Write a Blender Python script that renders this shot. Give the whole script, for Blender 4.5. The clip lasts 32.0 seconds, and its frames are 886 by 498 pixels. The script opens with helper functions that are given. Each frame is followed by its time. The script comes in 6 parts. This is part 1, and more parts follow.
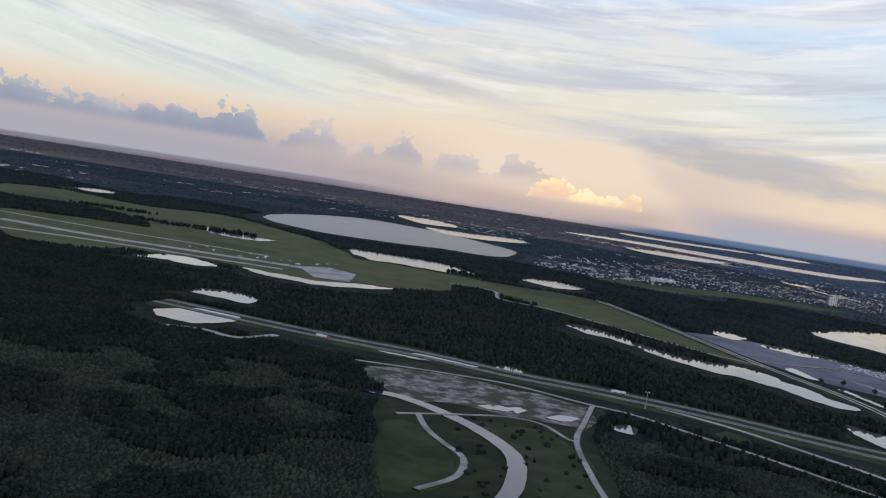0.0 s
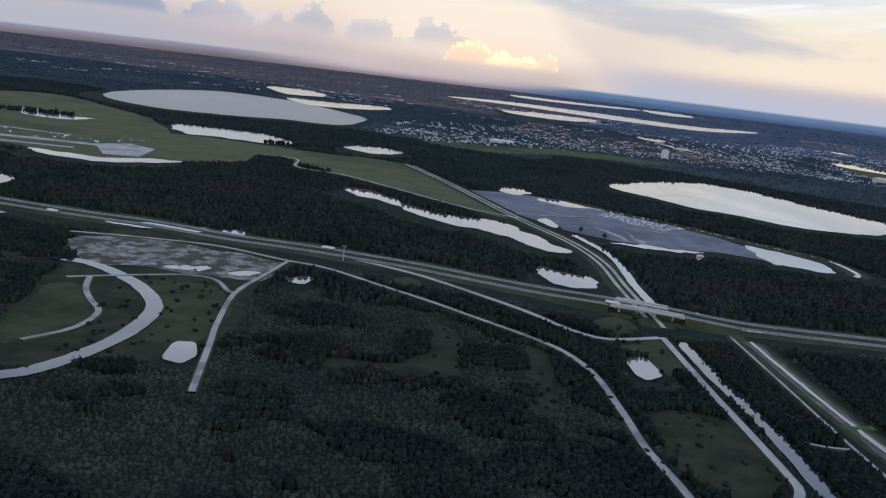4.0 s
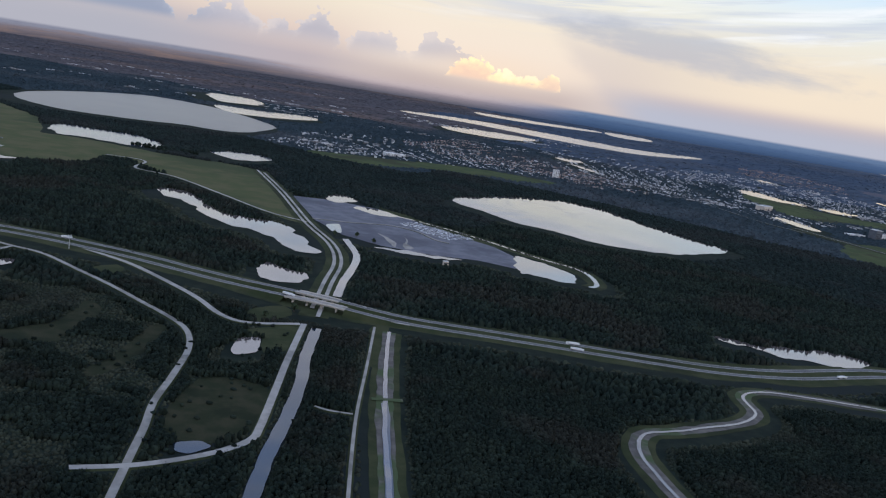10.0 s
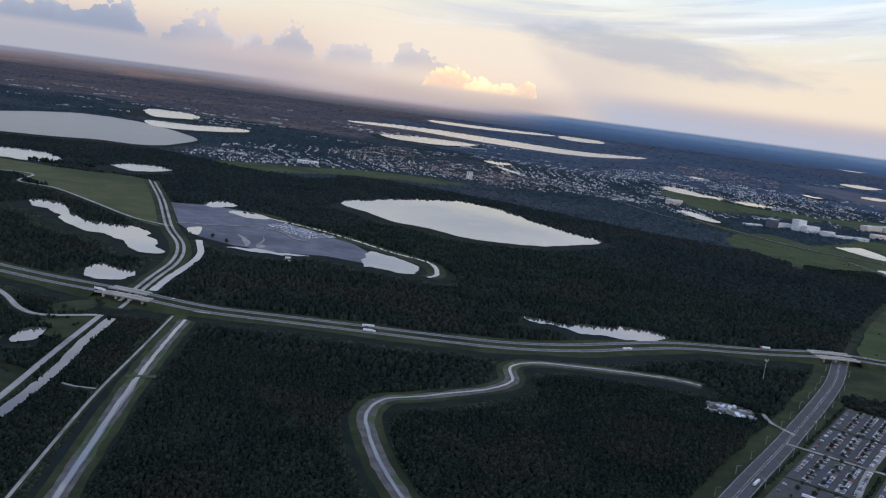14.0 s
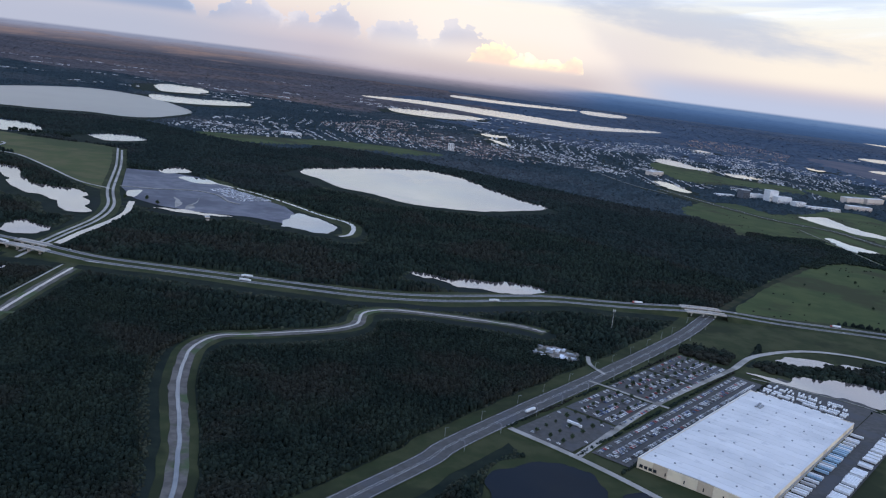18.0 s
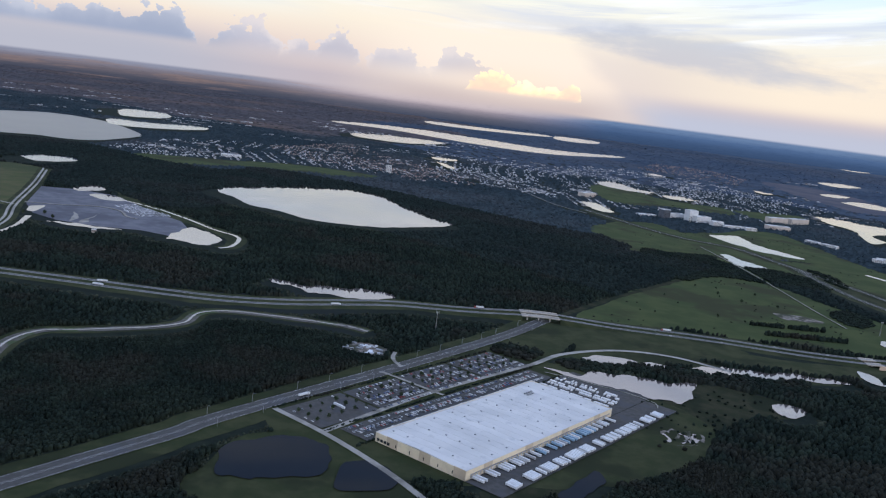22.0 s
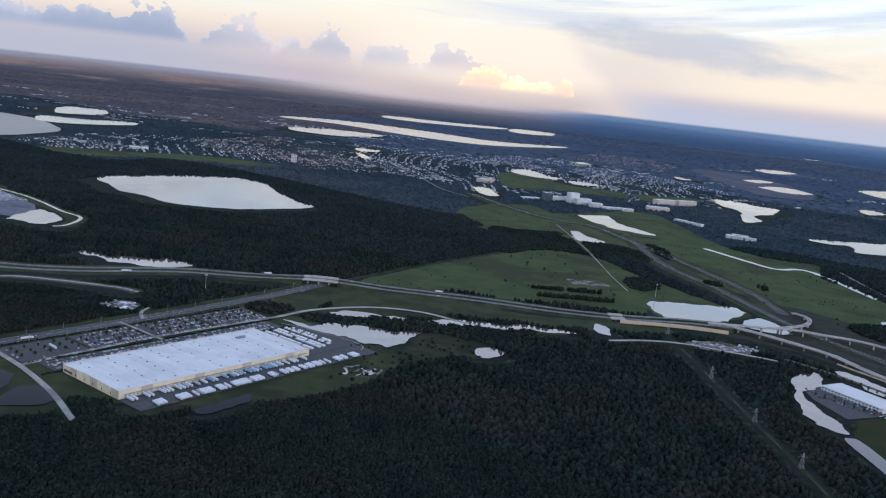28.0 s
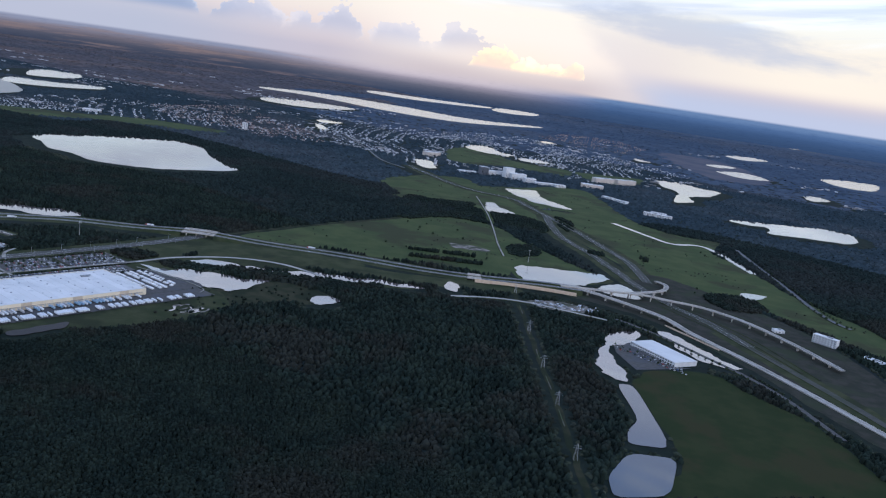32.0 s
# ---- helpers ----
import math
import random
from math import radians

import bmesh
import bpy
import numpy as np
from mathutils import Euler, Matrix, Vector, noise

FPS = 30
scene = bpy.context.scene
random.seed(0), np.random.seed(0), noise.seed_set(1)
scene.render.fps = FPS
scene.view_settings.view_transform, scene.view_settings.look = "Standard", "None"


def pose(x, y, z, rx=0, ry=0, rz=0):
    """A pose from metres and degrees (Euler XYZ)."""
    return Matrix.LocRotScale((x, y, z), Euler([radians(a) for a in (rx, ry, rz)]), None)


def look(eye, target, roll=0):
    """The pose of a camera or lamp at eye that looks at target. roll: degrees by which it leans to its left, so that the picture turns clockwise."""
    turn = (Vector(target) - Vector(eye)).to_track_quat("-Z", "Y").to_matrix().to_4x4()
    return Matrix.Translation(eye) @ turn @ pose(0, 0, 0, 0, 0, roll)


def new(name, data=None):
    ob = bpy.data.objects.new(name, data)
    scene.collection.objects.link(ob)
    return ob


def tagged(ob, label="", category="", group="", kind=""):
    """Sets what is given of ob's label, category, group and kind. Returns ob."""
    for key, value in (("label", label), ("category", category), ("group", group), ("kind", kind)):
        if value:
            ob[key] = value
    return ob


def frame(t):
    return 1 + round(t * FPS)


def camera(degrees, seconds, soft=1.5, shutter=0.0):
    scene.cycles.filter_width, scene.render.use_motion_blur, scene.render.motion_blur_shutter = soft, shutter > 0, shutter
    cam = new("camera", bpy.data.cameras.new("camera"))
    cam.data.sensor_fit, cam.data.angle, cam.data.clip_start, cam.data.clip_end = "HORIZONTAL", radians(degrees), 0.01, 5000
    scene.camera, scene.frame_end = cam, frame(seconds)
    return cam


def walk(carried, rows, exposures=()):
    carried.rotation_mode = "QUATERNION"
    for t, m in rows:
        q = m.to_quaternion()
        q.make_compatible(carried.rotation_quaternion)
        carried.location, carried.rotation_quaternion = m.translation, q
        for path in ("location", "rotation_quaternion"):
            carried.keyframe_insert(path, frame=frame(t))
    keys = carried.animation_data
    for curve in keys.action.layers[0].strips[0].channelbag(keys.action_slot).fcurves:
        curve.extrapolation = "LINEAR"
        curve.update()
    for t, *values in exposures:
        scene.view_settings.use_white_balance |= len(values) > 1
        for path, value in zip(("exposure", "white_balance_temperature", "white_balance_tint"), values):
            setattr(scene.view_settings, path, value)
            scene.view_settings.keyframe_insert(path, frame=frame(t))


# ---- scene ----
cam = camera(52.4, 32.0, soft=1.2)
METRES, EYE, TILT, LEAN, TURN = 1000.0, 95.96, -4.063, -8.745, 0.0
ROWS = [
    (0.0, 0.0, 0.0, 0.0, 0.0, 0.0, -0.0),
    (0.5, 0.0147, -0.0048, -0.0002, -1.04, -0.29, 0.07),
    (1.0, 0.0292, -0.0095, -0.0005, -1.89, -0.66, 0.27),
    (1.5, 0.0438, -0.0145, -0.0009, -2.67, -1.41, 0.55),
    (2.0, 0.0582, -0.0202, -0.0011, -3.49, -2.79, 0.97),
    (2.5, 0.0726, -0.0262, -0.0013, -4.33, -4.47, 1.47),
    (3.0, 0.0869, -0.0318, -0.0017, -4.98, -6.15, 2.04),
    (3.5, 0.1014, -0.0366, -0.0022, -5.27, -7.48, 2.47),
    (5.5, 0.1589, -0.0594, -0.0034, -4.18, -9.74, 0.13),
    (6.0, 0.1728, -0.0655, -0.0037, -3.64, -9.22, -1.89),
    (6.5, 0.1867, -0.0713, -0.0042, -3.01, -7.88, -2.57),
    (7.0, 0.2005, -0.0775, -0.0046, -2.89, -7.13, -2.15),
    (7.5, 0.2142, -0.0838, -0.0047, -3.44, -6.9, -1.55),
    (8.0, 0.2281, -0.0902, -0.0052, -4.07, -6.92, -1.05),
    (8.5, 0.2419, -0.0965, -0.0057, -4.39, -6.76, -0.85),
    (9.0, 0.2555, -0.1027, -0.0061, -4.59, -6.89, -0.81),
    (9.5, 0.2692, -0.1091, -0.0069, -4.82, -7.24, -0.48),
    (10.0, 0.2828, -0.1154, -0.0077, -5.15, -7.55, -0.02),
    (10.5, 0.2965, -0.122, -0.0085, -5.54, -7.55, 0.56),
    (11.0, 0.31, -0.1283, -0.0092, -5.72, -7.33, 0.93),
    (11.5, 0.3237, -0.135, -0.0103, -5.8, -7.06, 1.33),
    (12.0, 0.3373, -0.1413, -0.0113, -5.98, -7.14, 1.49),
    (12.5, 0.3502, -0.147, -0.0128, -6.15, -7.24, 1.53),
    (13.0, 0.3636, -0.1531, -0.0141, -6.35, -7.16, 1.61),
    (13.5, 0.3773, -0.1595, -0.0156, -6.48, -7.02, 1.76),
    (14.0, 0.3908, -0.166, -0.0168, -6.53, -6.98, 1.84),
    (14.5, 0.4046, -0.1728, -0.0182, -6.56, -7.2, 1.96),
    (16.5, 0.4591, -0.1989, -0.0249, -5.37, -8.97, 2.34),
    (17.0, 0.473, -0.2055, -0.0267, -4.62, -9.08, 2.43),
    (17.5, 0.4865, -0.2122, -0.0282, -4.09, -8.75, 2.25),
    (18.0, 0.5004, -0.2187, -0.0296, -3.67, -8.32, 1.95),
    (18.5, 0.5142, -0.2252, -0.031, -3.34, -8.05, 1.7),
    (19.0, 0.5281, -0.2324, -0.0324, -3.19, -7.92, 1.5),
    (19.5, 0.542, -0.2393, -0.0341, -3.32, -7.74, 1.38),
    (20.0, 0.5559, -0.2466, -0.0351, -3.43, -7.5, 1.38),
    (20.5, 0.5698, -0.2536, -0.0367, -3.42, -7.17, 1.48),
    (21.0, 0.5828, -0.2603, -0.0379, -3.4, -6.96, 1.57),
    (21.5, 0.5968, -0.2678, -0.0395, -3.56, -6.75, 1.71),
    (22.0, 0.6108, -0.2744, -0.0409, -3.76, -6.64, 1.94),
    (22.5, 0.6251, -0.2822, -0.0424, -3.91, -6.53, 2.32),
    (23.0, 0.6391, -0.2894, -0.0441, -4.0, -6.45, 2.75),
    (23.5, 0.6533, -0.2965, -0.0456, -3.99, -6.46, 2.89),
    (24.0, 0.6675, -0.3038, -0.0474, -3.97, -6.56, 2.79),
    (24.5, 0.6818, -0.3108, -0.0491, -3.98, -6.67, 2.59),
    (25.0, 0.696, -0.3185, -0.051, -4.0, -6.62, 2.44),
    (25.5, 0.7101, -0.3258, -0.0526, -4.08, -6.52, 2.43),
    (27.5, 0.7677, -0.356, -0.0601, -4.18, -6.68, 2.85),
    (28.0, 0.7825, -0.3633, -0.0622, -4.19, -6.88, 2.77),
    (28.5, 0.7971, -0.3705, -0.0641, -4.2, -7.12, 2.57),
    (29.0, 0.8118, -0.3778, -0.0662, -4.23, -7.26, 2.39),
    (29.5, 0.8265, -0.3854, -0.0683, -4.22, -7.4, 2.31),
    (30.0, 0.8413, -0.3928, -0.0702, -4.17, -7.53, 2.05),
    (30.5, 0.8562, -0.4003, -0.0722, -4.12, -7.64, 1.77),
    (31.0, 0.8712, -0.4076, -0.0739, -4.07, -7.89, 1.57),
    (31.5, 0.886, -0.4147, -0.0758, -3.93, -8.22, 1.38),
    (32.0, 0.9011, -0.4226, -0.0776, -3.65, -8.15, 0.86),
]
walk(cam, [(t, pose(0, 0, EYE, TILT, LEAN, TURN) @ pose(METRES * x, METRES * y, METRES * z, 90 + pitch, roll, yaw)) for t, x, y, z, yaw, pitch, roll in ROWS],
     exposures=[(0.0, 0.18, 5720, 10), (3.0, 0.30, 5540, 10), (6.0, 0.54, 5300, 10), (7.5, 0.33, 5480, 10), (13.0, 0.34, 5440, 10), (15.5, 0.40, 5320, 10), (17.5, 0.53, 5130, 10), (20.0, 0.53, 5200, 10), (23.0, 0.47, 5400, 10), (28.0, 0.52, 5250, 10), (32.0, 0.56, 5050, 10)])


# ---- node helpers ----
class Tree:
    """Short hand for building node trees."""

    def __init__(self, tree, keep=False):
        self.tree = tree
        if not keep:
            tree.nodes.clear()

    def node(self, kind, **values):
        n = self.tree.nodes.new(kind)
        for key, value in values.items():
            if key in n.inputs:
                self.put(n.inputs[key], value)
        return n

    def put(self, socket, value):
        if isinstance(value, bpy.types.NodeSocket):
            self.tree.links.new(value, socket)
        elif value is not None:
            if isinstance(value, (tuple, list)) and len(value) == 3 and socket.type == "RGBA":
                value = (*value, 1)
            socket.default_value = value

    def math(self, op, a, b=None, c=None, clamp=False):
        n = self.tree.nodes.new("ShaderNodeMath")
        n.operation, n.use_clamp = op, clamp
        for socket, value in zip(n.inputs, (a, b, c)):
            self.put(socket, value)
        return n.outputs[0]

    def step(self, value, low, high, to_low=0.0, to_high=1.0):
        """Smooth step of value from low to high."""
        n = self.tree.nodes.new("ShaderNodeMapRange")
        n.interpolation_type = "SMOOTHSTEP"
        for socket, v in zip(n.inputs, (value, low, high, to_low, to_high)):
            self.put(socket, v)
        return n.outputs[0]

    def mix(self, fac, a, b, blend="MIX"):
        n = self.tree.nodes.new("ShaderNodeMix")
        n.data_type, n.blend_type = "RGBA", blend
        self.put(n.inputs[0], fac), self.put(n.inputs[6], a), self.put(n.inputs[7], b)
        return n.outputs[2]

    def ramp(self, fac, stops):
        n = self.tree.nodes.new("ShaderNodeValToRGB")
        self.put(n.inputs[0], fac)
        e = n.color_ramp.elements
        while len(e) < len(stops):
            e.new(0.5)
        for el, (p, c) in zip(e, stops):
            el.position, el.color = p, (*c, 1)
        return n.outputs[0]

    def vec(self, x, y, z=0.0):
        n = self.tree.nodes.new("ShaderNodeCombineXYZ")
        for socket, v in zip(n.inputs, (x, y, z)):
            self.put(socket, v)
        return n.outputs[0]

    def noise(self, vector, scale, detail=4.0, rough=0.55, distort=0.0):
        n = self.node("ShaderNodeTexNoise", Scale=scale, Detail=detail, Roughness=rough, Distortion=distort)
        if vector is not None:
            self.put(n.inputs["Vector"], vector)
        return n.outputs[0]


# ---- sky ----
SUN_AZ, SUN_EL = 150.0, 6.0   # degrees from straight ahead to the right, and above the horizon
world = bpy.data.worlds.new("evening_sky")
world.use_nodes = True
scene.world = world
w = Tree(world.node_tree)
way = w.node("ShaderNodeTexCoord").outputs["Generated"]
sx, sy, sz = w.node("ShaderNodeSeparateXYZ", Vector=way).outputs
az = w.math("MULTIPLY", w.math("ARCTAN2", sx, sy), 57.2958)
el = w.math("MULTIPLY", w.math("ARCSINE", sz), 57.2958)
air = w.node("ShaderNodeTexSky")
air.outputs[0].node.sky_type = "NISHITA"
air.sun_disc, air.sun_elevation, air.sun_rotation = False, radians(SUN_EL), radians(SUN_AZ)
clear = w.mix(1.0, air.outputs[0], (0.12, 0.12, 0.12), "MULTIPLY")
base = w.ramp(w.math("DIVIDE", el, 40.0, clamp=True), [
    (0.0, (0.58, 0.47, 0.45)), (0.04, (0.84, 0.63, 0.50)), (0.09, (0.97, 0.78, 0.56)), (0.15, (0.98, 0.87, 0.67)), (0.25, (0.95, 0.88, 0.78)),
    (0.38, (0.92, 0.82, 0.77)), (0.50, (0.72, 0.69, 0.73)), (0.60, (0.44, 0.53, 0.74)), (1.0, (0.36, 0.46, 0.69))])
base = w.mix(0.12, base, clear)


def both(a, b, c=1.0):
    return w.math("MULTIPLY", w.math("MULTIPLY", a, b), c)


# pale lavender air low on the left, warm cream in the middle
base = w.mix(both(w.step(az, -3, -15), w.step(el, 2.8, 0.3), 0.85), base, (0.46, 0.43, 0.435))
base = w.mix(both(both(w.step(az, -4, 4), w.step(az, 20, 11)), w.step(el, 6.0, 2.0), 0.7), base, (1.0, 0.80, 0.58))
base = w.mix(both(w.step(az, 12, 20), both(w.step(el, 0.5, 1.6), w.step(el, 4.8, 3.0)), 0.85), base, (0.95, 0.75, 0.51))
base = w.mix(both(w.step(az, 12, 26), both(w.step(el, 5, 8), w.step(el, 14, 11)), 0.45), base, (0.70, 0.84, 0.90))
base = w.mix(both(w.step(az, -2, -12), both(w.step(el, 2.6, 4.6), w.step(el, 9.5, 6)), 0.6), base, (0.78, 0.84, 0.76))
# high streaks: falling towards the middle from the left, rising again to the right
bow = w.math("POWER", w.math("ABSOLUTE", w.math("SUBTRACT", az, 5.0)), 2.0)
slant = w.math("SUBTRACT", el, w.math("MULTIPLY", bow, 0.0034))
streak = w.noise(w.vec(w.math("MULTIPLY", az, 0.055), w.math("MULTIPLY", slant, 0.40), 3.0), 1.0, 5, 0.55, 0.5)
streak2 = w.noise(w.vec(w.math("MULTIPLY", az, 0.10), w.math("MULTIPLY", slant, 0.85), 9.0), 1.0, 6, 0.6, 0.4)
streak3 = w.noise(w.vec(w.math("MULTIPLY", az, 0.05), w.math("MULTIPLY", slant, 0.55), 21.0), 1.0, 5, 0.55, 0.6)
streak4 = w.noise(w.vec(w.math("MULTIPLY", az, 0.13), w.math("MULTIPLY", slant, 1.9), 33.0), 1.0, 5, 0.6, 0.5)
high = w.step(el, 3.0, 6.0)
base = w.mix(both(w.step(streak, 0.46, 0.66), both(w.step(el, 6.5, 9.5), w.step(el, 18, 14)), 0.65), base, (0.56, 0.73, 0.86))
base = w.mix(both(w.step(streak3, 0.46, 0.66), high, 0.75), base, (0.58, 0.58, 0.62))
base = w.mix(both(w.step(streak4, 0.52, 0.68), high, 0.5), base, (0.62, 0.61, 0.64))
base = w.mix(both(w.step(streak2, 0.50, 0.70), high, 0.75), base, (1.0, 0.93, 0.83))
# a long grey band of cloud sinking from the upper left into the glow
line_of = w.math("SUBTRACT", el, w.math("ADD", 6.05, w.math("MULTIPLY", az, -0.135)))
wisp = w.noise(w.vec(w.math("MULTIPLY", az, 0.14), w.math("MULTIPLY", el, 0.5), 8.0), 1.0, 6, 0.62, 0.5)
line_of = w.math("ADD", line_of, w.math("MULTIPLY", w.math("SUBTRACT", wisp, 0.5), 2.2))
ribbon = both(w.step(w.math("ABSOLUTE", line_of), 0.95, 0.1), both(w.step(az, -30, -20), w.step(az, 8, -2)), 0.62)
base = w.mix(ribbon, base, (0.56, 0.53, 0.53))
# grey rain cloud on the right: a lens with a ragged under side
fray = w.noise(w.vec(w.math("MULTIPLY", az, 0.18), w.math("MULTIPLY", el, 0.7), 14.0), 1.0, 6, 0.6, 0.3)
sag = w.math("ADD", el, w.math("MULTIPLY", az, 0.085))
vx = w.math("POWER", w.math("ABSOLUTE", w.math("DIVIDE", w.math("SUBTRACT", az, 19.5), 9.5)), 2.0)
vy = w.math("POWER", w.math("ABSOLUTE", w.math("DIVIDE", w.math("SUBTRACT", sag, 5.5), 1.15)), 2.0)
veil = w.math("ADD", w.math("SUBTRACT", 1.0, w.math("ADD", vx, vy)), w.math("MULTIPLY", w.math("SUBTRACT", fray, 0.5), 3.2))
base = w.mix(w.step(veil, -0.5, 1.0, 0.0, 0.72), base, (0.48, 0.465, 0.475))
# its rain shaft, which dims the air behind a slanting edge, and the blue-grey shade under it
shaft = w.math("ADD", w.math("SUBTRACT", az, 13.4), w.math("MULTIPLY", w.math("SUBTRACT", el, 1.7), 1.1))
shaft = w.math("ADD", shaft, w.math("MULTIPLY", w.math("SUBTRACT", fray, 0.5), 2.0))
base = w.mix(both(w.step(shaft, -0.6, 1.2), both(w.step(el, 4.6, 2.6), w.step(az, 26, 15)), 0.36), base, (0.58, 0.49, 0.45))
base = w.mix(both(w.step(shaft, -0.4, 3.0), w.step(el, 1.3, -0.4), 0.8), base, (0.50, 0.49, 0.52))
base = w.mix(both(both(w.step(az, -6, 4), w.step(az, 17, 12)), w.step(el, 1.3, -0.5), 0.8), base, (0.52, 0.39, 0.34))
# cumulus along the horizon: a grey row, then single towers


warp_x = w.math("MULTIPLY", w.math("SUBTRACT", w.noise(w.vec(az, el, 41.0), 0.5, 5, 0.6), 0.5), 3.2)
warp_y = w.math("MULTIPLY", w.math("SUBTRACT", w.noise(w.vec(az, el, 57.0), 0.6, 5, 0.6), 0.5), 1.2)
waz, wel = w.math("ADD", az, warp_x), w.math("ADD", el, warp_y)


def billow(scale, seed):
    n = w.node("ShaderNodeTexVoronoi", Scale=scale)
    n.feature = "SMOOTH_F1"
    w.put(n.inputs["Vector"], w.vec(waz, w.math("MULTIPLY", wel, 1.15), seed))
    w.put(n.inputs["Smoothness"], 0.25)
    return w.math("SUBTRACT", 0.55, n.outputs["Distance"])


soft = w.noise(w.vec(az, w.math("MULTIPLY", el, 1.3), 5.0), 0.75, 7, 0.6)
puff = w.math("ADD", w.math("MULTIPLY", billow(0.62, 5.0), 0.8), w.math("MULTIPLY", billow(1.9, 2.0), 0.9))
puff = w.math("ADD", puff, w.math("MULTIPLY", w.math("SUBTRACT", soft, 0.5), 2.6))
lump = w.noise(w.vec(w.math("MULTIPLY", az, 0.33), w.math("MULTIPLY", el, 0.12), 1.7), 1.0, 3, 0.5)


def tower(centre, wide, tall):
    """How high a cloud stands at each bearing."""
    u = w.math("ABSOLUTE", w.math("DIVIDE", w.math("SUBTRACT", waz, centre), wide))
    return w.math("MULTIPLY", w.math("SUBTRACT", 1.0, w.math("POWER", u, 3.0)), tall)


top = w.math("ADD", w.step(az, -9.8, -12.0, -2.0, 2.2), w.math("MULTIPLY", w.math("SUBTRACT", lump, 0.5), w.step(az, -10.0, -12.0, 0.0, 2.6)))
for centre, wide, tall in ((-13.4, 3.0, 3.0), (-8.5, 2.4, 2.8), (-5.0, 2.0, 2.3), (-2.9, 1.5, 3.1), (0.9, 2.4, 2.3), (5.0, 2.6, 2.7)):
    top = w.math("MAXIMUM", top, tower(centre, wide, tall))
top = w.math("ADD", top, w.math("MULTIPLY", w.math("SUBTRACT", puff, 0.25), 1.15))
height = w.math("SUBTRACT", top, el)
body = both(w.step(height, 0.0, 0.16), w.step(el, w.step(az, -8, -12, 0.3, 0.7), w.step(az, -8, -12, 1.7, 1.25)))
lit = w.step(w.math("SUBTRACT", height, w.math("MULTIPLY", puff, 1.0)), -0.2, 1.3)
grey = w.ramp(lit, [(0.0, (0.56, 0.53, 0.53)), (0.35, (0.41, 0.41, 0.45)), (1.0, (0.34, 0.35, 0.405))])
pale = w.ramp(lit, [(0.0, (0.74, 0.62, 0.54)), (0.5, (0.56, 0.50, 0.49)), (1.0, (0.50, 0.45, 0.455))])
cloud = w.mix(w.step(az, -11.5, -8), grey, pale)
base = w.mix(w.math("MULTIPLY", body, w.step(az, 6, -12, 0.78, 0.95)), base, cloud)
# the cloud that the sunset lights, with its haze
gx = w.math("POWER", w.math("ABSOLUTE", w.math("DIVIDE", w.math("SUBTRACT", az, 8.4), 4.2)), 2.0)
gy = w.math("POWER", w.math("ABSOLUTE", w.math("DIVIDE", w.math("SUBTRACT", el, 0.9), 1.0)), 2.0)
halo = w.math("POWER", 2.718, w.math("MULTIPLY", w.math("ADD", gx, gy), -1.0))
base = w.mix(w.math("MULTIPLY", halo, 0.55), base, (1.0, 0.72, 0.47))
crest = tower(6.7, 1.7, 1.75)
for centre, wide, tall in ((8.5, 1.6, 1.05), (10.3, 1.4, 0.95), (11.5, 0.9, 1.6)):
    crest = w.math("MAXIMUM", crest, tower(centre, wide, tall))
crest = w.math("SUBTRACT", w.math("ADD", crest, w.math("MULTIPLY", w.math("SUBTRACT", puff, 0.2), 0.95)), el)
flame = both(w.step(crest, 0.0, 0.22), w.step(el, 0.05, 0.42))
heat = w.ramp(w.step(w.math("SUBTRACT", crest, w.math("MULTIPLY", puff, 1.5)), -0.6, 1.1), [(0.0, (1.30, 0.98, 0.58)), (0.35, (1.35, 0.94, 0.47)), (1.0, (0.98, 0.64, 0.42))])
base = w.mix(w.math("MULTIPLY", flame, w.step(az, 11.5, 7.0, 0.7, 0.92)), base, heat)
# the low evening air is warmer and dimmer than the sky overhead
base = w.mix(w.step(el, 17, 9, 0.0, 0.9), base, w.mix(1.0, base, (0.84, 0.82, 0.79), "MULTIPLY"))
# backdrop painted into the sky: distant land, its haze and sunlit streaks, under the horizon
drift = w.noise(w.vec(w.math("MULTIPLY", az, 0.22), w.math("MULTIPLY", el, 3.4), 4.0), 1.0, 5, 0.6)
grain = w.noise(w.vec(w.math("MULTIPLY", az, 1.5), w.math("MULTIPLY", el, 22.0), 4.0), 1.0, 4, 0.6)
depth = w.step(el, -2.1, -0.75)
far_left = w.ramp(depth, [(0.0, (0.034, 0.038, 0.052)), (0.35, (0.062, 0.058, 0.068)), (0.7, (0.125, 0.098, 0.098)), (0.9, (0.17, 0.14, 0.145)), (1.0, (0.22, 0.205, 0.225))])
# orange streaks paint in ground that the low sun reaches
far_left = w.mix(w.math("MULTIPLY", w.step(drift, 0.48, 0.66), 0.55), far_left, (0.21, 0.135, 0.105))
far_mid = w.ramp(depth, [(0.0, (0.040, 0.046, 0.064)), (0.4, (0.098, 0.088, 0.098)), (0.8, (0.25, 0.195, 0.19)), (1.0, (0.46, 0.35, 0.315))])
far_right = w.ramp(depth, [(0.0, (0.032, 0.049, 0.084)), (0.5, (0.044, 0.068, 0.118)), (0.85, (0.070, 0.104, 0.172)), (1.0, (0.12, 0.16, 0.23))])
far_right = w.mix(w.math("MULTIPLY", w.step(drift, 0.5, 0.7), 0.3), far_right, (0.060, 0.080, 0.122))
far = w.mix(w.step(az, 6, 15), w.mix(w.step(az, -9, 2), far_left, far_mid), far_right)
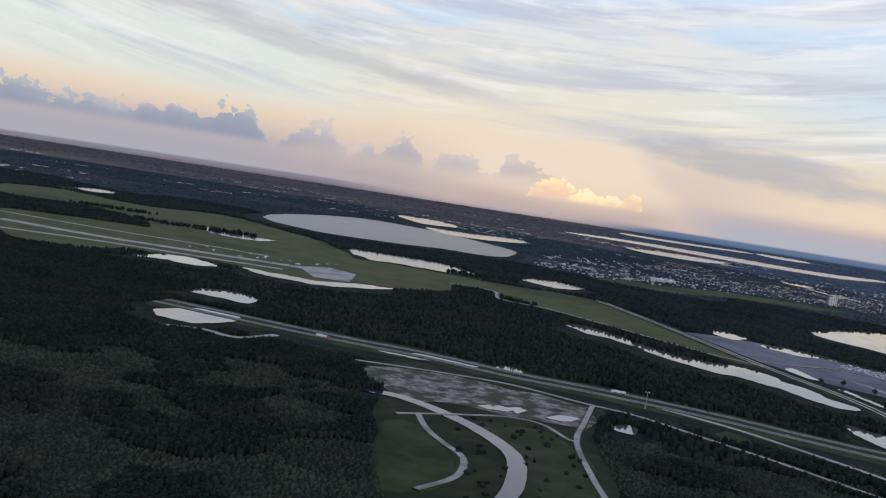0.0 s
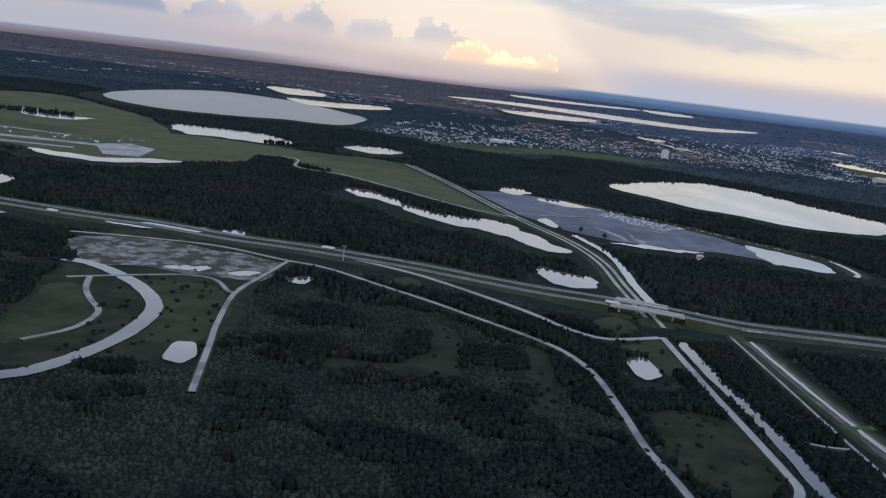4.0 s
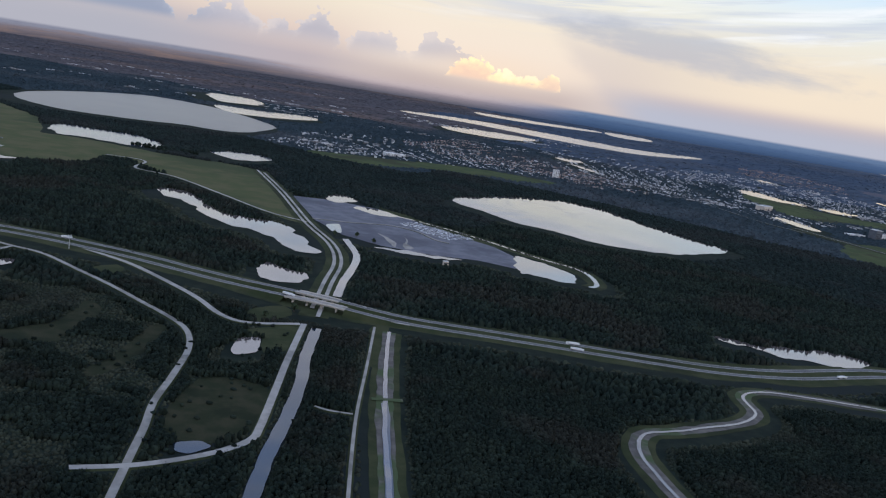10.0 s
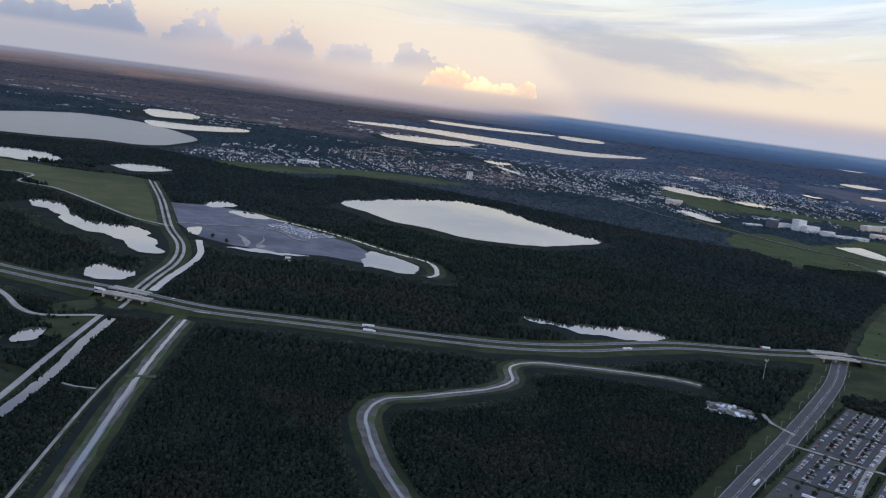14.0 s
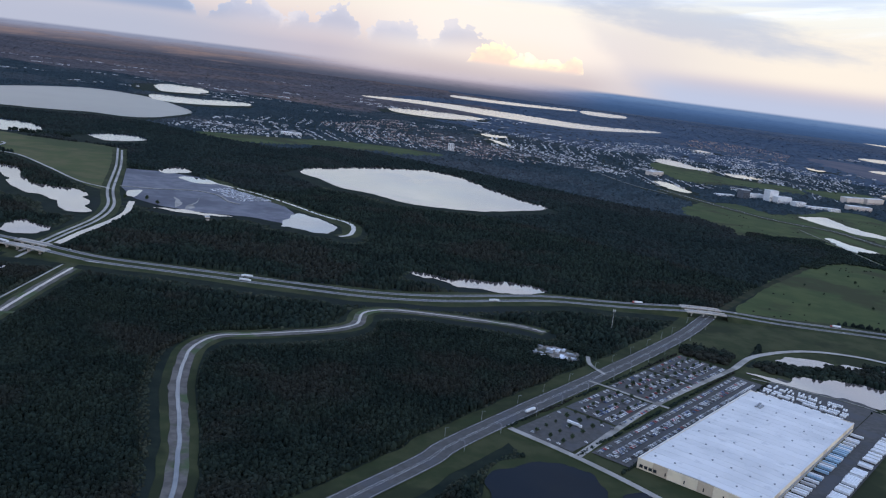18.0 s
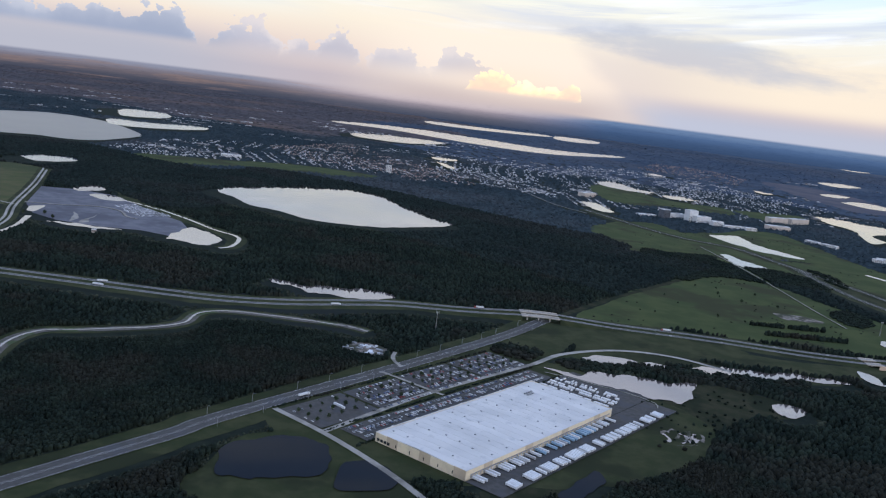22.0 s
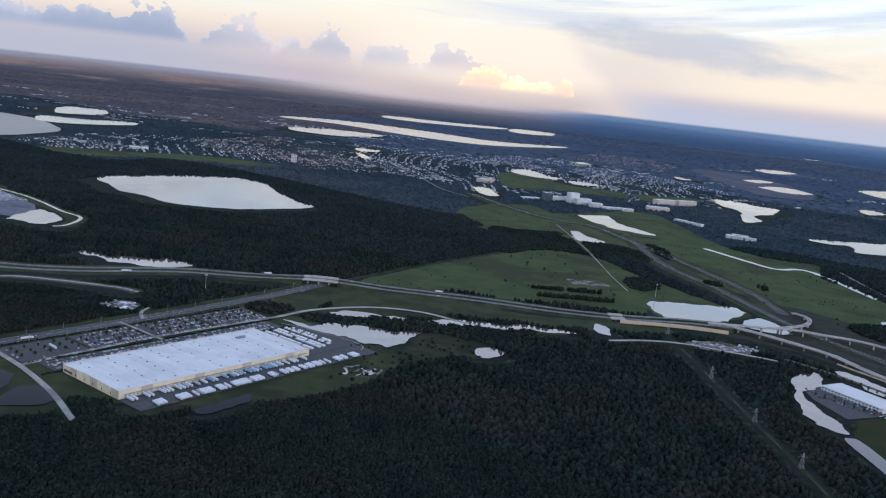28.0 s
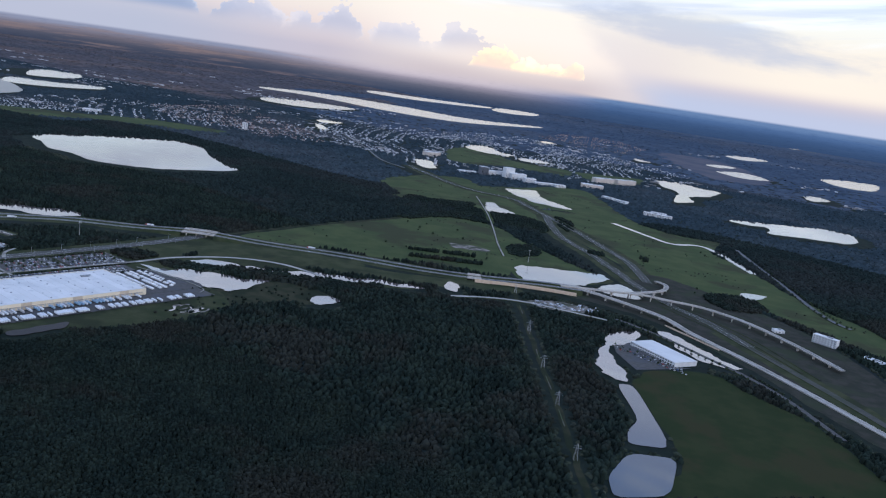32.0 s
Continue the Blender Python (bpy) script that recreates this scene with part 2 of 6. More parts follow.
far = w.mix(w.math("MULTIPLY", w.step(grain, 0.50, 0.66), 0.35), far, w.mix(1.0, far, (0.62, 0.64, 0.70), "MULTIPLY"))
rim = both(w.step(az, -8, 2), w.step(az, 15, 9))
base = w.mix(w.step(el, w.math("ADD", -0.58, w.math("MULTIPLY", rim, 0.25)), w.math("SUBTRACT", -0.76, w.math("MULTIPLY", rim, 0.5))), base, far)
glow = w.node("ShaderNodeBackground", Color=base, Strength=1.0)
w.tree.links.new(glow.outputs[0], w.node("ShaderNodeOutputWorld").inputs[0])

sun = new("sun", bpy.data.lights.new("sun", "SUN"))
sun.data.energy, sun.data.angle, sun.data.color = 0.5, radians(14), (1.0, 0.82, 0.66)
sun.matrix_world = look((1000 * math.sin(radians(SUN_AZ)), 1000 * math.cos(radians(SUN_AZ)), 1000 * math.tan(radians(SUN_EL + 10))), (0, 0, 0))


# ---- materials ----
def material(name, colour, rough=0.8, second=None, scale=0.2, bump=0.0, metal=0.0, spread=0.0, third=None, third_scale=0.02, ior=None, island=False, third_amount=(0.5, 0.62), gloss=0.5):
    """A surface whose colour drifts between two or three tones at two sizes; spread: how far single pieces differ in brightness."""
    m = bpy.data.materials.new(name)
    m.use_nodes = True
    t = Tree(m.node_tree)
    at = t.node("ShaderNodeNewGeometry").outputs["Position"]
    c = tuple(colour)
    if second:
        c = t.mix(t.step(t.noise(at, scale, 5, 0.6), 0.38, 0.64), c, tuple(second))
    if third:
        c = t.mix(t.step(t.noise(at, third_scale, 4, 0.6), *third_amount), c, tuple(third))
    if spread:
        r = t.node("ShaderNodeNewGeometry").outputs["Random Per Island"] if island else t.node("ShaderNodeObjectInfo").outputs["Random"]
        h = t.node("ShaderNodeHueSaturation", Color=c, Value=t.step(r, 0, 1, 1 - spread, 1 + spread))
        c = h.outputs[0]
    b = t.node("ShaderNodeBsdfPrincipled", Roughness=rough, Metallic=metal)
    b.inputs["Specular IOR Level"].default_value = gloss
    t.put(b.inputs["Base Color"], c)
    if ior:
        b.inputs["IOR"].default_value = ior
    if bump:
        n = t.node("ShaderNodeBump", Strength=bump, Distance=0.3)
        t.put(n.inputs["Height"], t.noise(at, scale * 3, 5, 0.65))
        t.tree.links.new(n.outputs[0], b.inputs["Normal"])
    t.tree.links.new(b.outputs[0], t.node("ShaderNodeOutputMaterial").inputs[0])
    return m


M_GROUND = material("woodland_floor", (0.012, 0.0175, 0.014), 1.0, (0.020, 0.026, 0.019), 0.09, third=(0.017, 0.022, 0.021), third_scale=0.004, gloss=0.05)
M_FOREST = material("foliage", (0.0121, 0.0183, 0.0146), 1.0, (0.0182, 0.0252, 0.0184), 0.03, spread=0.36, island=True, third=(0.0212, 0.0226, 0.0178), third_scale=0.012, gloss=0.05)
# distance haze is mixed into the base colours of these far materials
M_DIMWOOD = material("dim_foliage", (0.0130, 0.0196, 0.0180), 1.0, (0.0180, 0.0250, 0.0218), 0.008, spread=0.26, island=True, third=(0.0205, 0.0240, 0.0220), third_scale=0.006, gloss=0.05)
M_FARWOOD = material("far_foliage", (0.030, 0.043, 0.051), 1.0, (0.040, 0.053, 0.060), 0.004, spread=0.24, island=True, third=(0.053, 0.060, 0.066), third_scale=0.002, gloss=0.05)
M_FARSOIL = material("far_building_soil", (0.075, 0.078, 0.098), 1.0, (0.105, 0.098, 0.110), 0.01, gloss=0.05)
M_HAZEWOOD = material("haze_tinted_foliage", (0.048, 0.066, 0.096), 1.0, (0.059, 0.076, 0.104), 0.002, spread=0.13, island=True, third=(0.064, 0.075, 0.096), third_scale=0.0012, gloss=0.05)
# warmed as well: evening sun on the far left land, painted into the colour
M_SUNHAZE = material("sun_and_haze_tinted_land", (0.068, 0.064, 0.070), 1.0, (0.084, 0.073, 0.075), 0.002, spread=0.2, island=True, third=(0.112, 0.085, 0.075), third_scale=0.0012, gloss=0.05)
M_GRASS = material("meadow_grass", (0.042, 0.058, 0.021), 1.0, (0.061, 0.075, 0.027), 0.03, third=(0.037, 0.042, 0.019), third_scale=0.010, bump=0.2, gloss=0.1)
M_BROWNFIELD = material("brown_field_grass", (0.023, 0.032, 0.0125), 1.0, (0.031, 0.038, 0.0155), 0.05, third=(0.034, 0.034, 0.0155), third_scale=0.016, bump=0.15, gloss=0.05)
M_FIELD = material("airfield_grass", (0.066, 0.076, 0.030), 1.0, (0.092, 0.088, 0.042), 0.03, third=(0.050, 0.060, 0.026), third_scale=0.006, gloss=0.1)
M_ROUGH = material("rough_grass", (0.029, 0.037, 0.0155), 1.0, (0.047, 0.051, 0.0235), 0.06, third=(0.023, 0.028, 0.0135), third_scale=0.02, gloss=0.1)
M_SCRUB = material("scrub_foliage", (0.024, 0.031, 0.021), 1.0, (0.038, 0.042, 0.028), 0.05, spread=0.35, island=True, third=(0.024, 0.027, 0.020), third_scale=0.012, gloss=0.05)
M_HEATH = material("brown_heath", (0.020, 0.025, 0.012), 1.0, (0.035, 0.035, 0.019), 0.09, third=(0.015, 0.020, 0.010), third_scale=0.035, gloss=0.1)
M_SOIL = material("dark_building_soil", (0.024, 0.026, 0.019), 1.0, (0.040, 0.038, 0.030), 0.08, third=(0.030, 0.036, 0.021), third_scale=0.03, gloss=0.1)
M_SAND = material("sandy_soil", (0.12, 0.105, 0.09), 0.9, (0.27, 0.24, 0.21), 0.22, third=(0.050, 0.052, 0.034), third_scale=0.085, bump=0.3, third_amount=(0.44, 0.56), gloss=0.15)
M_BANK = material("sandy_bank", (0.085, 0.078, 0.070), 0.95, (0.135, 0.122, 0.108), 0.15, third=(0.06, 0.08, 0.035), third_scale=0.03, gloss=0.15)
M_ASPHALT = material("asphalt", (0.064, 0.061, 0.058), 0.85, (0.084, 0.081, 0.077), 0.3, third=(0.072, 0.072, 0.076), third_scale=0.05, gloss=0.15)
M_OLDROAD = material("old_brown_asphalt", (0.050, 0.050, 0.044), 0.9, (0.066, 0.064, 0.056), 0.2, third=(0.044, 0.048, 0.036), third_scale=0.04, gloss=0.15)
M_LANE = material("worn_asphalt", (0.105, 0.105, 0.107), 0.85, (0.135, 0.135, 0.136), 0.2, third=(0.085, 0.085, 0.087), third_scale=0.05, gloss=0.15)
M_GRAVEL = material("dark_gravel", (0.085, 0.085, 0.105), 0.9, (0.13, 0.13, 0.15), 0.08, third=(0.062, 0.064, 0.082), third_scale=0.012)
M_CONCRETE = material("concrete_road", (0.29, 0.27, 0.24), 0.85, (0.37, 0.345, 0.31), 0.1, third=(0.22, 0.21, 0.19), third_scale=0.04, gloss=0.15)
M_PALE = material("pale_road", (0.25, 0.232, 0.205), 0.9, (0.33, 0.31, 0.275), 0.12, third=(0.17, 0.16, 0.14), third_scale=0.05, gloss=0.15)
M_SHOULDER = material("pale_shoulder", (0.33, 0.315, 0.29), 0.8, (0.22, 0.21, 0.20), 0.25, gloss=0.15)
M_WALL = material("pale_concrete", (0.45, 0.42, 0.38), 0.8, (0.52, 0.50, 0.46), 0.4, third=(0.36, 0.34, 0.31), third_scale=0.1)
M_PAINT = material("white_paint", (0.7, 0.7, 0.68), 0.6, (0.6, 0.6, 0.58), 0.5)
M_WATER = material("water", (0.092, 0.078, 0.073), 0.06, (0.108, 0.093, 0.087), 0.02, ior=2.2)
t = Tree(M_WATER.node_tree, True)
surface = next(n for n in t.tree.nodes if n.type == "BSDF_PRINCIPLED")
at = t.node("ShaderNodeNewGeometry").outputs["Position"]
gust = t.noise(at, 0.013, 4, 0.55, 2.0)     # wind streaks
t.put(surface.inputs["Roughness"], t.step(gust, 0.50, 0.66, 0.03, 0.13))
M_DEEP = material("dark_water", (0.006, 0.009, 0.014), 0.05, (0.008, 0.011, 0.016), 0.02, ior=1.09)
M_DULL = material("wind_roughened_water", (0.055, 0.059, 0.068), 0.30, (0.068, 0.072, 0.080), 0.008, ior=1.28)
M_RIPPLE = material("rippled_water", (0.045, 0.055, 0.075), 0.15, (0.06, 0.07, 0.09), 0.01, ior=1.45)
M_MILKY = material("milky_water", (0.11, 0.11, 0.108), 0.12, (0.16, 0.158, 0.15), 0.05, ior=1.6)
M_POND = material("clear_blue_water", (0.014, 0.022, 0.036), 0.05, (0.018, 0.027, 0.042), 0.03, ior=1.6)


# ---- shape helpers ----
def mesh_of(name, verts, faces, mats=(), slots=None, smooth=False):
    me = bpy.data.meshes.new(name)
    me.from_pydata([tuple(v) for v in verts], [], faces)
    for m in mats:
        me.materials.append(m)
    if slots is not None:
        me.polygons.foreach_set("material_index", slots)
    if smooth:
        me.polygons.foreach_set("use_smooth", [True] * len(me.polygons))
    me.update()
    return me


def part(name, me, parent, label="", at=None):
    """One mesh as a part of a thing or of a part."""
    ob = new(name, me)
    ob.parent = parent
    if at is not None:
        ob.matrix_basis = at
    if label:
        ob["label"] = label
    return ob


def curve_through(points, closed=False, step=4.0):
    """A smooth line through corner points (Catmull-Rom)."""
    p = np.array(points, float)
    n = len(p)
    if closed:
        q = np.vstack([p[-1], p, p[0], p[1]])
        spans = n
    else:
        q = np.vstack([2 * p[0] - p[1], p, 2 * p[-1] - p[-2]])
        spans = n - 1
    out = []
    for i in range(spans):
        a, b, c, d = q[i:i + 4]
        k = max(2, int(np.linalg.norm(c - b) / step))
        for u in np.arange(k) / k:
            out.append(0.5 * (2 * b + (c - a) * u + (2 * a - 5 * b + 4 * c - d) * u * u + (3 * b - a - 3 * c + d) * u ** 3))
    if not closed:
        out.append(p[-1])
    return np.array(out)


def uneven(line, amount, size):
    """Shore outlines that wander a little."""
    return np.array([(x + amount * noise.noise((x / size, y / size, 1.5)) + 0.4 * amount * noise.noise((x * 3 / size, y * 3 / size, 4.5)),
                      y + amount * 1.6 * noise.noise((x / size, y / size, 7.5)) + 0.6 * amount * noise.noise((x * 3 / size, y * 3 / size, 9.5))) for x, y in line])


CLEAR = []     # ground where no forest grows: outline, and how far trees keep back from it
TOWNS = []


def sheet(name, label, outline, z, mat, category, setback=0.0, thick=0.0):
    """A flat piece of ground."""
    verts = [(x, y, z) for x, y in outline]
    ob = new(name, mesh_of(name, verts, [list(range(len(verts)))], [mat]))
    if ob.data.polygons[0].normal.z < 0:
        ob.data.flip_normals()
    CLEAR.append((np.array(outline, float), setback))
    return tagged(ob, label, category, kind="structure")


def ribbon_mesh(name, line, offsets, heights, mats, slots):
    """A strip along a line (x, y, z): offsets across it, to the left minus, with a height for each."""
    line = np.array(line, float)
    t = np.gradient(line[:, :2], axis=0)
    t /= np.linalg.norm(t, axis=1)[:, None] + 1e-9
    side = np.stack([t[:, 1], -t[:, 0]], 1)
    k = len(offsets)
    verts = []
    for p, s in zip(line, side):
        for o, h in zip(offsets, heights):
            verts.append((p[0] + s[0] * o, p[1] + s[1] * o, (p[2] + h) if h is not None else 0.0))
    faces, fs = [], []
    for i in range(len(line) - 1):
        for j in range(k - 1):
            faces.append((i * k + j + 1, i * k + j, (i + 1) * k + j, (i + 1) * k + j + 1)[::-1])
            fs.append(slots[j])
    return mesh_of(name, verts, faces, mats, fs)


def strip_outline(line, half):
    line = np.array(line, float)[:, :2]
    t = np.gradient(line, axis=0)
    t /= np.linalg.norm(t, axis=1)[:, None] + 1e-9
    side = np.stack([t[:, 1], -t[:, 0]], 1)
    return np.vstack([line + side * half, (line - side * half)[::-1]])


LEVEL = {}


def level(base):
    """Each flat piece lies a little above the last one of its kind."""
    LEVEL[base] = LEVEL.get(base, 0) + 1
    return base + LEVEL[base] * 0.0022


def water(name, label, points):
    size = np.ptp(np.array(points), axis=0).max()
    if "blue" in label or "square" in label:
        line = np.array(points, float)
        for _ in range(2):
            nxt = np.roll(line, -1, 0)
            line = np.stack([line * 0.85 + nxt * 0.15, line * 0.15 + nxt * 0.85], 1).reshape(-1, 2)
        return sheet(name, label, line, level(0.42), M_DEEP if "warehouse" in label else M_POND if "blue" in label else M_WATER, "water", 1.0)
    line = uneven(curve_through(points, True, max(2.0, size / 60)), min(5.0, size * (0.12 if "puddle" in label else 0.035)), max(3.0 if "puddle" in label else 8.0, size * 0.12))
    # the near shore: no reeds or crowns over it
    side = (line - line.mean(0)) @ np.array((0.427, 0.904))
    line = line - np.outer(np.where(side < 0, np.clip(0.007 * (line @ np.array((0.427, 0.904))), 0, 5), 0), (0.427, 0.904))
    return sheet(name, label, line, level(0.42), M_DULL if "large pale lake" in label else M_RIPPLE if name == "far_lake" or "airfield" in label else M_DEEP if "dark pond" in label or "dark blue" in label or "dark flooded" in label else M_WATER, "water", 1.0)


def canal(name, label, points, width):
    line = curve_through(points, False, 5.0)
    if "hooked" in label:
        sheet("bank", "mown grass bank round the gravel lot", uneven(strip_outline(line, 8.0), 1.0, 14.0), level(0.12), M_ROUGH, "bank", 0.5)
    return sheet(name, label, uneven(strip_outline(line, width / 2), 0.5, 9.0), level(0.42), M_POND if "grey canal" in label or "dark canal" in label else M_WATER, "canal", 1.5)


def creek(name, label, points, width):
    line = curve_through(points, False, 5.0)
    sheet("bank", "sandy mown bank of a drainage canal", uneven(strip_outline(line, width * 1.35), 1.0, 14.0), level(0.12), M_ROUGH, "bank", 0.5)
    sheet("bank", "bare sandy bank of a drainage canal", uneven(strip_outline(line, width * 0.72), 0.9, 9.0), level(0.22), M_BANK, "bank", 0.5)
    return sheet(name, label, uneven(strip_outline(line, width * (0.16 if name == "creek" else 0.2)), 0.4, 8.0), level(0.42), M_MILKY if name == "creek" else M_WATER, "canal", 0.5)


def lot(name, label, points):
    return sheet(name, label, np.array(points, float), level(0.32), M_GRAVEL if name == "gravel_lot" else M_ASPHALT if name != "apron" else M_CONCRETE, "car park" if name == "car_park" else "paved yard", 0.5)


def grass(name, label, points):
    mat = M_BROWNFIELD if name == "grass_field" else M_HEATH if name == "heath" or "beside the warehouse" in label else M_FIELD if "airfield" in name else M_GRASS if name == "meadow" else M_ROUGH
    return sheet(name, label, uneven(curve_through(points, True, 8.0), 5.0 if name == "meadow" else 4.0, 55.0 if name == "meadow" else 30.0), level(0.03), mat, "grass", 0.0)


def sand(name, label, points):
    if name == "puddle":
        # ragged slivers of standing water and silt
        mid, r = np.mean(points, axis=0), np.random.default_rng(3)
        for k in range(13):
            a = r.uniform(0, 6.28)
            c = mid + np.array((math.cos(a) * 15, math.sin(a) * 11)) * r.uniform(0.1, 1.0)
            b = a + 1.57 + r.normal() * 0.5
            d = np.array((math.cos(b), math.sin(b))) * r.uniform(3, 8)
            line = curve_through([tuple(c - d), tuple(c + r.normal(size=2) * 1.5), tuple(c + d)], False, 1.0)
            sheet(name, label, uneven(strip_outline(line, r.uniform(0.35, 1.0)), 1.0, 3.0), level(0.22), M_SAND if k % 3 else M_WATER, "bare ground", 0.0)
        return None
    return sheet(name, label, uneven(curve_through(points, True, 4.0), 2.5, 14.0), level(0.40 if name == "streak" else 0.22), M_BANK if name == "bare_land" else M_PALE if name == "streak" else M_SAND, "bare ground", 0.0)


def road(name, label, points, width):
    line = curve_through([(x, y, 0) for x, y in points], False, 5.0)
    if name == "airport_road" and width > 10:
        sheet("verge", "grass median and verge of a divided road", uneven(strip_outline(line, width / 2 + 3), 0.8, 12.0), level(0.13), M_ROUGH, "grass", 0.5)
        both = strip_outline(line, 2.5)
        half = len(both) // 2
        road("carriageway", label, [tuple(q) for q in both[:half:4]], 2.5)
        return road("carriageway", label, [tuple(q) for q in both[half::4]], 2.5)
    z = level(0.55)
    if name in ("main_road", "divided_highway"):
        sheet("verge", "mown grass verge beside the road", uneven(strip_outline(line, width / 2 + 9), 1.5, 14.0), level(0.13), M_ROUGH, "grass", 0.5)
    mat = M_OLDROAD if name == "divided_highway" else M_ASPHALT if name in ("divided_highway", "main_road", "avenue") else M_LANE if name == "boulevard" else M_SOIL if "haul" in label else M_PALE if "service" in name or "gravel" in name or name in ("trail", "drive") else M_CONCRETE
    ob = new(name, ribbon_mesh(name, line, (-width / 2 - 0.8, -width / 2, width / 2, width / 2 + 0.8), (0.0, z, z, 0.0), [mat, M_ROUGH], (1, 0, 1)))
    CLEAR.append((strip_outline(line, width / 2 + 0.6), 1.5))
    if width > 9 and mat in (M_ASPHALT, M_OLDROAD):
        for o in (-width / 2 + 0.5, -0.5, 0.5, width / 2 - 0.5):
            part("lane_line", ribbon_mesh("lane_line", line, (o - 0.045, o + 0.045), (z + 0.015, z + 0.015), [M_PAINT], (0,)), ob, "white painted lane line")
    return tagged(ob, label, "road", kind="structure")


def runway(name, label, points, width):
    line = curve_through([(x, y, 0) for x, y in points], False, 10.0)
    z = level(0.32)
    ob = new(name, ribbon_mesh(name, line, (-width / 2, width / 2), (z, z), [M_CONCRETE], (0,)))
    CLEAR.append((strip_outline(line, width / 2), 1.0))
    return tagged(ob, label, "runway", kind="structure")


def town(name, label, points, style):
    TOWNS.append((np.array(points, float), style))


# ---- the ground ----
# the outer ring of ground carries the haze-tinted colours
ring = [(4900 * math.cos(a), 4900 * math.sin(a)) for a in np.linspace(0, 2 * math.pi, 97)[:-1]]
rim_at = [(2300 * math.cos(a), 2300 * math.sin(a)) for a in np.linspace(0, 2 * math.pi, 97)[:-1]]
# its left part takes the painted sun tint
ground = new("ground", mesh_of("ground", [(700 + x, 300 + y, 0.0) for x, y in rim_at + ring], [list(range(96))] + [(k, 96 + k, 96 + (k + 1) % 96, (k + 1) % 96) for k in range(96)], [M_GROUND, M_HAZEWOOD, M_SUNHAZE], [0] + [2 if 22 < k < 60 else 1 for k in range(96)]))
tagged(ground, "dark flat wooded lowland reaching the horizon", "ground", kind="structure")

# ---- waters, fields, roads ----
CORNER = np.array((688.8, 161.2))     # the middle of the warehouse
grass("heath", "rough olive and brown ground of a building site", [(-14, 469), (14, 475), (49, 458), (87, 439), (91, 423), (80, 375), (75, 331), (70, 288), (-1, 258)])
water("lake", "large bright lake ringed by dark woods", [(409, 948), (449, 998), (506, 1052), (557, 1078), (597, 1077), (631, 1045), (655, 965), (680, 904), (702, 871), (716, 843), (679, 808), (638, 777), (610, 768), (578, 762), (549, 767), (521, 787), (494, 816), (464, 834), (435, 884)])
water("pond", "pale pond at the end of a dark gravel lot", [(431, 626), (448, 622), (474, 585), (468, 559), (454, 556), (436, 567), (428, 571)])
canal("canal", "hooked pale drainage canal beside a pond", [(295, 779), (364, 734), (410, 691), (455, 636), (481, 612), (488, 590), (486, 557), (477, 544)], 4)
lot("gravel_lot", "dark grey gravel storage lot with pale tracks", [(231, 791), (270, 797), (317, 782), (354, 735), (387, 692), (418, 661), (431, 628), (427, 575), (395, 589), (357, 585), (315, 595), (284, 619), (259, 670)])
water("pond", "small square pond beside the airport road", [(268, 655), (281, 669), (284, 624), (275, 627)])
water("pond", "small bright pond above the gravel lot", [(265, 814), (277, 846), (297, 819), (276, 790)])
water("pond", "thin bright pond along the gravel lot", [(294, 776), (318, 778), (337, 752), (314, 749)])
canal("canal", "pale canal beside the airport road", [(287, 602), (296, 546), (294, 503), (288, 455), (285, 416)], 5.5)
water("pond", "long bright pond between woods and grass", [(113, 709), (125, 727), (149, 706), (181, 644), (210, 635), (229, 633), (253, 596), (269, 540), (255, 533), (233, 564), (214, 594), (196, 596), (175, 624), (150, 664), (133, 682)])
water("pond", "small bright pond near the highway junction", [(233, 458), (236, 482), (247, 474), (263, 464), (264, 445), (253, 437), (242, 438)])
grass("airfield_grass", "yellow-green airfield grass", [(-119, 978), (-49, 1002), (57, 972), (181, 946), (219, 803), (253, 654), (216, 678), (164, 742), (112, 802), (71, 842), (25, 886), (-53, 793)])
water("pond", "narrow bright pond with tree stumps beside the highway", [(535, 442), (547, 445), (566, 436), (595, 437), (617, 440), (632, 435), (636, 419), (621, 409), (605, 409), (586, 413), (571, 415), (559, 427), (544, 433)])
creek("creek", "winding pale canal between sandy banks", [(446, 20), (440, 80), (432, 125), (425, 155), (420, 179), (417, 207), (417, 229), (426, 249), (442, 256), (467, 269), (485, 279), (499, 295), (503, 320), (520, 332), (547, 332), (574, 329), (603, 324), (617, 316)], 5.6)
road("service_road", "pale unpaved service road through the woods", [(-31, 458), (6, 459), (49, 455), (85, 437), (109, 427), (137, 401), (162, 377), (183, 354), (202, 333), (214, 315), (220, 288), (220, 251), (219, 221), (221, 196), (222, 170), (225, 110), (232, 40)], 2.9)
road("ramp", "pale two-lane highway ramp", [(124, 454), (159, 430), (191, 396), (209, 374), (225, 349), (240, 340), (267, 349)], 3.6)
road("airport_road", "pale two-lane road below the highway", [(269, 350), (265, 288), (263, 246), (261, 208), (259, 196), (250, 184), (239, 175), (224, 166), (206, 160)], 3.2)
road("airport_road", "pale divided road past the airfield", [(181, 946), (219, 803), (253, 654), (276, 575), (283, 512), (278, 445), (273, 367)], 11)
road("perimeter_road", "pale perimeter road round the airfield grass", [(21, 891), (54, 891), (67, 875), (69, 824), (112, 802), (164, 742), (216, 678), (253, 654)], 3)
canal("canal", "straight dark canal beside the road", [(276, 345), (273, 298), (273, 261), (270, 220), (266, 182), (262, 110), (256, 40)], 5.6)
road("trail", "narrow pale trail on a grass strip", [(307, 361), (302, 291), (298, 239), (296, 195), (294, 110)], 1.4)
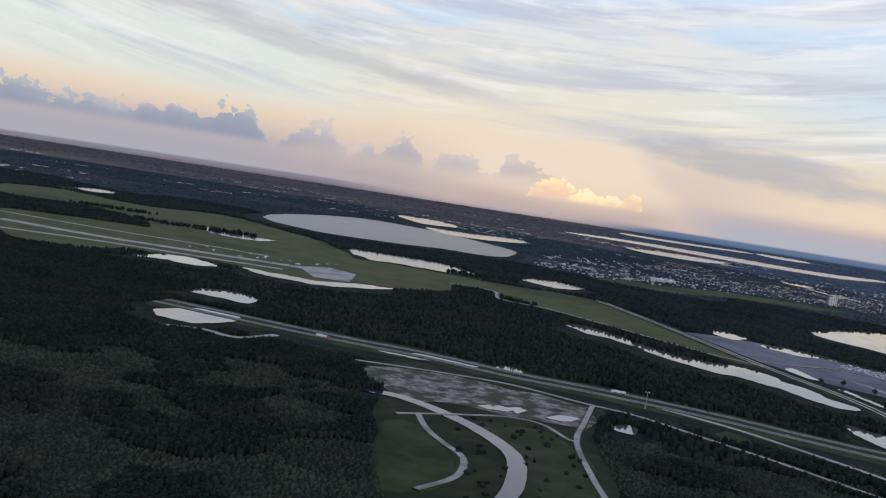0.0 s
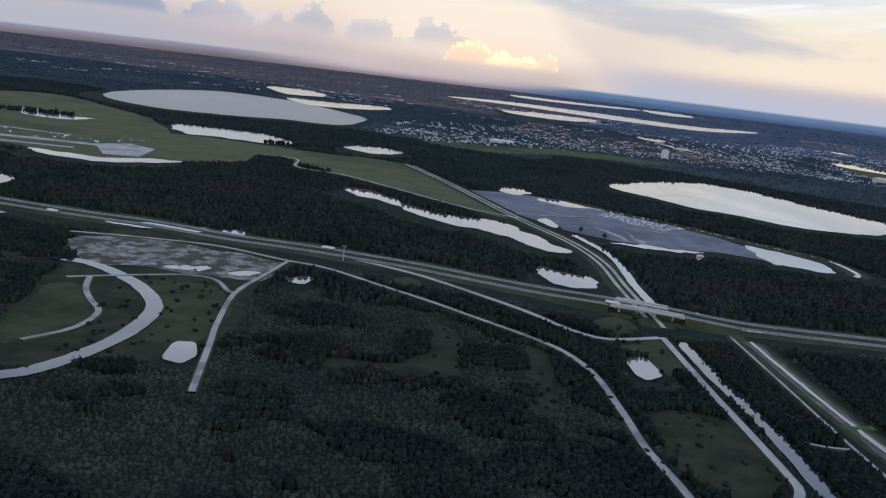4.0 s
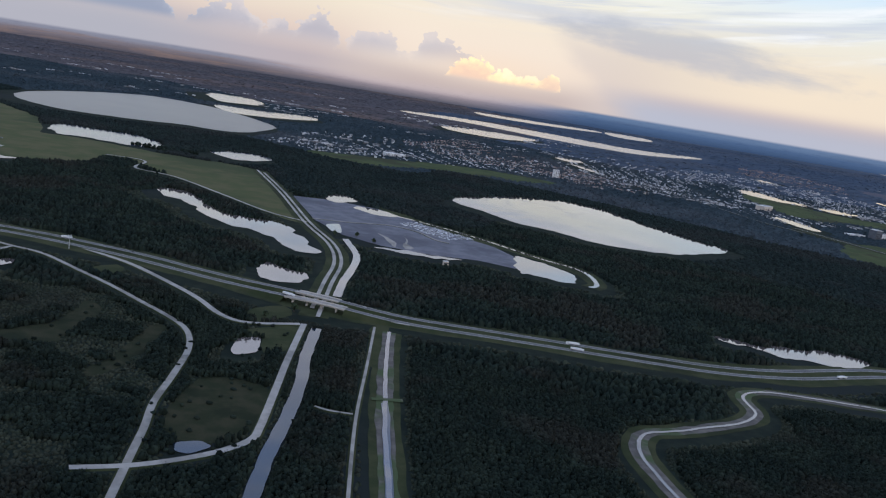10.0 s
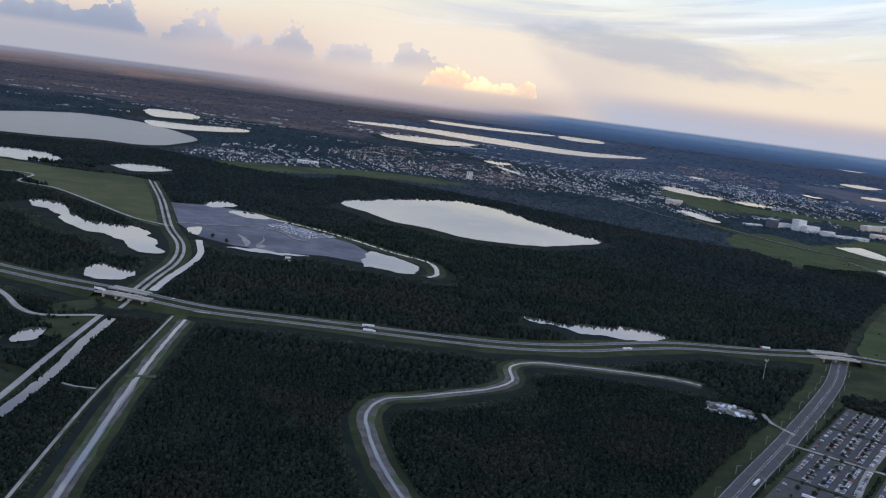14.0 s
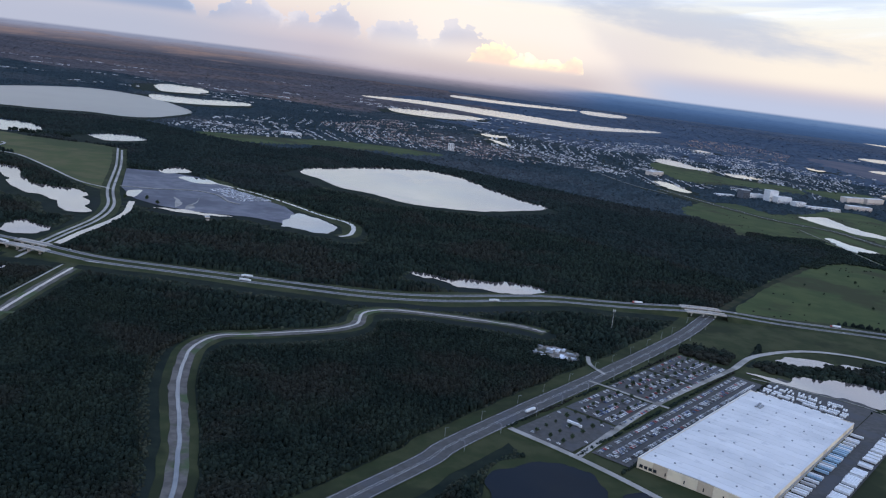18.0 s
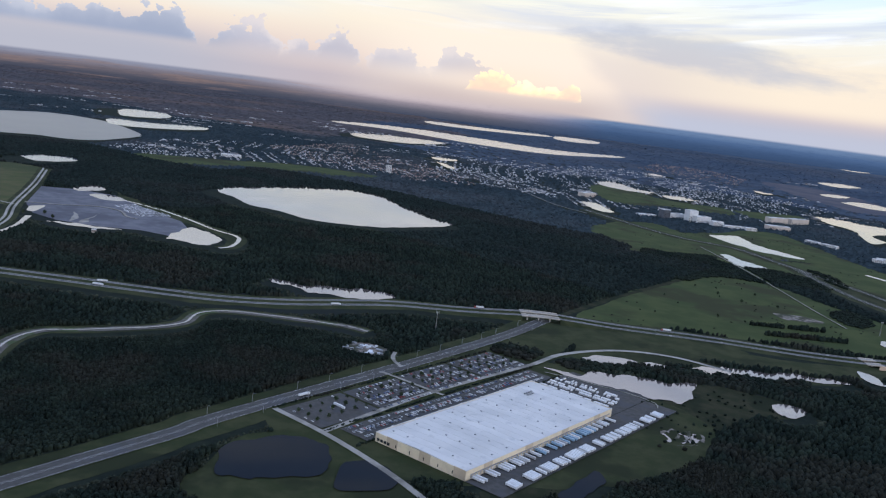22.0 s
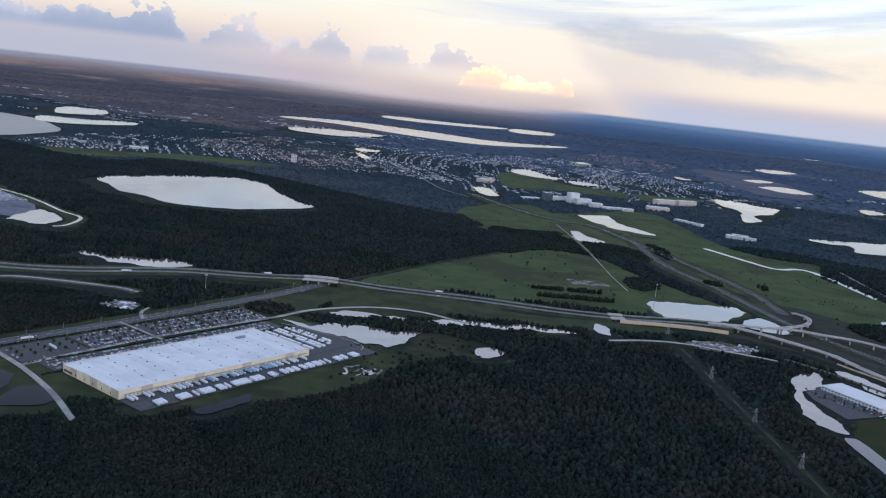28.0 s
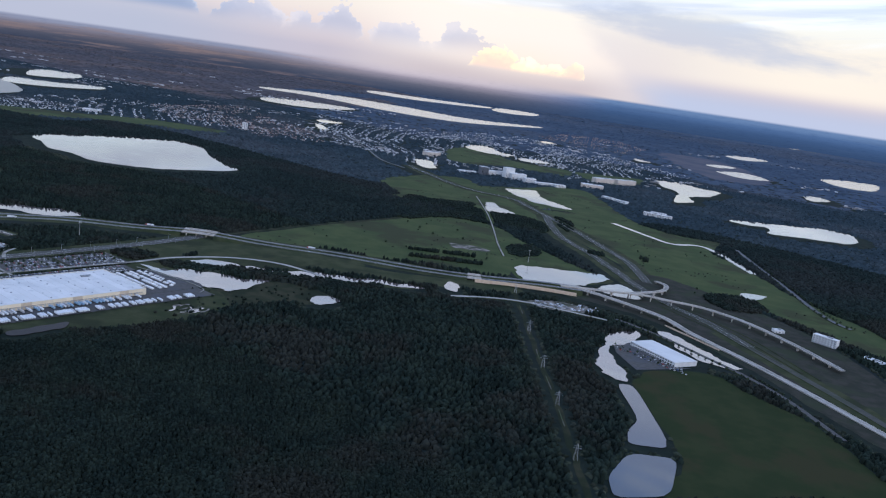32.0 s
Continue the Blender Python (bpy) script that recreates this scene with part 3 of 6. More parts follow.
creek("channel", "straight pale channel between sandy banks", [(315, 356), (312, 308), (310, 258), (309, 219), (309, 195), (309, 120), (311, 40)], 5)
sheet("channel", "blue lower reach of the straight channel", uneven(strip_outline(curve_through([(309.5, 248), (310, 233), (309.5, 210), (309.2, 195), (309, 120), (311, 40)], False, 5.0), 1.5), 0.4, 8.0), level(0.44), M_POND, "canal", 0.5)
sheet("dam", "low earth dam across the channel", uneven(strip_outline(curve_through([(304, 252), (311, 253), (318, 254)], False, 2.0), 1.6), 0.5, 5.0), level(0.47), M_BANK, "bank", 0.5)
road("trail", "short pale side track through the woods", [(280, 236), (286, 233), (296, 232)], 1.6)
water("pond", "square pale pond on a grass plot", [(239, 313), (250, 319), (251, 295), (241, 287), (238, 293)])
water("pond", "small dark blue pond among scrub", [(233, 187), (242, 191), (247, 187), (240, 179), (235, 180)])
water("pond", "small square pale pond beside a gravel road", [(56, 269), (57, 289), (65, 290), (68, 275), (64, 265)])
canal("canal", "curving grey canal beside cleared land", [(-22, 398), (-3, 394), (19, 373), (30, 357), (40, 335), (41, 309), (34, 278), (20, 250), (0, 235)], 7)
sand("cleared_land", "cleared sandy building land with puddles", [(-26, 444), (17, 456), (80, 433), (86, 424), (80, 389), (52, 389), (22, 396), (-8, 399)])
road("gravel_road", "pale gravel road across the cleared land", [(89, 435), (79, 398), (70, 362), (69, 316), (70, 293), (72, 240)], 2.4)
road("gravel_road", "pale gravel track across the cleared land", [(-5, 365), (19, 377), (44, 387), (58, 383), (67, 364), (71, 364)], 2.2)
road("gravel_road", "grey curving gravel road beside the canal", [(4, 370), (8, 349), (15, 332), (22, 317), (19, 295), (6, 277)], 2.6)
grass("grass_plot", "rough grass plot beside the canal", [(-9, 351), (11, 348), (18, 315), (17, 293), (-3, 270)])
water("pond", "long ragged swamp pool at the edge of the woods", [(-22, 498), (-3, 501), (15, 501), (27, 500), (39, 500), (31, 485), (14, 491), (-4, 487)])
water("pond", "small bright pool beside the highway", [(46, 500), (57, 503), (59, 487), (51, 489)])
water("lake", "large pale lake beyond the airfield", [(-275, 1453), (-273, 1640), (-173, 1895), (-28, 1863), (88, 1704), (142, 1566), (103, 1384), (15, 1366), (-85, 1330), (-186, 1338)])
water("lake", "long pale lake beside the airfield", [(-102, 1113), (-61, 1121), (4, 1114), (55, 1039), (30, 1004), (-23, 1019), (-69, 1023)])
water("pond", "thin pale pond behind the airfield", [(110, 1064), (154, 1101), (186, 1062), (148, 1017)])
grass("airfield_grass", "yellow-green airfield grass between runways", [(-642, 1323), (-580, 1394), (-431, 1317), (-329, 1371), (-211, 1252), (-131, 1139), (-64, 960), (15, 945), (15, 807), (-49, 772), (-120, 745), (-183, 787), (-247, 769), (-284, 727), (-359, 750), (-462, 958), (-365, 994), (-316, 1005), (-431, 1139), (-561, 1158)])
runway("runway", "grey concrete taxiway beside the runway", [(-449, 932), (-336, 911), (-231, 902), (-159, 889)], 6)
runway("runway", "grey concrete runway", [(-413, 860), (-309, 839), (-213, 836), (-137, 836), (-92, 831)], 15)
runway("runway", "grey concrete taxiway", [(-381, 793), (-295, 802), (-204, 800), (-130, 799)], 9)
lot("apron", "grey concrete runway end pad", [(-123, 843), (-97, 870), (-68, 846), (-68, 779), (-99, 778)])
water("pond", "bright pond between runway and woods", [(-244, 739), (-229, 775), (-203, 777), (-173, 750), (-193, 740), (-220, 745)])
water("pond", "long bright pond along the runway end", [(-159, 766), (-124, 766), (-85, 758), (-57, 773), (-27, 781), (-55, 750), (-92, 732), (-130, 743)])
water("pond", "bright pond on the airfield", [(-280, 1104), (-264, 1108), (-217, 1071), (-186, 1068), (-208, 1031), (-251, 1044)])
water("pond", "thin bright pond beyond the airfield", [(-594, 1488), (-575, 1549), (-532, 1492), (-551, 1447)])
water("pond", "pale pond among woods near the road", [(-158, 602), (-143, 626), (-117, 615), (-112, 585), (-133, 593)])
water("pond", "pale pond among woods near the road", [(-153, 513), (-137, 535), (-114, 544), (-107, 513), (-128, 492)])
road("road", "pale road beside ponds", [(-138, 473), (-116, 477), (-95, 469), (-78, 492)], 5)
water("far_lake", "long pale lake far off", [(469, 3166), (696, 3284), (990, 3154), (1250, 2951), (1522, 3068), (1487, 2946), (1187, 2666), (935, 2731), (683, 2983), (471, 3040)])
water("far_lake", "thin pale lake far off", [(880, 4277), (1134, 4258), (1465, 4306), (1420, 4081), (1088, 3904), (859, 3988)])
water("far_lake", "thin pale lake far off", [(1522, 4286), (1646, 4352), (1732, 4259), (1655, 3968), (1526, 3848), (1454, 3943)])
water("far_lake", "pale lake among distant houses", [(543, 2541), (668, 2632), (819, 2599), (807, 2481), (688, 2338), (559, 2383)])
water("far_lake", "thin pale lake far off", [(-108, 2360), (-58, 2415), (23, 2348), (55, 2184), (10, 2113), (-44, 2116)])
water("far_lake", "thin pale lake far off", [(-20, 1952), (69, 1968), (179, 2033), (196, 1923), (105, 1800), (19, 1802)])
water("lake", "bright ragged lake among woods", [(1500, 1023), (1557, 1037), (1609, 1041), (1691, 1063), (1722, 1019), (1669, 929), (1594, 921), (1530, 922), (1556, 985), (1516, 992)])
water("lake", "bright ragged lake beside large buildings", [(1540, 1542), (1595, 1550), (1629, 1487), (1654, 1455), (1594, 1355), (1531, 1294), (1509, 1215), (1458, 1179), (1524, 1349), (1514, 1431)])
water("far_lake", "thin bright lake among far woods", [(1908, 2247), (1983, 2321), (2022, 2283), (1932, 2197)])
water("far_lake", "thin bright lake among far woods", [(1869, 2041), (1974, 2112), (1990, 1975), (1893, 1927)])
water("far_lake", "thin bright lake among far woods", [(3335, 5484), (3720, 6042), (3718, 5651), (3335, 5171)])
water("far_lake", "thin bright lake among far woods", [(3230, 4715), (3572, 5116), (3522, 4755), (3211, 4412)])
water("far_lake", "thin bright lake among far woods", [(2212, 2882), (2348, 2989), (2390, 2893), (2230, 2744)])
water("far_lake", "thin bright lake among far woods", [(2299, 2294), (2436, 2399), (2535, 2385), (2372, 2111), (2270, 2101)])
water("far_lake", "thin bright lake among far woods", [(1928, 1634), (1985, 1668), (1971, 1595), (1909, 1550)])
# soil colour with distance haze mixed in
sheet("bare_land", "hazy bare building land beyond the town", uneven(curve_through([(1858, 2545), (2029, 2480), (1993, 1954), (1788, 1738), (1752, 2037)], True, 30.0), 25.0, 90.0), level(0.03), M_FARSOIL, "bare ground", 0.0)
water("pond", "bright crescent pond on the meadow", [(1131, 1042), (1181, 1060), (1177, 993), (1209, 910), (1200, 892), (1168, 912), (1143, 955), (1127, 1009)])
water("pond", "small bright pond on the meadow", [(1071, 849), (1086, 854), (1088, 820), (1104, 786), (1078, 766), (1066, 784)])
water("pond", "small bright pond near houses", [(1130, 1768), (1173, 1803), (1216, 1630), (1165, 1668)])
canal("canal", "narrow bright canal across the meadow", [(1250, 812), (1280, 734), (1300, 698), (1347, 702), (1353, 559)], 9)
water("pond", "bright round-ended pond beside the interchange", [(1058, 443), (1083, 449), (1119, 450), (1146, 452), (1142, 424), (1100, 388), (1061, 384), (1054, 410)])
water("pond", "bright pond under the flyover", [(1128, 391), (1154, 414), (1162, 397), (1163, 366), (1137, 370)])
water("pond", "small bright pond on the meadow", [(1291, 446), (1318, 445), (1293, 423)])
water("pond", "pale pond round a white building", [(1079, 185), (1100, 237), (1128, 248), (1116, 226), (1091, 194), (1087, 133), (1075, 136), (1074, 159)])
water("pond", "long pale pond along the ramp", [(1144, 254), (1156, 255), (1172, 214), (1188, 185), (1163, 189), (1150, 220)])
water("pond", "blue pond between woods and grass", [(1074, 118), (1086, 118), (1080, 19), (1055, 20), (1060, 39), (1072, 58)])
water("pond", "blue pond between woods and grass", [(1052, 8), (1079, 7), (1060, -39), (1030, -46), (1033, -23)])
grass("meadow", "green meadow with scattered bushes", [(783, 416), (936, 633), (1009, 686), (1056, 661), (1047, 442), (1030, 390), (960, 395), (880, 410)])
grass("meadow", "green meadow inside the interchange", [(1056, 661), (1086, 576), (1133, 463), (1147, 422), (1084, 391), (1044, 416)])
grass("meadow", "wide green meadow beyond the interchange", [(931, 807), (1052, 911), (1113, 855), (1250, 862), (1330, 766), (1353, 550), (1358, 433), (1382, 330), (1338, 252), (1301, 350), (1221, 436), (1183, 515), (1147, 648), (1059, 682), (999, 765)])
grass("grass_field", "brownish green grass field", [(1094, 142), (1153, 161), (1168, 129), (1194, 73), (1194, 3), (1183, -16), (1058, -42), (1079, 4)])
grass("verge", "green verge between ponds and highway", [(732, 275), (775, 342), (830, 359), (884, 360), (948, 352), (1007, 351), (1045, 347), (1033, 328), (954, 316), (872, 325), (815, 318), (768, 305)])
grass("verge", "rough grass beside the warehouse", [(761, 197), (795, 224), (829, 267), (878, 254), (883, 229), (821, 196), (769, 148), (725, 105), (685, 74), (670, 83)])
water("pond", "dark pond beside the warehouse road", [(557, 107), (567, 118), (582, 124), (599, 118), (603, 98), (596, 85), (561, 79)])
water("pond", "long pale pond behind the warehouse", [(733, 279), (741, 274), (752, 267), (757, 266), (765, 275), (779, 274), (793, 272), (802, 268), (814, 268), (831, 268), (820, 246), (809, 228), (796, 234), (784, 242), (769, 249), (756, 255), (745, 263), (736, 273)])
water("pond", "small pale pond beside the highway", [(764, 308), (785, 315), (803, 307), (782, 298)])
water("pond", "long pale pond beside the highway", [(812, 312), (833, 314), (870, 314), (906, 314), (953, 308), (941, 299), (900, 300), (853, 301), (816, 305)])
water("pond", "bright pond beside the canal bridge", [(980, 342), (988, 331), (986, 312), (977, 320)])
water("pond", "small ragged pool in rough grass", [(870, 241), (881, 244), (889, 234), (876, 223), (869, 227)])
sand("puddle", "shallow flooded ground in rough grass", [(773, 165), (790, 184), (806, 197), (811, 184), (793, 170), (778, 149), (769, 147)])
road("main_road", "grey four-lane road with lamp posts", [(460, 28), (500, 78), (532, 117), (543, 134), (582, 181), (636, 244), (711, 336), (755, 400)], 11)
road("drive", "pale concrete drive", [(572, 158), (600, 130), (628, 95), (650, 60)], 3.4)
road("drive", "pale concrete drive between car parks", [(597, 132), (653, 203), (725, 278)], 3.4)
road("drive", "pale concrete drive from the main road between car parks", [tuple(CORNER + u * np.array((0.6715, 0.7410)) + v * np.array((0.7410, -0.6715))) for u, v in ((10.5, -94), (11, -80), (11, -65), (11, -48))], 2.4)
road("drive", "narrow pale path round the van yard", [(730, 263), (747, 255), (759, 247), (777, 236), (789, 223), (788, 214)], 0.9)
road("ramp", "pale ramp along the verge", [(725, 278), (752, 309), (795, 331), (835, 329), (869, 306)], 4)
road("drive", "dirt track to a clearing", [(635, 275), (633, 260), (638, 245)], 2.5)
sand("clearing", "sandy clearing with junk and sheds", [(601, 275), (616, 289), (630, 279), (622, 259), (606, 264)])
grass("verge", "green lawn round the car parks", [(570, 160), (706, 320), (737, 287), (810, 202), (760, 114), (636, 91)])
town("town", "t", [(144, 1334), (214, 1490), (337, 1411), (340, 1297), (273, 1233), (200, 1278)], "house")
town("town", "t", [(376, 1685), (542, 2056), (655, 1765), (773, 1567), (698, 1322), (609, 1440), (479, 1486)], "terra")
town("town", "t", [(736, 2125), (942, 2056), (1217, 1994), (1528, 2014), (1613, 1736), (1289, 1234), (1273, 1527), (1143, 1642), (923, 1531), (782, 1606)], "house")
town("town", "t", [(227, 1654), (410, 1777), (660, 1697), (842, 1762), (1034, 1751), (1132, 1503), (1004, 1169), (878, 1401), (698, 1382), (499, 1387), (342, 1305)], "house")
town("town", "t", [(527, 1716), (690, 1665), (826, 1513), (791, 1338), (647, 1432)], "terra")
town("town", "t", [(1091, 2118), (1303, 2351), (1494, 2222), (1620, 1897), (1686, 1715), (1571, 1602), (1436, 1663), (1300, 1542), (1190, 1810), (1070, 1804)], "house")
town("town", "t", [(1622, 2900), (1790, 2800), (1818, 2554), (1643, 2215), (1485, 2236), (1419, 2454)], "terra")
road("drive", "pale gravel track across the dark lot", [(256, 675), (288, 681), (325, 695), (350, 683), (365, 654), (377, 647)], 3)
grass("verge", "grass bank along the gravel lot", [(306, 816), (325, 796), (356, 757), (393, 701), (431, 665), (468, 637), (486, 588), (484, 551), (476, 587), (460, 615), (436, 642), (410, 662), (384, 695), (355, 730), (329, 764)])
water("pond", "thin bright ditch along the gravel lot", [(310, 590), (328, 590), (354, 584), (381, 582), (364, 575), (328, 581)])
sand("streak", "pale washed-out sand streaks", [(314, 648), (323, 632), (329, 611), (329, 594), (325, 604), (319, 630)])
sand("streak", "pale washed-out sand streaks", [(339, 653), (338, 622), (343, 601), (336, 594), (336, 621)])
grass("grass_plot", "mown grass beside the pond", [(242, 332), (268, 345), (266, 307), (254, 295), (251, 318), (242, 317)])
grass("grass_plot", "mown grass inside the ramp loop", [(237, 361), (256, 383), (262, 363), (245, 345)])
grass("verge", "mown grass strip beside the trail", [(307, 366), (317, 369), (314, 336), (312, 298), (302, 294), (304, 331)])
grass("verge", "rough grass beside the canal", [(22, 368), (40, 340), (47, 324), (40, 282), (66, 293), (69, 355), (59, 374), (38, 378)])
water("pond", "small white pond beside the gravel road", [(92, 397), (98, 405), (104, 402), (101, 392), (96, 392)])
water("pond", "pale puddle on cleared land", [(33, 404), (51, 405), (50, 398), (34, 398)])
water("pond", "pale puddle on cleared land", [(64, 402), (76, 405), (74, 398), (65, 396)])
sand("sand_patch", "pale sand patch on the meadow", [(995, 517), (1022, 518), (1035, 499), (999, 494)])
grass("grass_plot", "mown grass between woods and the first highway", [(141, 410), (151, 425), (161, 416), (153, 400)])
road("trail", "straight pale track across the meadow", [(1048, 483), (1050, 551), (1056, 640), (1061, 737), (1062, 810), (1062, 903)], 1.5)
road("divided_highway", "wide grey divided highway crossing the meadow", [(1149, 800), (1143, 720), (1142, 638), (1158, 554), (1167, 479), (1174, 413), (1188, 351), (1205, 306), (1217, 244)], 10)
road("divided_highway", "wide grey divided highway towards the town", [(1190, 440), (1194, 490), (1195, 544), (1180, 644), (1165, 734), (1147, 812), (1134, 873), (1118, 927), (1059, 970), (1014, 1056), (967, 1188)], 10)
road("boulevard", "grey boulevard lined with trees", [(1395, 719), (1378, 600), (1366, 502), (1355, 428), (1351, 373), (1357, 345)], 5)
lot("car_park", "dark asphalt car park round a white building", [(1095, 209), (1116, 223), (1130, 170), (1143, 169), (1097, 152), (1092, 187)])
sand("yard", "dirt building yard with parked machines", [(1048, 312), (1076, 316), (1110, 304), (1106, 294), (1073, 285), (1047, 296)])
road("frontage_road", "pale frontage road along the woods", [(978, 292), (1014, 302), (1044, 301), (1076, 288), (1107, 274)], 4)
sheet("clearing", "rough grass strip between woods and meadow", uneven(strip_outline(curve_through([(761, 407), (841, 512), (942, 635), (1028, 741)], False, 6.0), 3.2), 1.2, 14.0), level(0.16), M_HEATH, "grass", 0.5)
grass("meadow", "small green meadow among the woods", [(926, 980), (1054, 1109), (1084, 949), (1075, 855), (1006, 807), (950, 818)])
grass("meadow", "green airport meadow behind the woods", [(212, 1248), (321, 1302), (480, 1372), (625, 1335), (549, 1260), (417, 1250), (303, 1175)])
grass("meadow", "green meadow below the hospital", [(961, 1029), (1028, 1012), (1130, 1058), (1236, 1153), (1287, 1148), (1291, 979), (1293, 837), (1341, 775), (1388, 766), (1351, 688), (1292, 668), (1253, 763), (1198, 870), (1114, 847), (1048, 905), (946, 953)])
grass("meadow", "green open land behind the hospital", [(1076, 1628), (1155, 1710), (1215, 1524), (1324, 1491), (1292, 1368), (1187, 1383), (1098, 1345), (1056, 1387)])
grass("meadow", "green open land beyond the town", [(1334, 1469), (1409, 1494), (1497, 1504), (1423, 1339), (1343, 1331)])
grass("heath", "brown heath clearing in the woods", [(157, 346), (169, 321), (165, 277), (150, 266), (132, 272), (113, 265), (114, 282), (136, 284), (155, 301), (156, 322)])
grass("heath", "brown heath strip among scrub", [(195, 315), (204, 316), (201, 275), (197, 243), (188, 244), (191, 276)])
grass("heath", "dark heath with scattered bushes", [(231, 256), (260, 253), (260, 212), (249, 189), (232, 193), (225, 218)])
water("pond", "bright ragged pond on open land in town", [(1120, 1732), (1176, 1835), (1200, 1718), (1232, 1668), (1178, 1634), (1142, 1665)])
water("pond", "bright curving pond below the town", [(983, 1294), (1012, 1312), (1019, 1201), (993, 1198)])
water("pond", "thin bright pond behind the hospital", [(1237, 1624), (1281, 1638), (1310, 1592), (1242, 1560)])
water("pond", "thin bright pond at the edge of town", [(1643, 2099), (1678, 2046), (1633, 2015)])
water("pond", "thin bright pond beside the far road", [(752, 1938), (812, 1945), (806, 1890), (768, 1863)])
water("pond", "thin bright pond beside the far road", [(758, 1806), (791, 1712), (783, 1664), (767, 1709)])
water("pond", "thin bright pond among the houses", [(1404, 2300), (1447, 2267), (1398, 2207)])
road("boulevard", "grey far road through woods and houses", [(699, 1899), (793, 1771), (851, 1534), (889, 1373), (918, 1217), (958, 1138)], 5)
water("pond", "blue pond beside the warehouse drive", [(608, 100), (619, 105), (629, 99), (634, 86), (629, 76), (605, 71)])
grass("verge", "olive grass round the dark ponds", [(550, 94), (561, 119), (584, 130), (601, 125), (615, 110), (636, 89), (636, 66), (555, 51)])
grass("verge", "mown green slope between the ramp and the ponds", [(761, 314), (795, 337), (830, 337), (865, 319), (895, 307), (950, 311), (947, 297), (901, 291), (864, 298), (841, 303), (792, 296), (763, 299)])
grass("verge", "mown green slopes round the overpass", [(764, 409), (799, 408), (843, 388), (905, 369), (892, 346), (835, 352), (802, 351), (760, 327), (730, 295), (722, 303), (728, 340)])
water("pond", "shallow dark flooded patch in rough grass", [(704, 89), (714, 99), (728, 115), (729, 105), (719, 92), (708, 82)])


# ---- highway ----
def deck_line(points, step=6.0):
    return curve_through(points, False, step)


def highway(name, label, points, width, bridges=(), lift=0.75):
    """A carriageway on a grass bank, carried over other roads by bridges with piers."""
    line = deck_line(points)
    h = width / 2
    CLEAR.append((strip_outline(line, h + 3), 1.0))
    over = np.zeros(len(line), bool)
    for x0, x1 in bridges:
        over |= (line[:, 0] > x0) & (line[:, 0] < x1)
    edges = np.flatnonzero(np.diff(over.astype(int))) + 1
    for run in np.split(np.arange(len(line)), edges):
        piece = line[max(run[0] - 1, 0):run[-1] + 1]
        if len(piece) < 2:
            continue
        paved = M_LANE
        if over[run[0]]:
            flyover("bridge", "pale concrete highway bridge on piers", [tuple(q + np.array((0, 0, lift))) for q in piece], width + 1.0, 9.0)
        else:
            ob = new(name, ribbon_mesh(name, piece, (-h - 5, -h, h, h + 5), (None, lift, lift, None), [paved, M_ROUGH], (1, 0, 1)))
            tagged(ob, label, "highway", kind="structure")
            shoulders = [part("shoulder", ribbon_mesh("shoulder", piece, (s * (h - 0.45) - 0.38, s * (h - 0.45) + 0.38), (lift + 0.02, lift + 0.02), [M_SHOULDER], (0,)), ob, "pale concrete road shoulder") for s in (-1, 1)]


def flyover(name, label, points, width, gap, rail=0.45):
    """An elevated road: deck, two parapets and a row of piers."""
    line = np.array(points, float)
    h = width / 2
    deck = new(name, ribbon_mesh(name, line, (-h, -h, h, h, -h), (-0.7, 0.0, 0.0, -0.7, -0.7), [M_CONCRETE], (0, 0, 0, 0)))
    tagged(deck, label, "bridge", kind="structure")
    for s in (-1, 1):
        o = (s * h - 0.14, s * h - 0.14, s * h + 0.14, s * h + 0.14)
        part("parapet", ribbon_mesh("parapet", line, o, (-0.1, rail, rail, -0.1), [M_WALL], (0, 0, 0)), deck)
    run = np.r_[0, np.cumsum(np.linalg.norm(np.diff(line[:, :2], axis=0), axis=1))]
    for d in np.arange(gap / 2, run[-1], gap):
        x, y, z = (np.interp(d, run, line[:, i]) for i in range(3))
        i = min(np.searchsorted(run, d), len(line) - 1)
        t = line[i] - line[i - 1]
        if z < 1.6:
            continue
        part("pier", pier_mesh(z - 0.7, width * 0.62), deck, "", Matrix.Translation((x, y, 0)) @ Matrix.Rotation(math.atan2(t[1], t[0]), 4, "Z"))
    return deck


def pier_mesh(height, cap):
    """A round-cornered column with a hammer-head cap across the road."""
    bm = bmesh.new()
    a = 0.42
    prof = [(-a, -0.8), (-a * 0.6, -1.0), (a * 0.6, -1.0), (a, -0.8), (a, 0.8), (a * 0.6, 1.0), (-a * 0.6, 1.0), (-a, 0.8)]
    rings = []
    for z, sx, sy in ((0, 1, 1), (height * 0.62, 1, 1), (height - 0.35, 1.1, cap / 2), (height, 1.1, cap / 2)):
        rings.append([bm.verts.new((x * sx, y * sy, z)) for x, y in prof])
    for r, q in zip(rings, rings[1:]):
        for i in range(8):
            bm.faces.new((r[i], r[(i + 1) % 8], q[(i + 1) % 8], q[i]))
    bm.faces.new(rings[-1])
    me = bpy.data.meshes.new("pier")
    bm.to_mesh(me), bm.free()
    me.materials.append(M_WALL)
    return me


MAIN = [(-160, 545), (-53, 511), (2, 499), (53, 480), (95, 471), (151, 453), (198, 431), (236, 412), (271, 394), (315, 381), (362, 377), (410, 372), (462, 366), (507, 363), (553, 371), (600, 389), (642, 402), (729, 403), (801, 400), (880, 392), (959, 373), (1011, 366), (1063, 366), (1104, 362)]


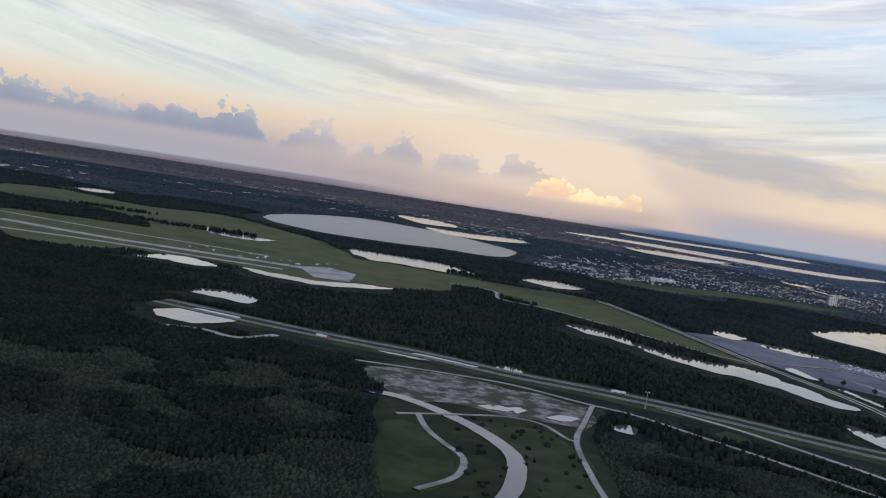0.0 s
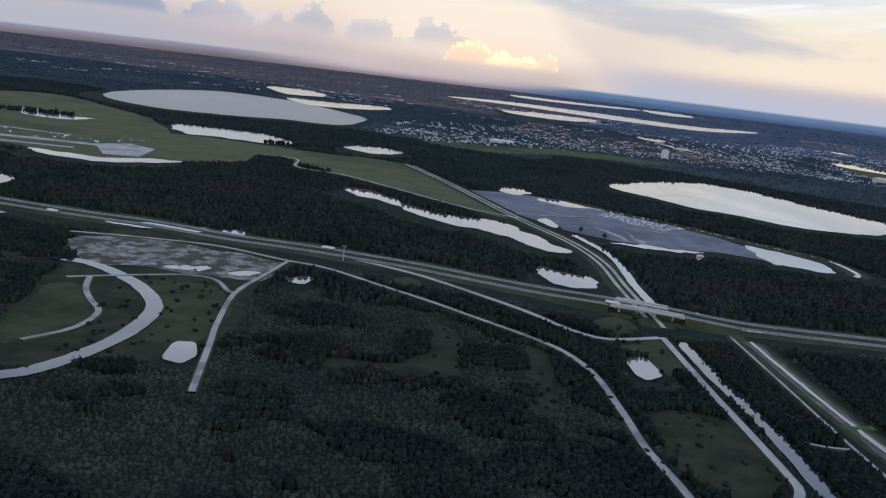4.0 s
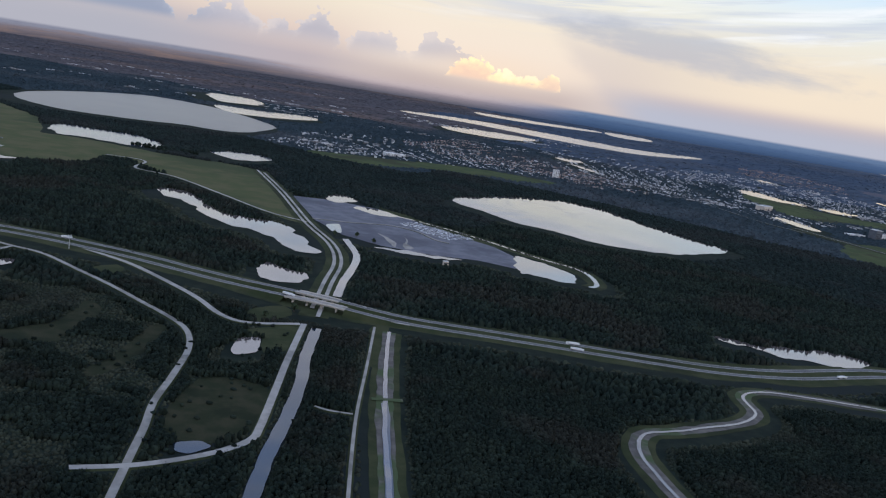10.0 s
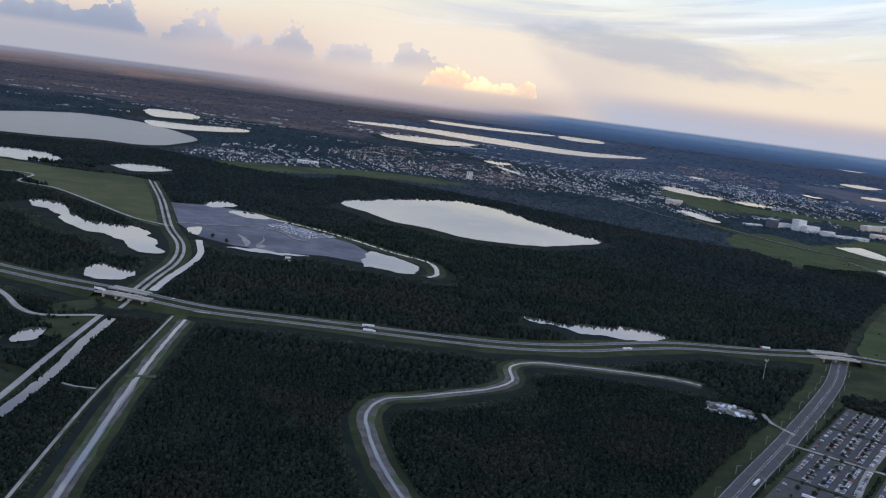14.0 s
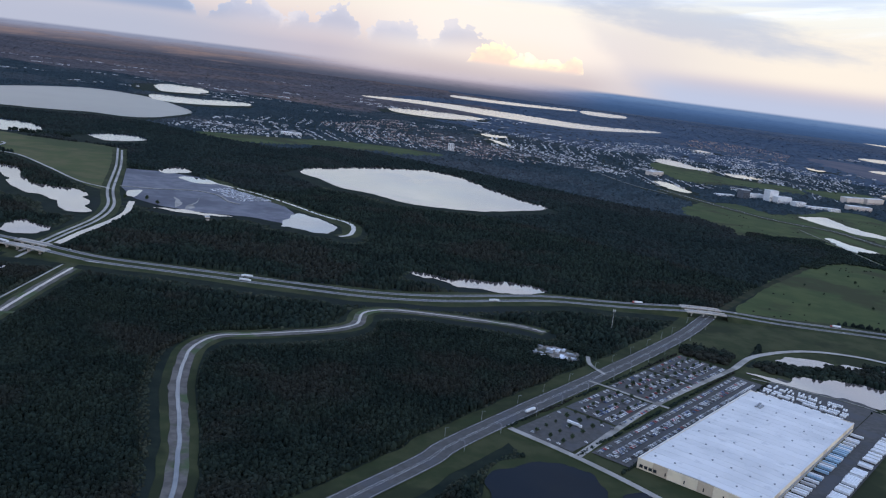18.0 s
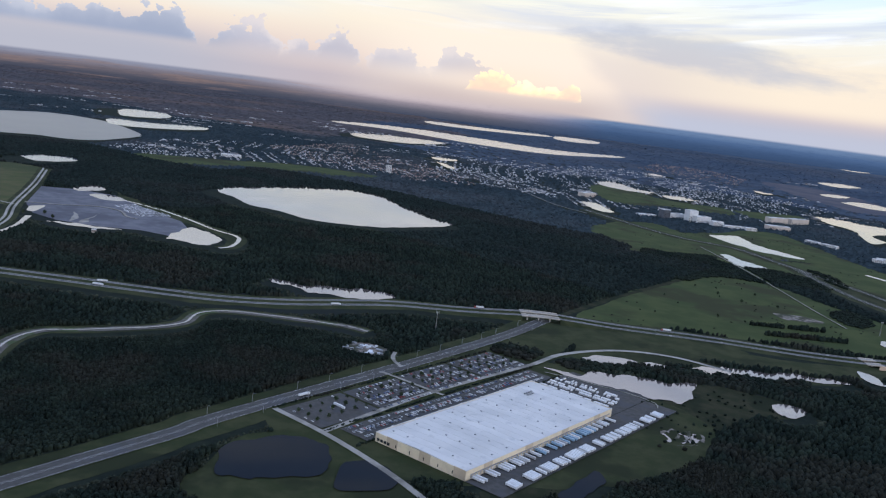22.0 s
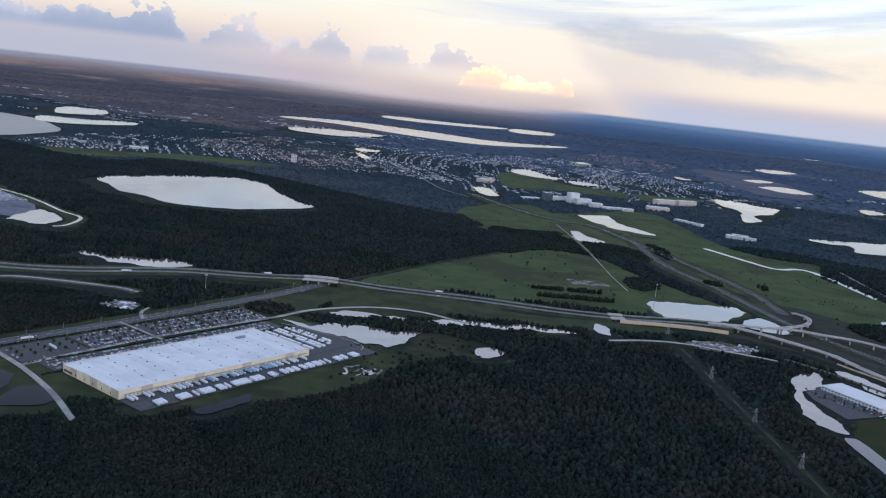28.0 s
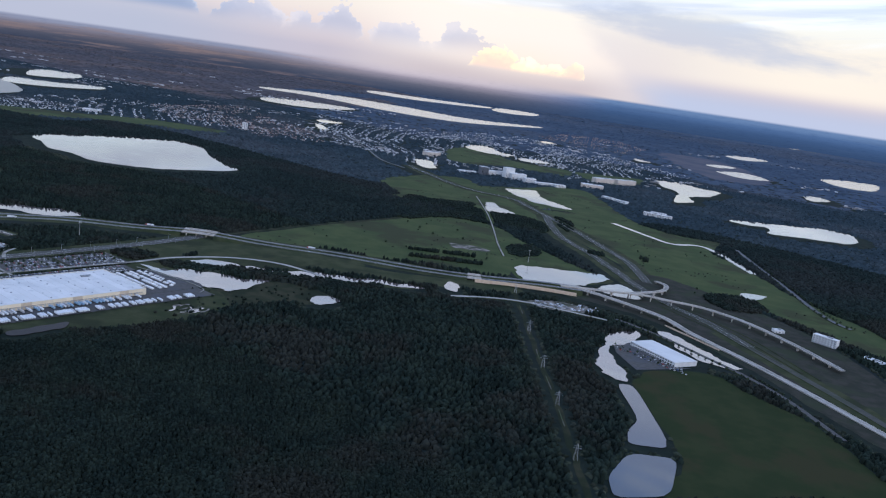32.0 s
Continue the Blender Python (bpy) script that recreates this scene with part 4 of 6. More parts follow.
def lifted(points, humps):
    """Adds heights: (x, rise, reach) lifts the line near x."""
    return [(x, y, sum(r * math.exp(-((x - c) / w) ** 2) for c, r, w in humps)) for x, y in points]


HUMPS = [(276, 3.0, 40), (750, 3.0, 44), (1110, 3.2, 110)]
BRIDGES = ((262, 292), (738, 766), (1000, 1012))
sheet("verge", "mown green verge along the highway", uneven(strip_outline(curve_through(MAIN, False, 12.0), 17.0), 2.5, 25.0), 0.135, M_ROUGH, "grass", 0.5)
fine = [tuple(p) for p in curve_through(MAIN, False, 12.0)]
side_a = strip_outline(fine, 6.3)
n_fine = len(fine)
highway("highway", "pale eastbound highway carriageway on a grass bank", lifted([tuple(p) for p in side_a[:n_fine]], HUMPS), 4.8, BRIDGES)
highway("highway", "pale westbound highway carriageway on a grass bank", lifted([tuple(p) for p in side_a[n_fine:][::-1]], HUMPS), 4.8, BRIDGES)



# ---- the interchange ----
def smooth3(points, step=5.0):
    return [tuple(q) for q in curve_through(points, False, step)]


sheet("verge", "dark bare soil of the interchange building site", uneven(curve_through([(1085, 345), (1120, 378), (1175, 440), (1215, 480), (1265, 400), (1300, 300), (1295, 150), (1260, 60), (1225, 50), (1195, 170), (1165, 265), (1130, 315)], True, 8.0), 3.0, 20.0), 0.14, M_SOIL, "bare ground", 0.5)
flyover("flyover", "pale highway viaduct coming down to the ground", smooth3([(1102, 362, 3.85), (1122, 342, 4.0), (1140, 322, 3.8), (1161, 295, 3.2), (1172, 261, 2.2), (1185, 232, 1.4), (1197, 205, 0.9), (1215, 150, 0.8), (1240, 60, 0.8)]), 5.2, 19.0)
flyover("flyover", "long pale curving flyover on concrete piers", smooth3([(1085, 364, 4.2), (1102, 363, 4.4), (1132, 363, 4.6), (1163, 364, 4.6), (1184, 355, 4.6), (1209, 345, 4.6), (1228, 327, 4.4), (1240, 309, 4.2), (1250, 285, 4.0), (1262, 245, 3.6), (1272, 200, 3.0)]), 4.2, 19.0)
flyover("flyover", "pale curving ramp bridge on concrete piers", smooth3([(1108, 363, 4.3), (1130, 364, 4.4), (1154, 369, 4.4), (1183, 387, 4.2), (1199, 408, 3.8), (1204, 428, 3.2), (1200, 445, 2.2)]), 3.6, 17.0)
for points, label in (([(1004, 352), (1042, 353), (1070, 351), (1096, 345)], "long tan retaining wall under the highway"), ([(1158, 280), (1171, 252), (1184, 224)], "low tan retaining wall beside a pond"), ([(291, 378), (311, 372.3), (327, 370.5)], "pale abutment wall beside the highway bridge")):
    line = curve_through([(x, y, 0) for x, y in points], False, 4.0)
    tall = 1.6 if points[0][0] < 400 else 3.2 if points[0][0] < 1100 else 1.2
    bank = new("retaining_wall", ribbon_mesh("retaining_wall", line, (-0.25, -0.25, 0.25, 0.25), (0.0, tall, tall, 0.0), [M_WALL if points[0][0] < 400 else material("tan_wall", (0.50, 0.38, 0.27), 0.8, (0.58, 0.46, 0.34), 0.4)], (0, 0, 0)))
    tagged(bank, label, "wall", kind="structure")
    CLEAR.append((strip_outline(line, 2.0), 2.5))
c_, s_ = math.cos(radians(-63.5)), math.sin(radians(-63.5))
CLEAR.append((np.array([(1129 + u * c_ - v * s_, 194 + u * s_ + v * c_) for u, v in ((-26, -14), (26, -14), (26, 14), (-26, 14))]), 0.5))
road("divided_highway", "wide grey highway running out of the interchange", [(1208, 280), (1222, 215), (1240, 130), (1256, 40)], 7)
for k, (dx, dy) in enumerate(((0, 0), (9, 4), (17, 12))):
    road("gravel_road", "dull dirt haul road on the building site", [(1176 + dx, 345 + dy), (1196 + dx, 300 + dy), (1213 + dx, 255 + dy), (1226 + dx, 205 + dy - 20 * k)], 1.3)


road("avenue", "pale road lined with round trees", [(1116, 282), (1138, 253), (1151, 229), (1166, 198), (1181, 166), (1193, 124), (1200, 60)], 4.2)


# ---- the warehouse and its yards ----
CENTRE, UX, VX = np.array((688.8, 161.2)), np.array((0.6715, 0.7410)), np.array((0.7410, -0.6715))
TURN_U = math.degrees(math.atan2(UX[1], UX[0]))


def spot(u, v):
    """A place in the yard: u along the warehouse, v across it towards the docks."""
    return CENTRE + u * UX + v * VX


def yard_pose(u, v, z=0.0, turn=0.0):
    x, y = spot(u, v)
    return pose(x, y, z, 0, 0, TURN_U + turn)


def rect(u0, u1, v0, v1):
    return np.array([spot(u0, v0), spot(u1, v0), spot(u1, v1), spot(u0, v1)])


PAVED = 0.40
for (u0, u1, v0, v1), name, label in (
        ((-79, -36, -82.5, -52.5), "car_park", "dark asphalt car park with few cars and young trees"),
        ((-34, 9, -82.5, -52.5), "car_park", "dark asphalt car park half full of cars"),
        ((13, 58, -84, -54), "car_park", "dark asphalt car park half full of cars"),
        ((60, 106, -84, -54), "car_park", "dark asphalt car park half full of cars"),
        ((-72, 98, -47, -28.5), "car_park", "dark asphalt staff car park along the warehouse"),
        ((-69, 112, 27.4, 47.5), "truck_yard", "grey asphalt truck yard"),
        ((69.5, 121, -28, 27), "van_yard", "grey asphalt van yard")):
    sheet(name, label, rect(u0, u1, v0, v1), level(0.36), M_ASPHALT, "car park" if name == "car_park" else "paved yard", 0.5)



def box(bm, x0, x1, y0, y1, z0, z1):
    v = [bm.verts.new(p) for p in ((x0, y0, z0), (x1, y0, z0), (x1, y1, z0), (x0, y1, z0), (x0, y0, z1), (x1, y0, z1), (x1, y1, z1), (x0, y1, z1))]
    for f in ((3, 2, 1, 0), (4, 5, 6, 7), (0, 1, 5, 4), (1, 2, 6, 5), (2, 3, 7, 6), (3, 0, 4, 7)):
        bm.faces.new([v[i] for i in f])
    return v


def done(name, bm, mats, bevel=0.0):
    if bevel:
        bmesh.ops.bevel(bm, geom=bm.edges[:], offset=bevel, segments=1, affect="EDGES", profile=0.5)
    me = bpy.data.meshes.new(name)
    bm.to_mesh(me), bm.free()
    for m in (mats if isinstance(mats, (list, tuple)) else [mats]):
        me.materials.append(m)
    return me


def slab(name, size, mat, bevel=0.0):
    bm = bmesh.new()
    box(bm, -size[0] / 2, size[0] / 2, -size[1] / 2, size[1] / 2, 0, size[2])
    return done(name, bm, mat, bevel)


M_ROOF = material("white_roof_sheet", (0.60, 0.585, 0.565), 0.55, (0.53, 0.52, 0.505), 0.05, spread=0.05, third=(0.46, 0.455, 0.45), third_scale=0.15, third_amount=(0.58, 0.72))
M_CREAM = material("cream_panel", (0.72, 0.62, 0.44), 0.75, (0.66, 0.57, 0.41), 0.3, spread=0.04)
M_TAN = material("tan_panel", (0.52, 0.43, 0.31), 0.75, (0.47, 0.39, 0.28), 0.3, spread=0.04)
M_GREY = material("grey_metal", (0.30, 0.31, 0.32), 0.5, (0.22, 0.23, 0.24), 0.8, metal=0.3)
M_DARK = material("dark_glass", (0.02, 0.025, 0.03), 0.12, (0.03, 0.035, 0.04), 0.5)
M_DOOR = material("dock_door", (0.55, 0.55, 0.53), 0.6, (0.45, 0.45, 0.43), 0.8, spread=0.25)
HU, HV, HIGH = 68.5, 27.0, 4.7

hall = new("warehouse")
hall.matrix_basis = yard_pose(0, 0)
tagged(hall, "huge white-roofed cream warehouse beside car parks and truck yard", "warehouse")


def hall_part(name, me, x, y, z=0.0, turn=0.0, label="", parent=None):
    """Places a part by its distance along the hall and, to the docks plus, across it."""
    return part(name, me, parent or hall, label, pose(x, -y, z, 0, 0, turn))


floor_slab = slab("body", (2 * HU - 0.8, 2 * HV - 0.8, HIGH - 0.25), M_TAN)
hall_part("body", floor_slab, 0, 0)
n_long, n_short = 20, 8
wide = 2 * HU / n_long
panel_a, panel_b = slab("wall_panel", (wide - 0.08, 0.4, HIGH), M_CREAM, 0.03), slab("wall_panel", (wide - 0.08, 0.4, HIGH + 0.15), M_TAN, 0.03)
for side in (-1, 1):
    for i in range(n_long):
        hall_part("wall_panel", panel_b if i % 5 == 2 else panel_a, -HU + wide * (i + 0.5), side * (HV - 0.2))
wide2 = (2 * HV - 0.84) / n_short
panel_c, panel_d = slab("wall_panel", (0.4, wide2 - 0.08, HIGH), M_CREAM, 0.03), slab("wall_panel", (0.4, wide2 - 0.08, HIGH + 0.15), M_TAN, 0.03)
for side in (-1, 1):
    for i in range(n_short):
        hall_part("wall_panel", panel_d if i % 3 == 1 else panel_c, side * (HU - 0.2), -HV + 0.42 + wide2 * (i + 0.5))
strips = 24
wide3 = (2 * HU - 1.0) / strips


def roof_strip():
    """One bay of roofing: a shallow ridge along the middle and raised seams."""
    bm = bmesh.new()
    h = wide3 / 2 - 0.03
    prof = [(-h, 0.0), (-h, 0.06), (-h + 0.1, 0.06), (-h + 0.12, 0.04), (h - 0.02, 0.04), (h, 0.0)]
    ys = (-HV + 0.5, 0.0, HV - 0.5)
    rings = [[bm.verts.new((x, y, z + (0.55 if y == 0 else 0.0))) for x, z in prof] for y in ys]
    for a, b in zip(rings, rings[1:]):
        for i in range(len(prof) - 1):
            bm.faces.new((a[i], a[i + 1], b[i + 1], b[i])[::-1])
    bmesh.ops.recalc_face_normals(bm, faces=bm.faces[:])
    return done("roof_panel", bm, M_ROOF)


strip = roof_strip()
for i in range(strips):
    hall_part("roof_panel", strip, -HU + 0.5 + wide3 * (i + 0.5), 0, HIGH - 0.22)
rnd = random.Random(4)
vent = slab("roof_vent", (0.75, 0.75, 0.45), M_GREY, 0.06)
for i in range(9):
    for j in range(6):
        if rnd.random() < 0.9:
            x, y = -HU + 9 + i * 14.8 + rnd.uniform(-1.5, 1.5), -HV + 4.5 + j * 9 + rnd.uniform(-0.8, 0.8)
            hall_part("roof_vent", vent, x, y, HIGH - 0.15 + 0.55 * (1 - abs(y) / HV), 0, "small grey roof vent")
unit = slab("roof_unit", (1.5, 1.1, 0.75), M_GREY, 0.08)
for k in range(7):
    x, y = 44 + (k % 4) * 2.1, -15.5 + (k // 4) * 2.2
    hall_part("roof_unit", unit, x, y, HIGH - 0.2 + 0.55 * (1 - abs(y) / HV), 0, "grey rooftop air-conditioning unit")
trim = slab("roof_edge", (2 * HU + 0.1, 0.5, 0.22), M_ROOF, 0.04)
for side in (-1, 1):
    hall_part("roof_edge", trim, 0, side * (HV - 0.22), HIGH + 0.02)
dock = slab("dock_door", (1.25, 0.12, 1.6), M_DOOR, 0.02)
for i in range(52):
    hall_part("dock_door", dock, -HU + 4 + i * 2.48, HV + 0.03, 0.5)
canopy = slab("canopy", (2 * HU - 6, 0.7, 0.12), M_GREY, 0.02)
hall_part("canopy", canopy, 0, HV + 0.35, 2.4, 0, "thin grey canopy over the dock doors")
glass = slab("window", (1.6, 0.1, 1.4), M_DARK, 0.02)
for i in range(3):
    hall_part("window", glass, -HU + 2.2 + i * 2.1, -HV - 0.03, 0.8)
for i in range(4):
    hall_part("window", glass, -HU - 0.03, -HV + 2.0 + i * 2.1, 0.8, 90)
slot = slab("window", (0.12, 0.5, 1.5), M_DARK, 0.02)
for i in range(5):
    hall_part("window", slot, -HU - 0.02, -HV + 13 + i * 8.4, 1.0)
for i in range(7):
    hall_part("downpipe_box", slab("downpipe_box", (1.2, 0.8, 0.8), M_ROOF, 0.1) if i == 0 else bpy.data.meshes["downpipe_box"], -HU + 12 + i * 18.5, -HV - 0.1, HIGH - 0.45, 0, "white rainwater box at the roof edge")


# ---- vehicles ----
def paint(name, colour, rough=0.3):
    return material(name, colour, rough, tuple(c * 0.85 for c in colour), 0.7)


PAINTS = [paint("white_car_paint", (0.72, 0.72, 0.72)), paint("silver_car_paint", (0.42, 0.44, 0.46)), paint("black_car_paint", (0.02, 0.02, 0.025)),
          paint("grey_car_paint", (0.14, 0.15, 0.16)), paint("red_car_paint", (0.30, 0.03, 0.03)), paint("blue_car_paint", (0.05, 0.09, 0.22))]
COLOURS = ["white", "silver", "black", "grey", "red", "blue"]
M_TYRE = material("tyre", (0.02, 0.02, 0.02), 0.9, (0.03, 0.03, 0.03), 2.0)


def loft(rings, mat, name):
    bm = bmesh.new()
    loops = [[bm.verts.new(p) for p in ring] for ring in rings]
    n = len(loops[0])
    for a, b in zip(loops, loops[1:]):
        for i in range(n):
            bm.faces.new((a[i], a[(i + 1) % n], b[(i + 1) % n], b[i]))
    bm.faces.new(loops[0][::-1]), bm.faces.new(loops[-1])
    bmesh.ops.recalc_face_normals(bm, faces=bm.faces[:])
    return done(name, bm, mat)


def oblong(lx, ly, z, cut=0.15, dx=0.0):
    a, b, c = lx / 2, ly / 2, cut
    return [(dx - a + c, -b, z), (dx + a - c, -b, z), (dx + a, -b + c, z), (dx + a, b - c, z), (dx + a - c, b, z), (dx - a + c, b, z), (dx - a, b - c, z), (dx - a, -b + c, z)]


def car_meshes(mat, length=1.85, width=0.74):
    body = loft([oblong(length * 0.97, width * 0.94, 0.08), oblong(length, width, 0.16), oblong(length, width, 0.30), oblong(length * 0.95, width * 0.93, 0.37)], mat, "car")
    cabin = loft([oblong(length * 0.62, width * 0.90, 0.362, 0.1, -0.06), oblong(length * 0.42, width * 0.76, 0.575, 0.1, -0.08)], M_DARK, "cabin")
    roof = loft([oblong(length * 0.42, width * 0.77, 0.57, 0.1, -0.08), oblong(length * 0.38, width * 0.70, 0.60, 0.1, -0.08)], mat, "roof")
    return body, cabin, roof


CAR = [car_meshes(m) for m in PAINTS]


def add_car(colour, m, group, label=""):
    body, cabin, roof = CAR[colour]
    ob = new("car", body)
    ob.matrix_basis = m
    part("cabin", cabin, ob, "dark glazed car cabin")
    part("roof", roof, ob)
    return tagged(ob, label or COLOURS[colour] + " car parked in a marked bay", "car", group)


def vehicle_stuff(name, label, poses, meshes, category):
    """Many alike vehicles in one mesh: the ones past those that stand alone."""
    verts, faces, slots, mats = [], [], [], []
    for k, (mesh_list, ms) in enumerate(zip(meshes, poses)):
        for me in mesh_list:
            if me.materials[0] not in mats:
                mats.append(me.materials[0])
            slot_no = mats.index(me.materials[0])
            base = np.array([v.co for v in me.vertices])
            for m in ms:
                start = len(verts)
                r = np.array(m)
                verts += [tuple(p) for p in base @ r[:3, :3].T + r[:3, 3]]
                faces += [[start + i for i in f.vertices] for f in me.polygons]
                slots += [slot_no] * len(me.polygons)
    return tagged(new(name, mesh_of(name, verts, faces, mats, slots)), label, category, kind="stuff")


rnd = random.Random(11)
stalls = []
ROW = (1.1, 6.1, 8.3, 13.3, 15.5, 20.5, 22.7, 27.7)
for (u0, u1, v0), share in (((-79, -36, -82), 0.04), ((-34, 9, -82), 0.55), ((13, 58, -83.5), 0.5), ((60, 106, -83.5), 0.5)):
    for r, dv in enumerate(ROW):
        busy = share * (1.25 if r > 3 else 0.8)
        for k in range(int((u1 - u0 - 3) / 1.1)):
            if rnd.random() < busy:
                stalls.append((u0 + 2 + k * 1.1 + rnd.uniform(-0.08, 0.08), v0 + 0.6 + dv, 90 + rnd.choice((0, 180)) + rnd.uniform(-3, 3)))
for dv in (2.0, 6.8, 9.0, 14.0):
    for k in range(int(164 / 1.1)):
        if rnd.random() < 0.66:
            stalls.append((-70 + k * 1.1, -46.5 + dv, 90 + rnd.choice((0, 180)) + rnd.uniform(-3, 3)))
rnd.shuffle(stalls)
spare = [[] for _ in CAR]
for i, (u, v, a) in enumerate(stalls):
    colour = rnd.choices(range(6), (34, 20, 14, 16, 7, 9))[0]
    m = yard_pose(u, v, PAVED + 0.09, a)
    if i < 290:
        add_car(colour, m, "cars in the warehouse car parks")
    else:
        spare[colour].append(m)
vehicle_stuff("parked_cars", "rows of parked cars in many colours", spare, CAR, "cars")

M_TRAILER = [paint("white_trailer", (0.70, 0.71, 0.72), 0.45), paint("pale_blue_trailer", (0.30, 0.43, 0.56), 0.45), paint("grey_trailer", (0.42, 0.42, 0.42), 0.45)]
TRAILER = []
for m in M_TRAILER:
    bm = bmesh.new()
    box(bm, -3.1, 3.1, -0.5, 0.5, 0.5, 1.62)
    top = done("box", bm, m, 0.04)
    TRAILER.append(top)
bm = bmesh.new()
box(bm, -3.0, 3.0, -0.2, 0.2, 0.36, 0.5), box(bm, 1.4, 2.6, -0.46, 0.46, 0.0, 0.4), box(bm, -1.9, -1.75, -0.4, 0.4, 0.0, 0.4)
CHASSIS = done("chassis", bm, M_TYRE)


def add_trailer(kind, m, label, group):
    ob = new("trailer", TRAILER[kind])
    ob.matrix_basis = m
    part("chassis", CHASSIS, ob, "dark steel chassis and wheels")
    return tagged(ob, label, "trailer", group)


for i in range(52):
    u = -HU + 4 + i * 2.48
    if rnd.random() < 0.62:
        kind = 1 if 20 < i < 42 and rnd.random() < 0.55 else 0 if rnd.random() < 0.75 else 2
        add_trailer(kind, yard_pose(u, HV + 4.0 + rnd.uniform(0, 0.3), PAVED + 0.04, 90 + 180 * 0), ("white", "pale blue", "grey")[kind] + " box trailer backed onto a dock door", "trailers at the docks")
for i in range(104):
    u = -62 + i * 1.55
    if rnd.random() < 0.70 and i % 17 not in (0, 1):
        kind = 0 if rnd.random() < 0.93 else 2
        add_trailer(kind, yard_pose(u, 43.8 + rnd.uniform(-0.2, 0.2), PAVED + 0.04, 86), ("white", "", "grey")[kind] + " box trailer parked along the yard fence", "trailers along the fence")

M_VAN = PAINTS[0]
van_body = loft([oblong(2.3, 0.84, 0.10, 0.1), oblong(2.36, 0.86, 0.5, 0.1), oblong(2.2, 0.82, 1.02, 0.12, -0.08), oblong(2.1, 0.74, 1.08, 0.12, -0.1)], M_VAN, "van")
van_glass = slab("windscreen", (0.06, 0.70, 0.34), M_DARK, 0.01)


def add_van(m, label, group):
    ob = new("van", van_body)
    ob.matrix_basis = m
    part("windscreen", van_glass, ob, "dark windscreen", pose(1.13, 0, 0.58, 0, -20, 0))
    return tagged(ob, label, "van", group)


for r, u in enumerate((75, 79.2, 86, 90.2, 97, 101.2)):
    for k in range(40):
        v = -26 + k * 1.15
        if v < 24 - r * 1.5 and rnd.random() < (0.78 if r < 4 else 0.5):
            add_van(yard_pose(u, v, PAVED + 0.07, rnd.choice((0, 180)) + rnd.uniform(-3, 3)), "white delivery van parked in a row", "white vans in the yard")


def truck(m, label="white box truck driving on the road"):
    ob = new("truck", TRAILER[0])
    ob.matrix_basis = m
    part("chassis", CHASSIS, ob, "dark chassis and wheels")
    bm = bmesh.new()
    box(bm, -4.6, -3.25, -0.48, 0.48, 0.2, 1.35)
    part("cab", done("cab", bm, PAINTS[4] if rnd.random() < 0.3 else PAINTS[0], 0.08), ob)
    return tagged(ob, label, "truck")


# ---- small street furniture ----
M_STEEL = material("galvanised_steel", (0.42, 0.43, 0.44), 0.45, (0.32, 0.33, 0.34), 2.0, metal=0.6)


def tube(bm, a, b, r0, r1, sides=6):
    a, b = Vector(a), Vector(b)
    q = (b - a).to_track_quat("Z", "Y").to_matrix()
    rings = []
    for p, r in ((a, r0), (b, r1)):
        rings.append([bm.verts.new(p + q @ Vector((r * math.cos(i * 2 * math.pi / sides), r * math.sin(i * 2 * math.pi / sides), 0))) for i in range(sides)])
    for i in range(sides):
        bm.faces.new((rings[0][i], rings[0][(i + 1) % sides], rings[1][(i + 1) % sides], rings[1][i]))
    bm.faces.new(rings[1]), bm.faces.new(rings[0][::-1])


def lamp_meshes():
    bm = bmesh.new()
    tube(bm, (0, 0, 0), (0, 0, 4.4), 0.11, 0.06)
    pole = done("street_lamp", bm, M_STEEL)
    bm = bmesh.new()
    tube(bm, (0, 0, 4.35), (0, 1.3, 4.6), 0.045, 0.035)
    arm = done("arm", bm, M_STEEL)
    return pole, arm, slab("lamp_head", (0.22, 0.5, 0.1), M_GREY, 0.02)


LAMP = lamp_meshes()


def street_lamp(x, y, turn, label, group):
    ob = new("street_lamp", LAMP[0])
    ob.matrix_basis = pose(x, y, 0.0, 0, 0, turn)
    part("arm", LAMP[1], ob)
    part("lamp_head", LAMP[2], ob, "grey lamp head", pose(0, 1.5, 4.6))
    return tagged(ob, label, "street lamp", group)


main_line = curve_through([(543, 134), (582, 181), (636, 244), (711, 336), (748, 390)], False, 22.0)
for i, (p, q) in enumerate(zip(main_line, main_line[1:])):
    d = (q - p) / np.linalg.norm(q - p)
    n = np.array((-d[1], d[0]))
    for s in (1, -1):
        at = p + n * s * 7.2 + d * (6 if s > 0 else 0)
        street_lamp(at[0], at[1], math.degrees(math.atan2(-s * n[1], -s * n[0])) - 90, "grey steel street lamp beside the four-lane road", "lamps along the four-lane road")


def mast(x, y, height, label, arms=3):
    """A slender mast with short antenna arms near its top."""
    bm = bmesh.new()
    tube(bm, (0, 0, 0), (0, 0, height), 0.30, 0.12, 8)
    ob = new("mast", done("mast", bm, M_STEEL))
    ob.matrix_basis = pose(x, y, 0)
    for k in range(arms):
        bm = bmesh.new()
        a = k * 2 * math.pi / arms
        tube(bm, (0, 0, height * 0.94), (0.9 * math.cos(a), 0.9 * math.sin(a), height * 0.96), 0.05, 0.05)
        box(bm, 0.9 * math.cos(a) - 0.12, 0.9 * math.cos(a) + 0.12, 0.9 * math.sin(a) - 0.12, 0.9 * math.sin(a) + 0.12, height * 0.9, height * 1.0)
        part("antenna", done("antenna", bm, M_PAINT), ob, "pale antenna panel")
    return tagged(ob, label, "mast")


mast(664, 334, 15, "tall slender pale mobile-phone mast by the woods")
